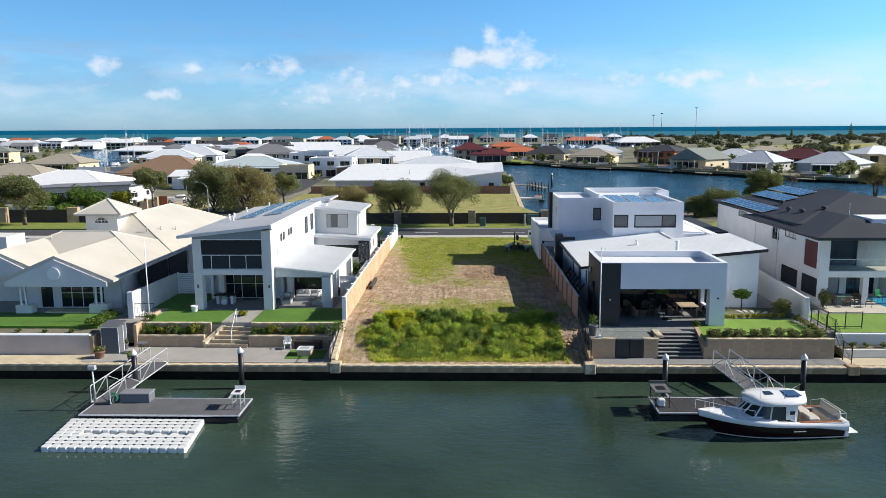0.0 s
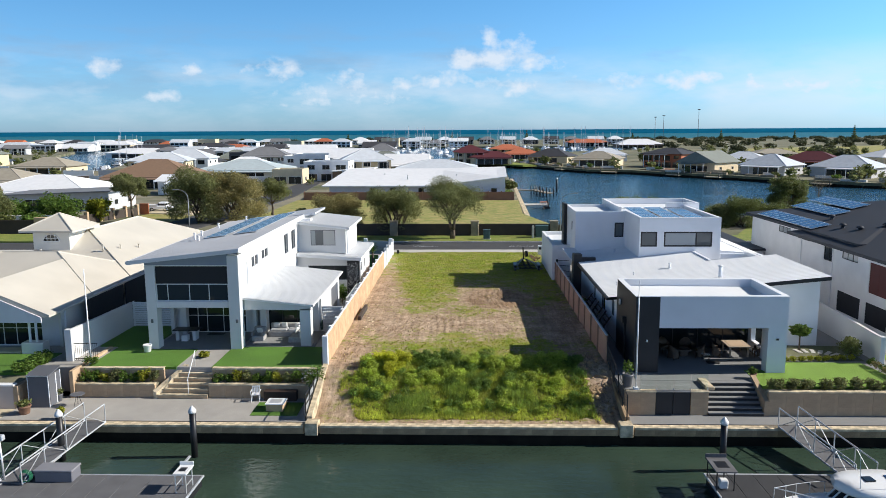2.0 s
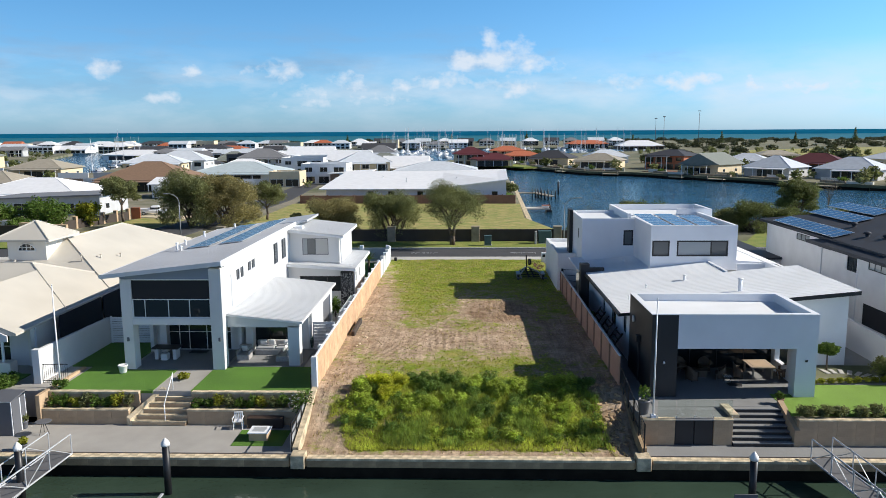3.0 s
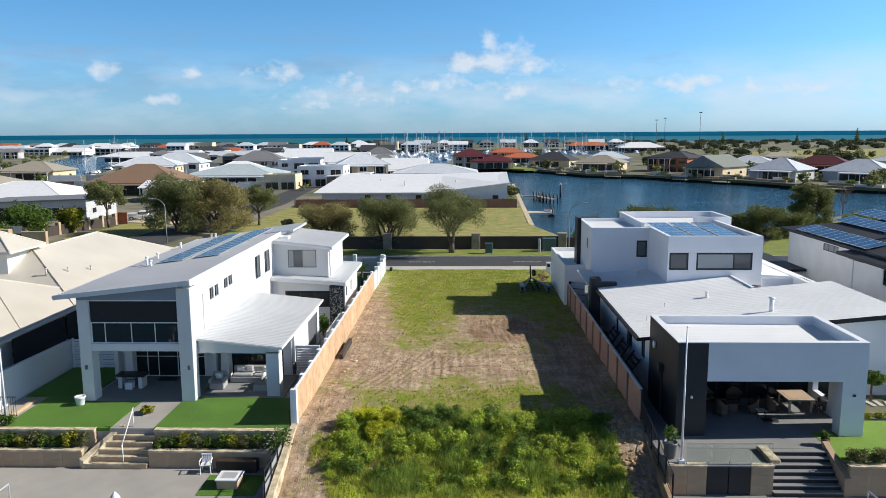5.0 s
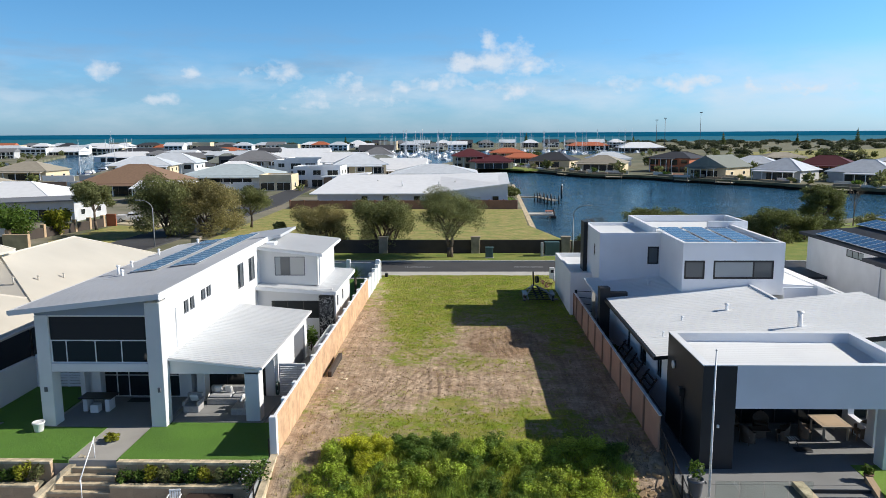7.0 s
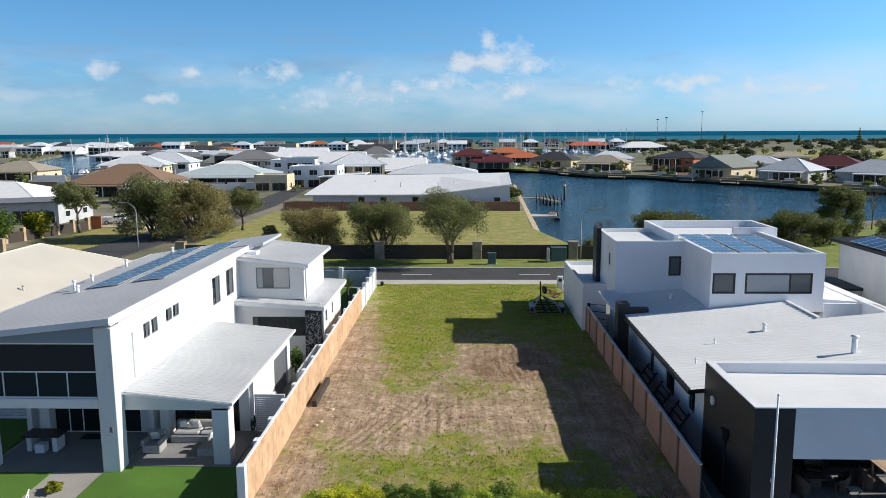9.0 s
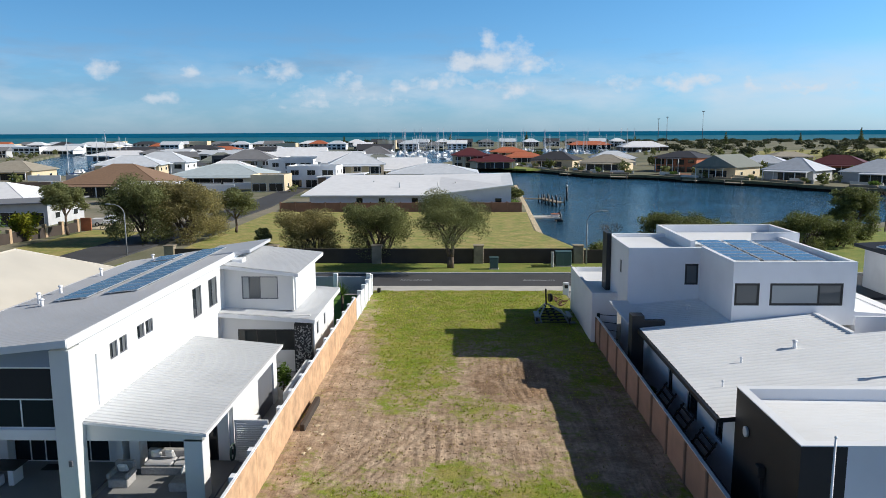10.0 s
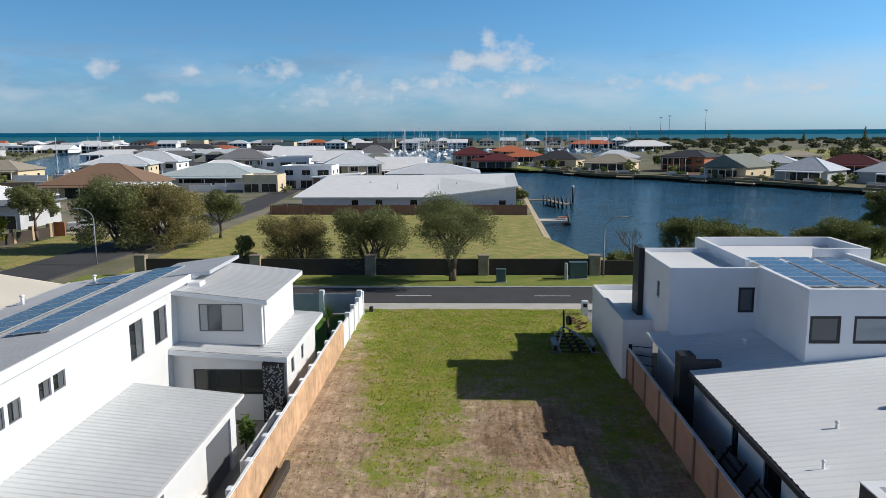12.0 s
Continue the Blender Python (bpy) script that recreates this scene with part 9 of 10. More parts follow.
for y in (-1, 1):
    part("cabin_side", one(slab, [(3.0, y * 1.0), (5.4, y * 0.84), (5.4, y * 0.80), (3.0, y * 0.95)], 0.9, [1.25, 1.3, 1.3, 1.25]), M_GEL, bo)
    part("cabin_quarter", one(bevel_box, 2.85, 3.5, min(y * 0.9, y * 0.98), max(y * 0.9, y * 0.98), 0.9, 2.0, 0.02), M_GEL, bo)
rr = []
for i in range(13):
    s = i / 12
    x = 1.95 + 3.65 * s
    w = 1.2 * (1 - abs(2 * s - 1) ** 2.6) ** 0.5 + 0.02
    rr.append([(x, -w, 1.96), (x, -w * 1.02, 2.12), (x, -w * 0.8, 2.28), (x, 0, 2.38), (x, w * 0.8, 2.28), (x, w * 1.02, 2.12), (x, w, 1.96), (x, w * 0.5, 1.94), (x, -w * 0.5, 1.94), (x, -w, 1.96)])
part("cabin_roof", loft(rr), M_GEL, bo, "rounded white roof")
part("solar_panel", one(bevel_box, 2.55, 3.35, -0.15, 0.75, 2.36, 2.41, 0.01), M_SOLAR, bo)
part("roof_hatch", one(bevel_box, 3.95, 4.4, -0.1, 0.35, 2.35, 2.41, 0.02), M_GLASS, bo)
b = B()
rail = [(L * s + 0.05, hb_(s) * 0.92, sheer(s) + 0.55) for s in (0.66, 0.76, 0.86, 0.94)] + [(L + 0.25, 0, sheer(1) + 0.55)]
rail = rail + [(p[0], -p[1], p[2]) for p in rail[-2::-1]]
for p, q in zip(rail, rail[1:]):
    tube(b, p, q, 0.018, seg=6)
for p in rail:
    tube(b, p, (p[0], p[1] * 0.98, p[2] - 0.56), 0.015, seg=5)
part("bow_rail", b, M_ALU, bo, "stainless bow rail")
b = B()
for y in (-1.12, 1.12):
    tube(b, (0.15, y, 1.0), (0.15, y, 1.45), 0.016, seg=5)
    tube(b, (0.9, y, 1.0), (0.9, y, 1.4), 0.016, seg=5)
    tube(b, (0.15, y, 1.45), (0.9, y, 1.4), 0.018, seg=5)
tube(b, (0.15, -1.12, 1.45), (0.15, 1.12, 1.45), 0.018, seg=5)
part("stern_rail", b, M_ALU, bo, "stainless stern rail")
for x, y, dx, h in ((4.9, 0.75, 0.15, 1.9), (3.6, 0.9, 0.1, 1.5), (2.6, -0.7, -0.9, 0.5)):
    part("antenna", one(tube, (x, y, 2.1), (x + dx, y, 2.1 + h), 0.015, 0.006, 5), M_PLASTW, bo)
part("registration_bar", one(box, 3.0, 3.3, 0.982, 0.995, 1.4, 1.6), M_DARKTRIM, bo)
part("name_bar", one(box, 2.5, 3.2, 1.33, 1.345, 0.53, 0.58), M_CREAM, bo)
bo.matrix_basis = pose(21.0, 40.62, 0, 0, 0, 180 + 5.5)

# ---- solar panels ----
def solar_array(parent_label, origin, u, v, nu, nv, pw, pl, name="solar_array", cells=None):
    """An array on a slope: origin, unit steps along u (short side) and v (long side), panels of pw by pl."""
    o, u, v = Vector(origin), Vector(u).normalized(), Vector(v).normalized()
    n = u.cross(v).normalized()
    if n.z < 0:
        n = -n
    t = thing(name, parent_label, "solar panels", tuple(o), "solar arrays")
    for i in range(nu):
        for j in range(nv):
            a = o + u * (i * (pw + 0.02)) + v * (j * (pl + 0.02)) + n * 0.09
            fr_ = B()
            q = [a, a + u * pw, a + u * pw + v * pl, a + v * pl]
            lo = [fr_.verts.new(p - n * 0.035) for p in q]
            hi = [fr_.verts.new(p) for p in q]
            fr_.faces.new(lo[::-1])
            fr_.faces.new(hi)
            for k_ in range(4):
                fr_.faces.new((lo[k_], lo[(k_ + 1) % 4], hi[(k_ + 1) % 4], hi[k_]))
            pn_ = part("panel", fr_, M_ALU, t)
            gl_ = B()
            e = 0.06
            q = [a + u * e + v * e, a + u * (pw - e) + v * e, a + u * (pw - e) + v * (pl - e), a + u * e + v * (pl - e)]
            gl_.faces.new([gl_.verts.new(p + n * 0.004) for p in q])
            part("glass_face", gl_, cells or M_SOLAR, pn_, "dark blue cells")
    for i in range(2):
        b_ = B()
        s = o + u * (0.3 + i * (nu * pw - 0.6))
        tube(b_, s + n * 0.03, s + v * (nv * (pl + 0.02)) + n * 0.03, 0.03, seg=5)
        part("mounting_rail", b_, M_ALU, t)


ua = (1, 0, RSL)
solar_array("blue solar panels in a long strip on metal roof", (-20.75, 66.2, roof_a(-20.75) + 0.03), ua, (0, 1, 0), 1, 10, 1.7, 1.05)
solar_array("blue solar panels in a long strip on metal roof", (-18.5, 66.8, roof_a(-18.5) + 0.03), ua, (0, 1, 0), 1, 13, 1.7, 1.05)
solar_array("small set of blue solar panels on metal roof", (-20.9, 77.4, roof_a(-20.9) + 0.03), ua, (0, 1, 0), 1, 2, 1.7, 1.05)
for x0 in (15.0, 16.9, 18.8):
    solar_array("solar panels on the flat upper roof, grey-blue with painted sky reflection", (x0, 74.9, 9.56), (1, 0, 0), (0, 1, 0.02), 1, 7, 1.68, 1.03, cells=M_SOLARB)
solar_array("pale blue solar panels along the dark roof edge", (29.4, 74.0, 8.6 + 0.226 * 0.1 + 0.05), (1, 0, 0.226), (0, 1, 0), 1, 11, 1.75, 1.06)
solar_array("pale blue solar panels high on the dark roof", (32.8, 77.5, 8.6 + 0.226 * 3.5 + 0.05), (1, 0, 0.226), (0, 1, 0), 1, 8, 1.75, 1.06)
solar_array("pale blue solar panels high on the dark roof", (35.0, 78.5, 8.6 + 0.226 * 5.7 + 0.05), (1, 0, 0.226), (0, 1, 0), 1, 8, 1.75, 1.06)

# ---- roof pipes ----
def vent_pipe(parent, x, y, z, h, r, material, cap=True):
    b_ = B()
    tube(b_, (x, y, z - 0.1), (x, y, z + h), r, seg=10)
    vp = part("vent_pipe", b_, material, parent)
    if cap:
        b_ = B()
        lathe(b_, (x, y, z + h), [(r * 1.5, 0), (r * 1.5, 0.06), (r * 0.4, 0.1)], 10)
        part("cowl", b_, material, vp)


for x, y, h in ((-21.5, 66.3, 0.5), (-21.9, 69.0, 0.35), (-20.95, 65.6, 0.3), (-22.2, 74.0, 0.4), (-21.2, 79.0, 0.3)):
    vent_pipe(ha, x, y, roof_a(x), h, 0.08, M_TRIMW)
for x, y, h, r_ in ((15.6, 67.4, 0.35, 0.09), (17.9, 62.6, 0.8, 0.13), (10.6, 63.0, 0.25, 0.04), (12.5, 66.0, 0.2, 0.05), (12.2, 60.4, 0.3, 0.06), (13.1, 76.6, 0.25, 0.1)):
    vent_pipe(hb, x, y, roof_b(x), h, r_, M_TRIMW)
part("roof_box", one(bevel_box, -15.3, -14.6, 76.8, 77.6, 9.0, 9.38, 0.03), M_TRIMW, ha)

# ---- white house: outdoor things ----
M_STONE = surf("dark_mosaic_stone", (0.03, 0.03, 0.03), 0.7, var=0.3, bump=0.01, bscale=18)
M_PEBBLE = surf("pale_mosaic_stone", (0.42, 0.42, 0.40), 0.7, var=0.2, isle=0.4)
pillar = part("stone_pillar", one(bevel_box, -11.05, -9.95, 74.85, 75.35, FA, 5.75, 0.02), M_STONE, ha, "dark stone-clad entry pillar")
rp = random.Random(8)
b = B()
for i in range(260):
    x, z, s = rp.uniform(-10.98, -10.02), rp.uniform(FA + 0.08, 5.68), rp.uniform(0.03, 0.06)
    c = [(x + s * math.cos(a) * rp.uniform(0.7, 1.2), 74.835, z + s * math.sin(a) * rp.uniform(0.7, 1.2)) for a in (0, 1.05, 2.1, 3.14, 4.2, 5.2)]
    b.faces.new([b.verts.new(p) for p in c][::-1])
tagged(part("stone_chips", b, M_PEBBLE, pillar, "pale stone chips"), kind="stuff")
ac = thing("air_conditioner", "white outdoor air conditioning unit on the patio wall", "air conditioner", (-10.8, 65.0, 2.65))
part("casing", one(bevel_box, -11.0, -10.6, 64.5, 65.5, 2.75, 3.65, 0.03), M_PLASTW, ac)
part("grille", one(tube, (-10.6, 64.9, 3.2), (-10.57, 64.9, 3.2), 0.33, seg=18), M_GREYWALL, ac)
part("foot", one(bevel_box, -10.98, -10.62, 64.55, 64.7, 2.62, 2.76, 0.01), M_DARKTRIM, ac)
part("foot", one(bevel_box, -10.98, -10.62, 65.3, 65.45, 2.62, 2.76, 0.01), M_DARKTRIM, ac)
sg = thing("slat_gate", "pale grey slatted side gate", "gate", (-10.2, 62.6, 2.6))
part("frame", one(lambda b_: (box(b_, -10.95, -10.88, 62.55, 62.65, 2.6, 4.55), box(b_, -9.52, -9.45, 62.55, 62.65, 2.6, 4.55), box(b_, -10.88, -9.52, 62.55, 62.65, 4.48, 4.55), box(b_, -10.88, -9.52, 62.55, 62.65, 2.6, 2.67))), M_GREYWALL, sg)
for i in range(17):
    part("slat", one(box, -10.88, -9.52, 62.58, 62.62, 2.7 + 0.105 * i, 2.78 + 0.105 * i), M_GREYWALL, sg)
hr_ = thing("hose_reel", "dark garden hose coiled on the patio wall", "hose", (-10.95, 61.6, 3.4))
b = B()
for j in range(3):
    for i in range(16):
        a0, a1 = 2 * math.pi * i / 16, 2 * math.pi * (i + 1) / 16
        tube(b, (-10.93 + 0.03 * j, 62.0 + 0.3 * math.cos(a0), 3.3 + 0.38 * math.sin(a0)), (-10.93 + 0.03 * j, 62.0 + 0.3 * math.cos(a1), 3.3 + 0.38 * math.sin(a1)), 0.02, seg=5)
part("coil", b, surf("dark_green_hose", (0.02, 0.05, 0.04), 0.5), hr_)
part("bracket", one(bevel_box, -11.02, -10.85, 61.95, 62.05, 3.2, 3.45, 0.01), M_DARKTRIM, hr_)
nw = thing("privacy_wall", "low white rendered wall in the side court", "wall", (-9.8, 70, 2.6))
part("wall", one(bevel_box, -9.95, -9.6, 67.3, 72.8, 2.6, 4.15, 0.03), M_WHITE, nw)
shrub(-11.0, 71.6, 2.62, 1.0, 2.1, M_LEAFG, 501, "bright green potted plant in the court", 320, 0.12)
shrub(-9.7, 74.4, 2.62, 0.8, 0.9, M_LEAFY, 502, "yellow-green plant beside the stone pillar", 260, 0.1)
part("wall_light", one(bevel_box, -15.9, -15.75, 57.86, 57.95, 4.5, 4.75, 0.02), M_SHED, ha)
part("wall_light", one(bevel_box, -21.7, -21.55, 57.86, 57.95, 4.5, 4.75, 0.02), M_SHED, ha)
# palm-like plant in the front court
yc = thing("yucca", "spiky green yucca in the front court", "plant", (-10.7, 90.5, 2.6))
part("trunk", one(tube, (-10.7, 90.5, 2.6), (-10.7, 90.5, 4.1), 0.12, 0.1, 8), M_BARK, yc)
b = B()
ry = random.Random(4)
for i in range(60):
    a, e = ry.uniform(0, 6.28), ry.uniform(0.0, 1.3)
    d = Vector((math.cos(a) * math.cos(e), math.sin(a) * math.cos(e), math.sin(e)))
    c = Vector((-10.7, 90.5, 4.1))
    w = d.cross(Vector((0, 0, 1))).normalized() * 0.05
    v = [b.verts.new(p) for p in (c - w, c + w, c + d * 1.35 + w * 0.2 + Vector((0, 0, -0.1)))]
    b.faces.new(v)
part("foliage", b, M_LEAFG, yc)
fcw = thing("front_fence", "white pillars with slatted panels at the street", "fence", (-12, 97.3, 2.6))
for i in range(3):
    x = -9.4 - 3.0 * i
    part("pillar", one(bevel_box, x - 0.2, x + 0.2, 97.1, 97.5, 2.5, 4.6, 0.02), M_TRIMW, fcw)
    if i < 2:
        part("panel", one(bevel_box, x - 2.8, x - 0.2, 97.25, 97.35, 2.7, 4.3, 0.02), surf("grey_slat_panel", (0.35, 0.38, 0.42), 0.5), fcw)
solo("lawn", one(box, -15.5, -9.5, 84.2, 97.0, 2.5, 2.64), M_TURF, "small green front lawn", "lawn", kind="structure")


def cushion(b, c, s, t, turn):
    bb = B()
    bevel_box(bb, -s, s, -t, t, -s, s, t * 0.9)
    bmesh.ops.transform(bb, matrix=Matrix.Translation(c) @ Euler(turn).to_matrix().to_4x4(), verts=bb.verts[:])
    join(b, bb)


M_LOUNGE = surf("grey_woven_lounge", (0.36, 0.35, 0.34), 0.9, var=0.15, vscale=8, bump=0.004, bscale=60)
so = thing("outdoor_sofa", "grey corner lounge with white cushions on the patio", "sofa", (-13.4, 60.8, 2.68))
part("base", one(bevel_box, -14.6, -11.9, 61.0, 61.9, 2.68, 3.05, 0.04), M_LOUNGE, so)
part("back", one(bevel_box, -14.6, -11.9, 61.8, 62.05, 3.05, 3.5, 0.06), M_LOUNGE, so)
part("seat_cushion", one(bevel_box, -14.5, -13.25, 61.05, 61.8, 3.05, 3.2, 0.06), M_CUSH, so)
part("seat_cushion", one(bevel_box, -13.2, -12.0, 61.05, 61.8, 3.05, 3.2, 0.06), M_CUSH, so)
part("side_base", one(bevel_box, -12.8, -11.9, 59.5, 61.0, 2.68, 3.05, 0.04), M_LOUNGE, so)
part("side_back", one(bevel_box, -12.1, -11.88, 59.5, 61.0, 3.05, 3.5, 0.05), M_LOUNGE, so)
for x, y, tr in ((-14.1, 61.55, (0.4, 0, 0.2)), (-13.5, 61.55, (0.4, 0, -0.1)), (-12.5, 61.5, (0.4, 0, 0.3)), (-12.25, 60.7, (0.3, 0.3, 1.2)), (-12.3, 60.1, (0.3, 0.2, 1.5))):
    b = B()
    cushion(b, Vector((x, y, 3.42)), 0.22, 0.09, tr)
    part("cushion", b, M_CUSHW, so, "white scatter cushion")
am = thing("outdoor_armchair", "grey outdoor armchair with a pale cushion", "chair", (-15.0, 60.2, 2.68))
part("base", one(bevel_box, -15.45, -14.6, 59.8, 60.6, 2.68, 3.05, 0.04), M_LOUNGE, am)
part("back", one(bevel_box, -15.45, -14.6, 60.5, 60.7, 3.05, 3.55, 0.05), M_LOUNGE, am)
part("arm", one(bevel_box, -15.5, -15.35, 59.8, 60.6, 3.05, 3.3, 0.03), M_LOUNGE, am)
part("arm", one(bevel_box, -14.7, -14.55, 59.8, 60.6, 3.05, 3.3, 0.03), M_LOUNGE, am)
b = B()
cushion(b, Vector((-15.0, 60.3, 3.35)), 0.22, 0.09, (0.5, 0, 0))
part("cushion", b, M_CUSHW, am)
dt = thing("dining_table", "dark-topped patio table with pale slab legs", "table", (-20.2, 60.2, 2.67))
part("tabletop", one(bevel_box, -21.1, -19.3, 59.8, 60.8, 3.4, 3.46, 0.01), M_DARKTRIM, dt)
for x in (-20.8, -19.6):
    part("leg", one(bevel_box, x - 0.12, x + 0.12, 59.95, 60.65, 2.67, 3.4, 0.02), M_GREYWALL, dt)
solo("stool", one(bevel_box, -20.45, -20.0, 59.75, 60.2, 2.67, 3.1, 0.03), M_GREYWALL, "square pale stool under the table", "stool")
solo("door_mat", one(bevel_box, -19.2, -18.0, 61.4, 62.0, 2.67, 2.69, 0.005), M_DARKTRIM, "dark door mat on the patio", "mat")

# ---- flat-roofed house: terrace furniture ----
tb = thing("terrace_table", "pale timber table with a framed top", "table", (17.6, 58.0, 2.42))
part("tabletop", one(slab, [(16.85, 57.2), (18.3, 57.2), (18.3, 58.85), (16.85, 58.85)], 3.1, 3.17), M_WOOD, tb)
part("inlay", one(bevel_box, 17.05, 18.1, 57.4, 58.65, 3.17, 3.176, 0.002), surf("pale_table_inlay", (0.5, 0.37, 0.25), 0.6, var=0.1), tb)
for x in (17.0, 18.15):
    for y in (57.35, 58.7):
        part("leg", one(bevel_box, x - 0.05, x + 0.05, y - 0.05, y + 0.05, 2.42, 3.1, 0.01), M_WOOD, tb)


def wicker_chair(high=0.95):
    t = thing("wicker_chair", "rounded brown wicker armchair on the terrace", "chair", group="terrace chairs")
    part("seat", one(bevel_box, -0.3, 0.3, -0.28, 0.28, 0.36, 0.46, 0.04), M_WICKER, t)
    rows_ = []
    for i in range(13):
        a = math.pi * (-0.12 + 1.24 * i / 12)
        x, y = 0.36 * math.cos(a), 0.3 * math.sin(a)
        top = 0.62 + (high - 0.62) * max(0, math.sin(a)) ** 1.5
        rows_.append([(x, y, 0.1), (x * 1.04, y * 1.04, 0.5), (x * 1.12, y * 1.12, top), (x * 1.02, y * 1.02, top), (x * 0.95, y * 0.95, 0.45)])
    part("backrest", loft(rows_), M_WICKER, t)
    for sx in (-1, 1):
        for sy in (-1, 1):
            part("leg", one(tube, (sx * 0.26, sy * 0.22, 0), (sx * 0.25, sy * 0.22, 0.38), 0.03, seg=6), M_WICKER, t)
    return t


wc = wicker_chair()
wc.matrix_basis = pose(13.2, 57.0, 2.42, 0, 0, 120)
for x, y, a in ((13.0, 58.6, 20), (14.4, 58.5, -20), (15.0, 57.3, -110), (16.2, 57.6, 80), (18.85, 57.6, -95), (12.2, 57.9, 80)):
    copy_thing(wc, pose(x, y, 2.42, 0, 0, a))
lt_ = thing("low_table", "dark low coffee table on the terrace", "table", (14.0, 57.7, 2.42))
part("tabletop", one(bevel_box, 13.6, 14.5, 57.4, 58.0, 2.8, 2.86, 0.01), M_WICKER, lt_)
part("base", one(bevel_box, 13.8, 14.3, 57.5, 57.9, 2.42, 2.8, 0.02), M_WICKER, lt_)
solo("dog_bed", one(bevel_box, 15.1, 15.9, 55.9, 56.4, 2.42, 2.5, 0.04), M_CHAR, "dark cushion bed on the terrace floor", "cushion")
dn = thing("folding_seat", "folding seat with white stripes", "seat", (15.2, 56.7, 2.42))
for i in range(4):
    part("slat", one(bevel_box, 15.0 + 0.13 * i, 15.07 + 0.13 * i, 56.5, 56.95, 2.78, 2.8, 0.005), M_TRIMW, dn)
for x in (15.02, 15.45):
    part("leg", one(tube, (x, 56.55, 2.42), (x, 56.9, 2.8), 0.015, seg=5), M_DARKTRIM, dn)
    part("leg", one(tube, (x, 56.9, 2.42), (x, 56.55, 2.8), 0.015, seg=5), M_DARKTRIM, dn)
part("wall_light", one(lathe, (10.7, 54.02, 4.4), [(0.06, 0), (0.06, 0.12)], 10), M_TRIMW, hb)
part("wall_light", one(bevel_box, 18.55, 18.7, 54.02, 54.1, 4.5, 4.62, 0.02), M_DARKTRIM, hb)
part("rain_head", one(bevel_box, 9.72, 9.98, 56.6, 57.0, 4.9, 5.3, 0.03), M_CHAR, hb)
part("downpipe", one(bevel_box, 9.86, 9.98, 56.74, 56.86, 2.5, 4.9, 0.01), M_CHAR, hb)
lh = B()
tube(lh, (9.95, 58.4, 5.9), (9.86, 58.4, 5.9), 0.2, seg=18)
part("round_light", lh, M_GREYWALL, hb, "round wall light")
part("blade_roof", one(wedge, [(8.9, 74.3, 6.0), (10.1, 74.3, 6.0), (9.9, 78.9, 6.3), (8.7, 78.9, 6.3)], 0.1), M_ROOF_B, hb)
# timber screens leaning in the side passage
for i, y in enumerate((61.5, 64.5, 67.5)):
    t = thing("timber_rack", "dark slatted timber rack in the side passage", "rack", (9.4, y, 2.4), "racks")
    for k_ in range(2):
        part("rail", one(tube, (8.85, y + 1.7 * k_, 2.42), (9.95, y + 1.7 * k_, 4.1), 0.05, seg=6), M_DARKINFILL, t)
    for k_ in range(6):
        f = 0.1 + 0.16 * k_
        part("slat", one(tube, (8.85 + 1.1 * f, y - 0.1, 2.42 + 1.68 * f), (8.85 + 1.1 * f, y + 1.85, 2.42 + 1.68 * f), 0.045, seg=6), M_DARKINFILL, t)
cr_ = thing("clothes_line", "fold-down dark clothes line on the garage wall", "clothes line", (9.2, 81.9, 4.3))
for i in range(4):
    part("arm", one(tube, (8.6 + 0.1 * i, 81.95, 4.6 - 0.5 * i), (9.7, 81.2 - 0.2 * i, 4.7 - 0.5 * i), 0.025, seg=5), M_DARKTRIM, cr_)
part("mount", one(bevel_box, 8.5, 8.7, 81.9, 82.0, 3.0, 4.7, 0.01), M_DARKTRIM, cr_)
pot(9.5, 70.6, 2.4, 0.25, 0.6, surf("yellow_pot", (0.5, 0.36, 0.04), 0.6), "yellow pot in the side passage", M_LEAFG, 511, 0.4)

# ---- boat trailer on the lot ----
M_GALV = surf("dull_galvanised_steel", (0.26, 0.27, 0.28), 0.45, metal=0.4, var=0.2)
tr = thing("boat_trailer", "galvanised boat trailer with black rollers parked on grass", "trailer", (6.2, 88.5, 2.6))
for s in (-1, 1):
    part("side_rail", one(tube, (6.1 + s * 1.0, 85.8, 3.0), (6.1 + s * 0.95, 89.5, 3.05), 0.06, seg=6), M_GALV, tr)
    part("draw_bar", one(tube, (6.1 + s * 0.95, 89.5, 3.05), (6.1, 92.5, 3.0), 0.055, seg=6), M_GALV, tr)
    part("bunk", one(tube, (6.1 + s * 0.2, 91.0, 3.15), (6.1 + s * 1.15, 86.2, 3.3), 0.07, seg=6), M_GALV, tr)
    part("mudguard", one(bevel_box, 6.1 + s * 1.25 - 0.16, 6.1 + s * 1.25 + 0.16, 86.6, 88.4, 3.2, 3.28, 0.02), M_GALV, tr)
    for y in (87.1, 87.9):
        w_ = part("wheel", one(tube, (6.1 + s * 1.15, y, 2.93), (6.1 + s * 1.35, y, 2.93), 0.33, seg=16), M_DARKTRIM, tr)
        part("rim", one(tube, (6.1 + s * 1.14, y, 2.93), (6.1 + s * 1.36, y, 2.93), 0.18, seg=12), M_GALV, w_)
    part("tail_light", one(bevel_box, 6.1 + s * 1.3 - 0.2, 6.1 + s * 1.3 + 0.2, 85.6, 85.7, 3.0, 3.14, 0.01), M_SHED, tr)
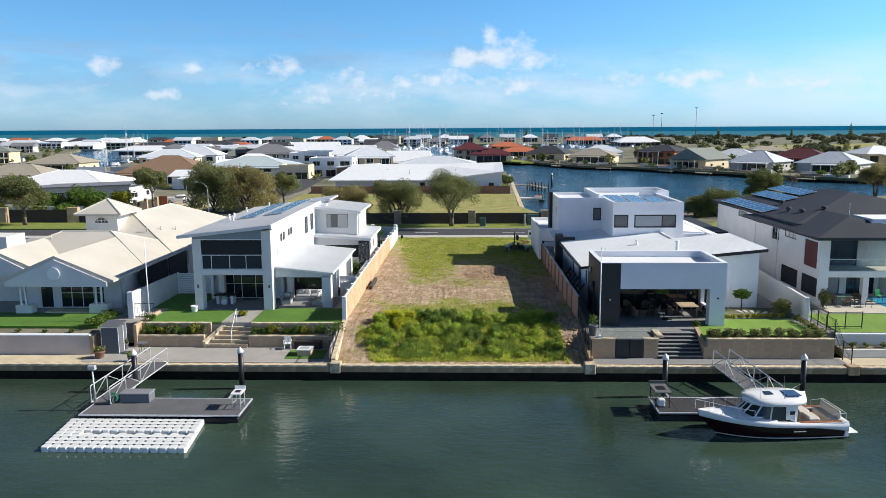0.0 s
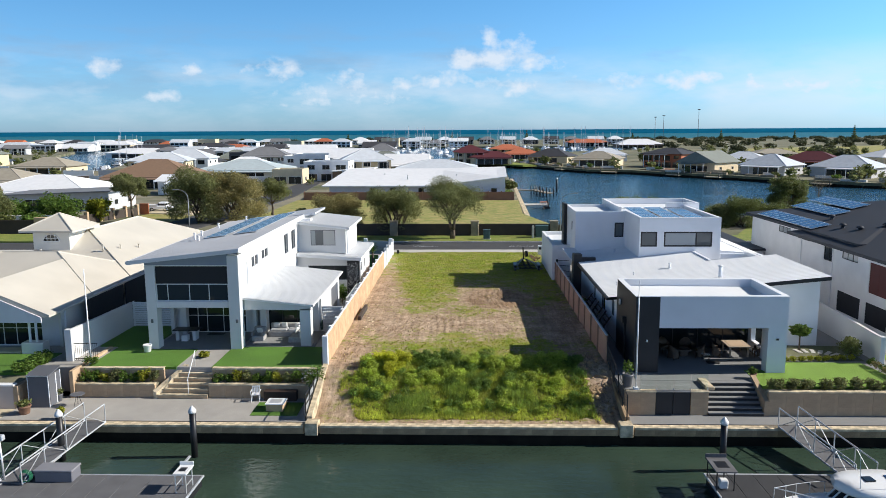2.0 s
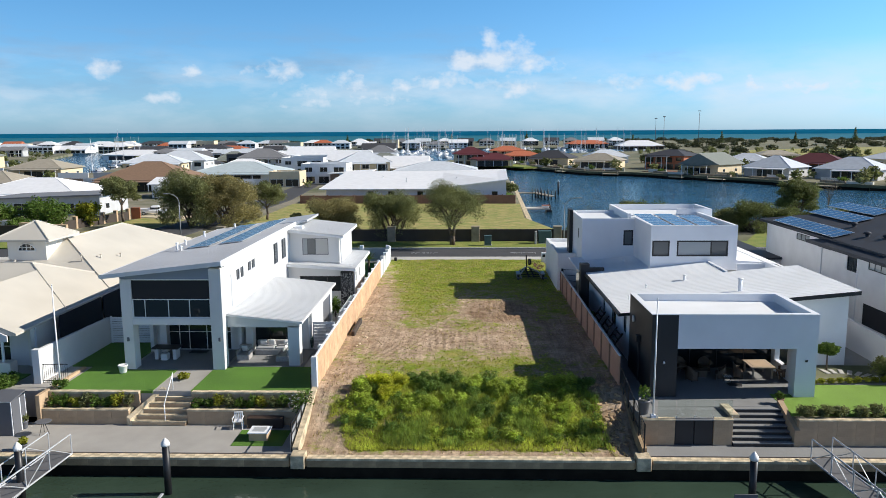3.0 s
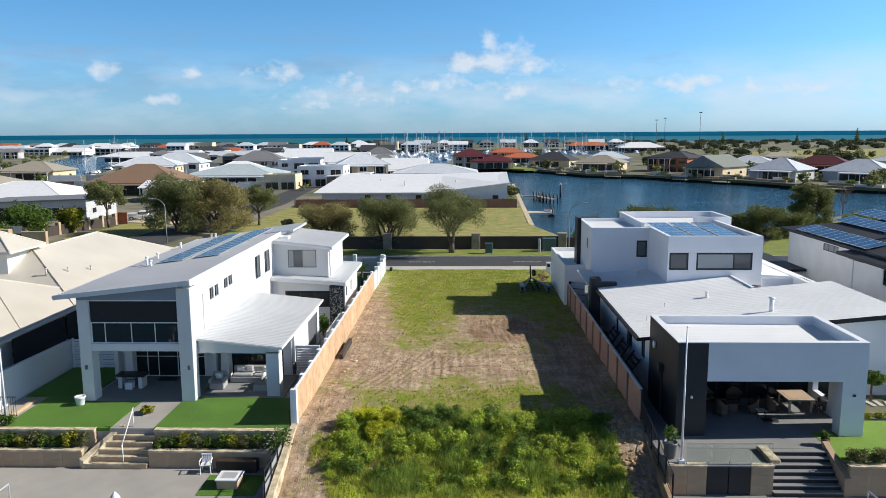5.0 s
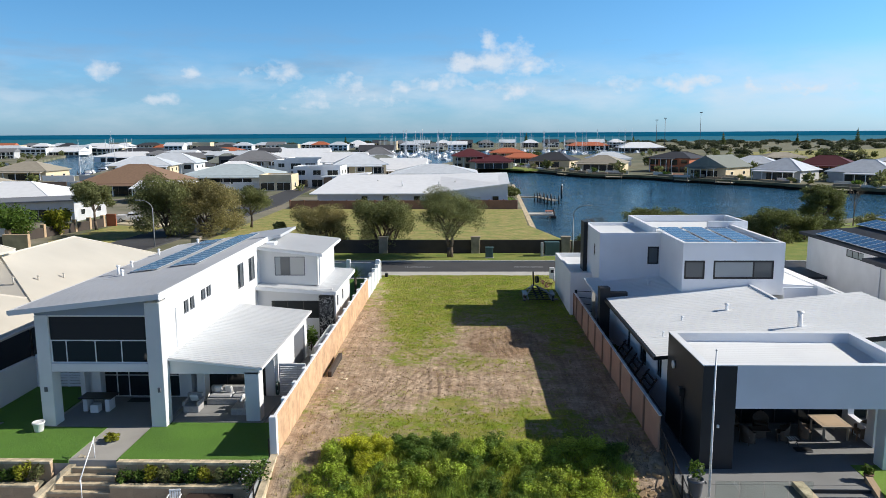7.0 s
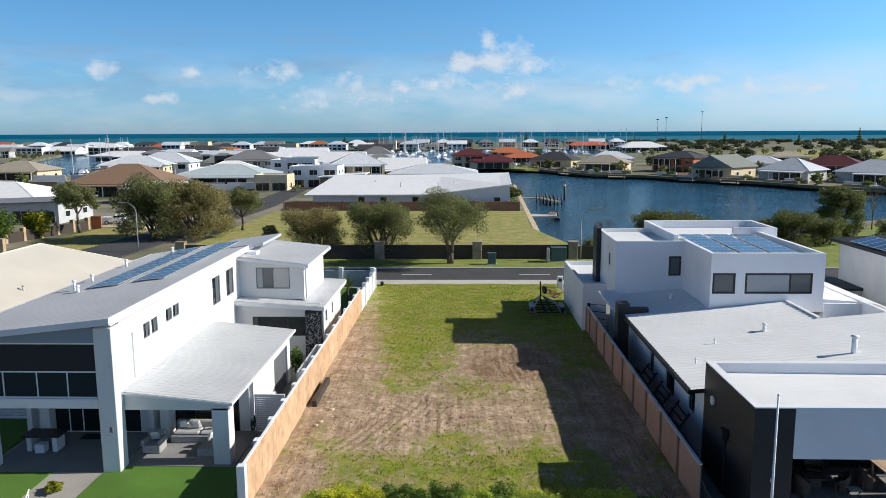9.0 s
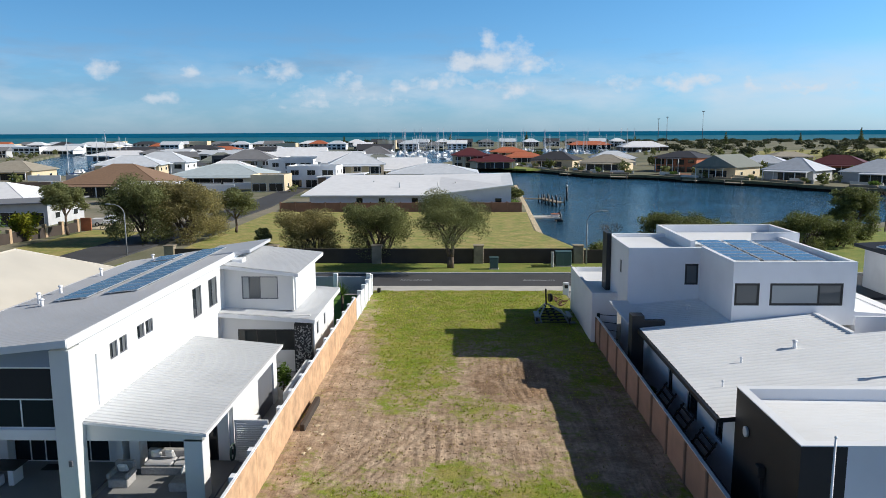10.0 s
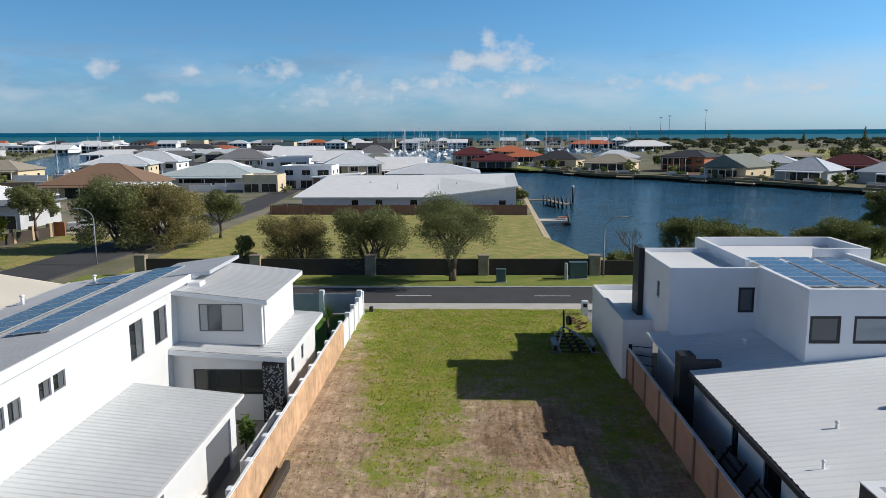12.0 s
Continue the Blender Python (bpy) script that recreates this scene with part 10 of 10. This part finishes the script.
for i in range(6):
    y = 86.0 + 0.9 * i
    w = 1.0 - 0.12 * max(0, i - 3)
    part("cross_member", one(tube, (6.1 - w, y, 3.0), (6.1 + w, y, 3.0), 0.045, seg=6), M_DARKTRIM, tr)
    for k_ in (-0.25, 0.25):
        part("roller", one(tube, (6.1 + k_ - 0.1, y, 3.16), (6.1 + k_ + 0.1, y, 3.16), 0.09, seg=10), M_DARKTRIM, tr)
part("winch_post", one(tube, (6.1, 91.9, 3.0), (6.0, 91.5, 4.4), 0.07, seg=6), M_DARKTRIM, tr)
part("spare_wheel", one(tube, (6.25, 91.3, 3.7), (6.45, 91.35, 3.7), 0.34, seg=16), M_DARKTRIM, tr)
part("jockey_wheel", one(tube, (6.05, 92.4, 2.78), (6.15, 92.4, 2.78), 0.16, seg=12), M_DARKTRIM, tr)
part("jockey_stem", one(tube, (6.1, 92.4, 2.8), (6.1, 92.4, 3.8), 0.03, seg=6), M_GALV, tr)
lb = thing("letterbox", "pale rendered letterbox pillar at the street", "letterbox", (8.5, 97.6, 2.6))
part("pillar", one(bevel_box, 8.25, 8.75, 97.4, 97.8, 2.5, 3.7, 0.02), M_TRIMW, lb)
part("slot", one(bevel_box, 8.35, 8.65, 97.38, 97.4, 3.2, 3.5, 0.005), M_DARKTRIM, lb)
dp = thing("debris_pile", "loose rubble and dry brush beside the wall", "rubble", (7.9, 95, 2.6), kind="stuff")
b = B()
rd_ = random.Random(14)
for i in range(18):
    x, y, s = rd_.uniform(7.2, 8.1), rd_.uniform(93.0, 96.5), rd_.uniform(0.05, 0.13)
    tube(b, (x, y, lot_level(x, y)), (x + rd_.uniform(-0.5, 0.5), y + rd_.uniform(-0.5, 0.5), 2.7 + s * 2), 0.03, 0.015, 5)
    bevel_box(b, x - s, x + s, y - s * 0.8, y + s * 0.8, 2.5, 2.65 + s * 0.6, s * 0.25)
part("rubble", b, M_TERRA, dp, kind="stuff")
# Added dark bar in place of the shadow beneath the fence.
solo("timber_beam", one(bevel_box, -8.85, -8.6, 66.0, 70.0, 2.5, 2.95, 0.03), M_DARKINFILL, "dark strip standing in for the shadow at the foot of the fence", "timber")
solo("water_meter", one(bevel_box, -8.75, -8.45, 98.2, 98.6, 2.5, 3.0, 0.04), M_DARKTRIM, "small dark meter box beside the footpath", "meter box")

# ---- dark-roofed house: patio and pool ----
pt = thing("patio_table", "green glass patio table", "table", (31.2, 61.0, 2.46))
part("tabletop", one(bevel_box, 30.5, 31.9, 60.6, 61.4, 3.18, 3.22, 0.01), surf("green_glass_top", (0.18, 0.30, 0.25), 0.15), pt)
for x in (30.6, 31.8):
    for y in (60.7, 61.3):
        part("leg", one(tube, (x, y, 2.46), (x, y, 3.18), 0.025, seg=6), M_DARKTRIM, pt)


def metal_chair(seat_m, label):
    t = thing("patio_chair", label, "chair", group="patio chairs")
    for sx in (-1, 1):
        for sy in (-1, 1):
            part("leg", one(tube, (sx * 0.22, sy * 0.22, 0), (sx * 0.22, sy * 0.22, 0.45 if sy < 0 else 0.9), 0.018, seg=5), M_DARKTRIM, t)
        part("armrest", one(tube, (sx * 0.24, -0.22, 0.65), (sx * 0.24, 0.22, 0.68), 0.02, seg=5), M_DARKTRIM, t)
    part("seat", one(bevel_box, -0.23, 0.23, -0.23, 0.23, 0.43, 0.46, 0.01), seat_m, t)
    part("backrest", one(bevel_box, -0.22, 0.22, 0.2, 0.23, 0.5, 0.92, 0.01), seat_m, t)
    return t


mc = metal_chair(M_WICKER, "brown woven patio chair with metal legs")
mc.matrix_basis = pose(30.3, 60.9, 2.46, 0, 0, 160)
for x, y, a in ((31.2, 60.2, 180), (32.2, 60.6, -90), (32.4, 61.3, -70), (33.0, 60.2, -120), (30.2, 61.2, 80)):
    copy_thing(mc, pose(x, y, 2.46, 0, 0, a))
gc = metal_chair(surf("green_plastic", (0.05, 0.42, 0.12), 0.5), "bright green plastic chair beside the pool")
gc.matrix_basis = pose(34.9, 62.3, 2.5, 0, 0, 10)
solo("pool", one(box, 34.4, 42, 60.2, 63.9, 2.4, 2.49), surf("pool_water", (0.05, 0.35, 0.55), 0.05), "bright blue swimming pool water", "pool", kind="structure")
shrub(29.2, 60.0, 2.42, 1.2, 1.9, M_LEAFD, 521, "dark leafy shrub at the corner of the patio", 700, 0.1)
gt_ = thing("garden_gate", "black steel pool gate with arched opening", "gate", (27.6, 53.6, 2.42))
for x in (26.5, 27.8, 29.0):
    part("post", one(bevel_box, x - 0.03, x + 0.03, 53.57, 53.63, 2.4, 3.7, 0.006), M_DARKTRIM, gt_)
for z in (2.55, 3.62):
    part("rail", one(bevel_box, 26.5, 29.0, 53.58, 53.62, z, z + 0.04, 0.006), M_DARKTRIM, gt_)



# ---- pale limestone offcuts along the fence ----
rk = random.Random(31)
for i in range(11):
    x, y, s_ = -8.3 + rk.uniform(0, 0.9), 61.5 + 0.5 * i + rk.uniform(-0.2, 0.2), rk.uniform(0.06, 0.15)
    b = B()
    bevel_box(b, -s_, s_, -s_ * 0.7, s_ * 0.7, -0.05, s_ * 0.45, s_ * 0.2)
    ob = solo("stone_offcut", b, M_CAP, "rough pale limestone offcut lying on bare earth", "stone", "stone offcuts")
    ob.matrix_basis = pose(x, y, lot_level(x, y), rk.uniform(-6, 6), rk.uniform(-6, 6), rk.uniform(0, 90))
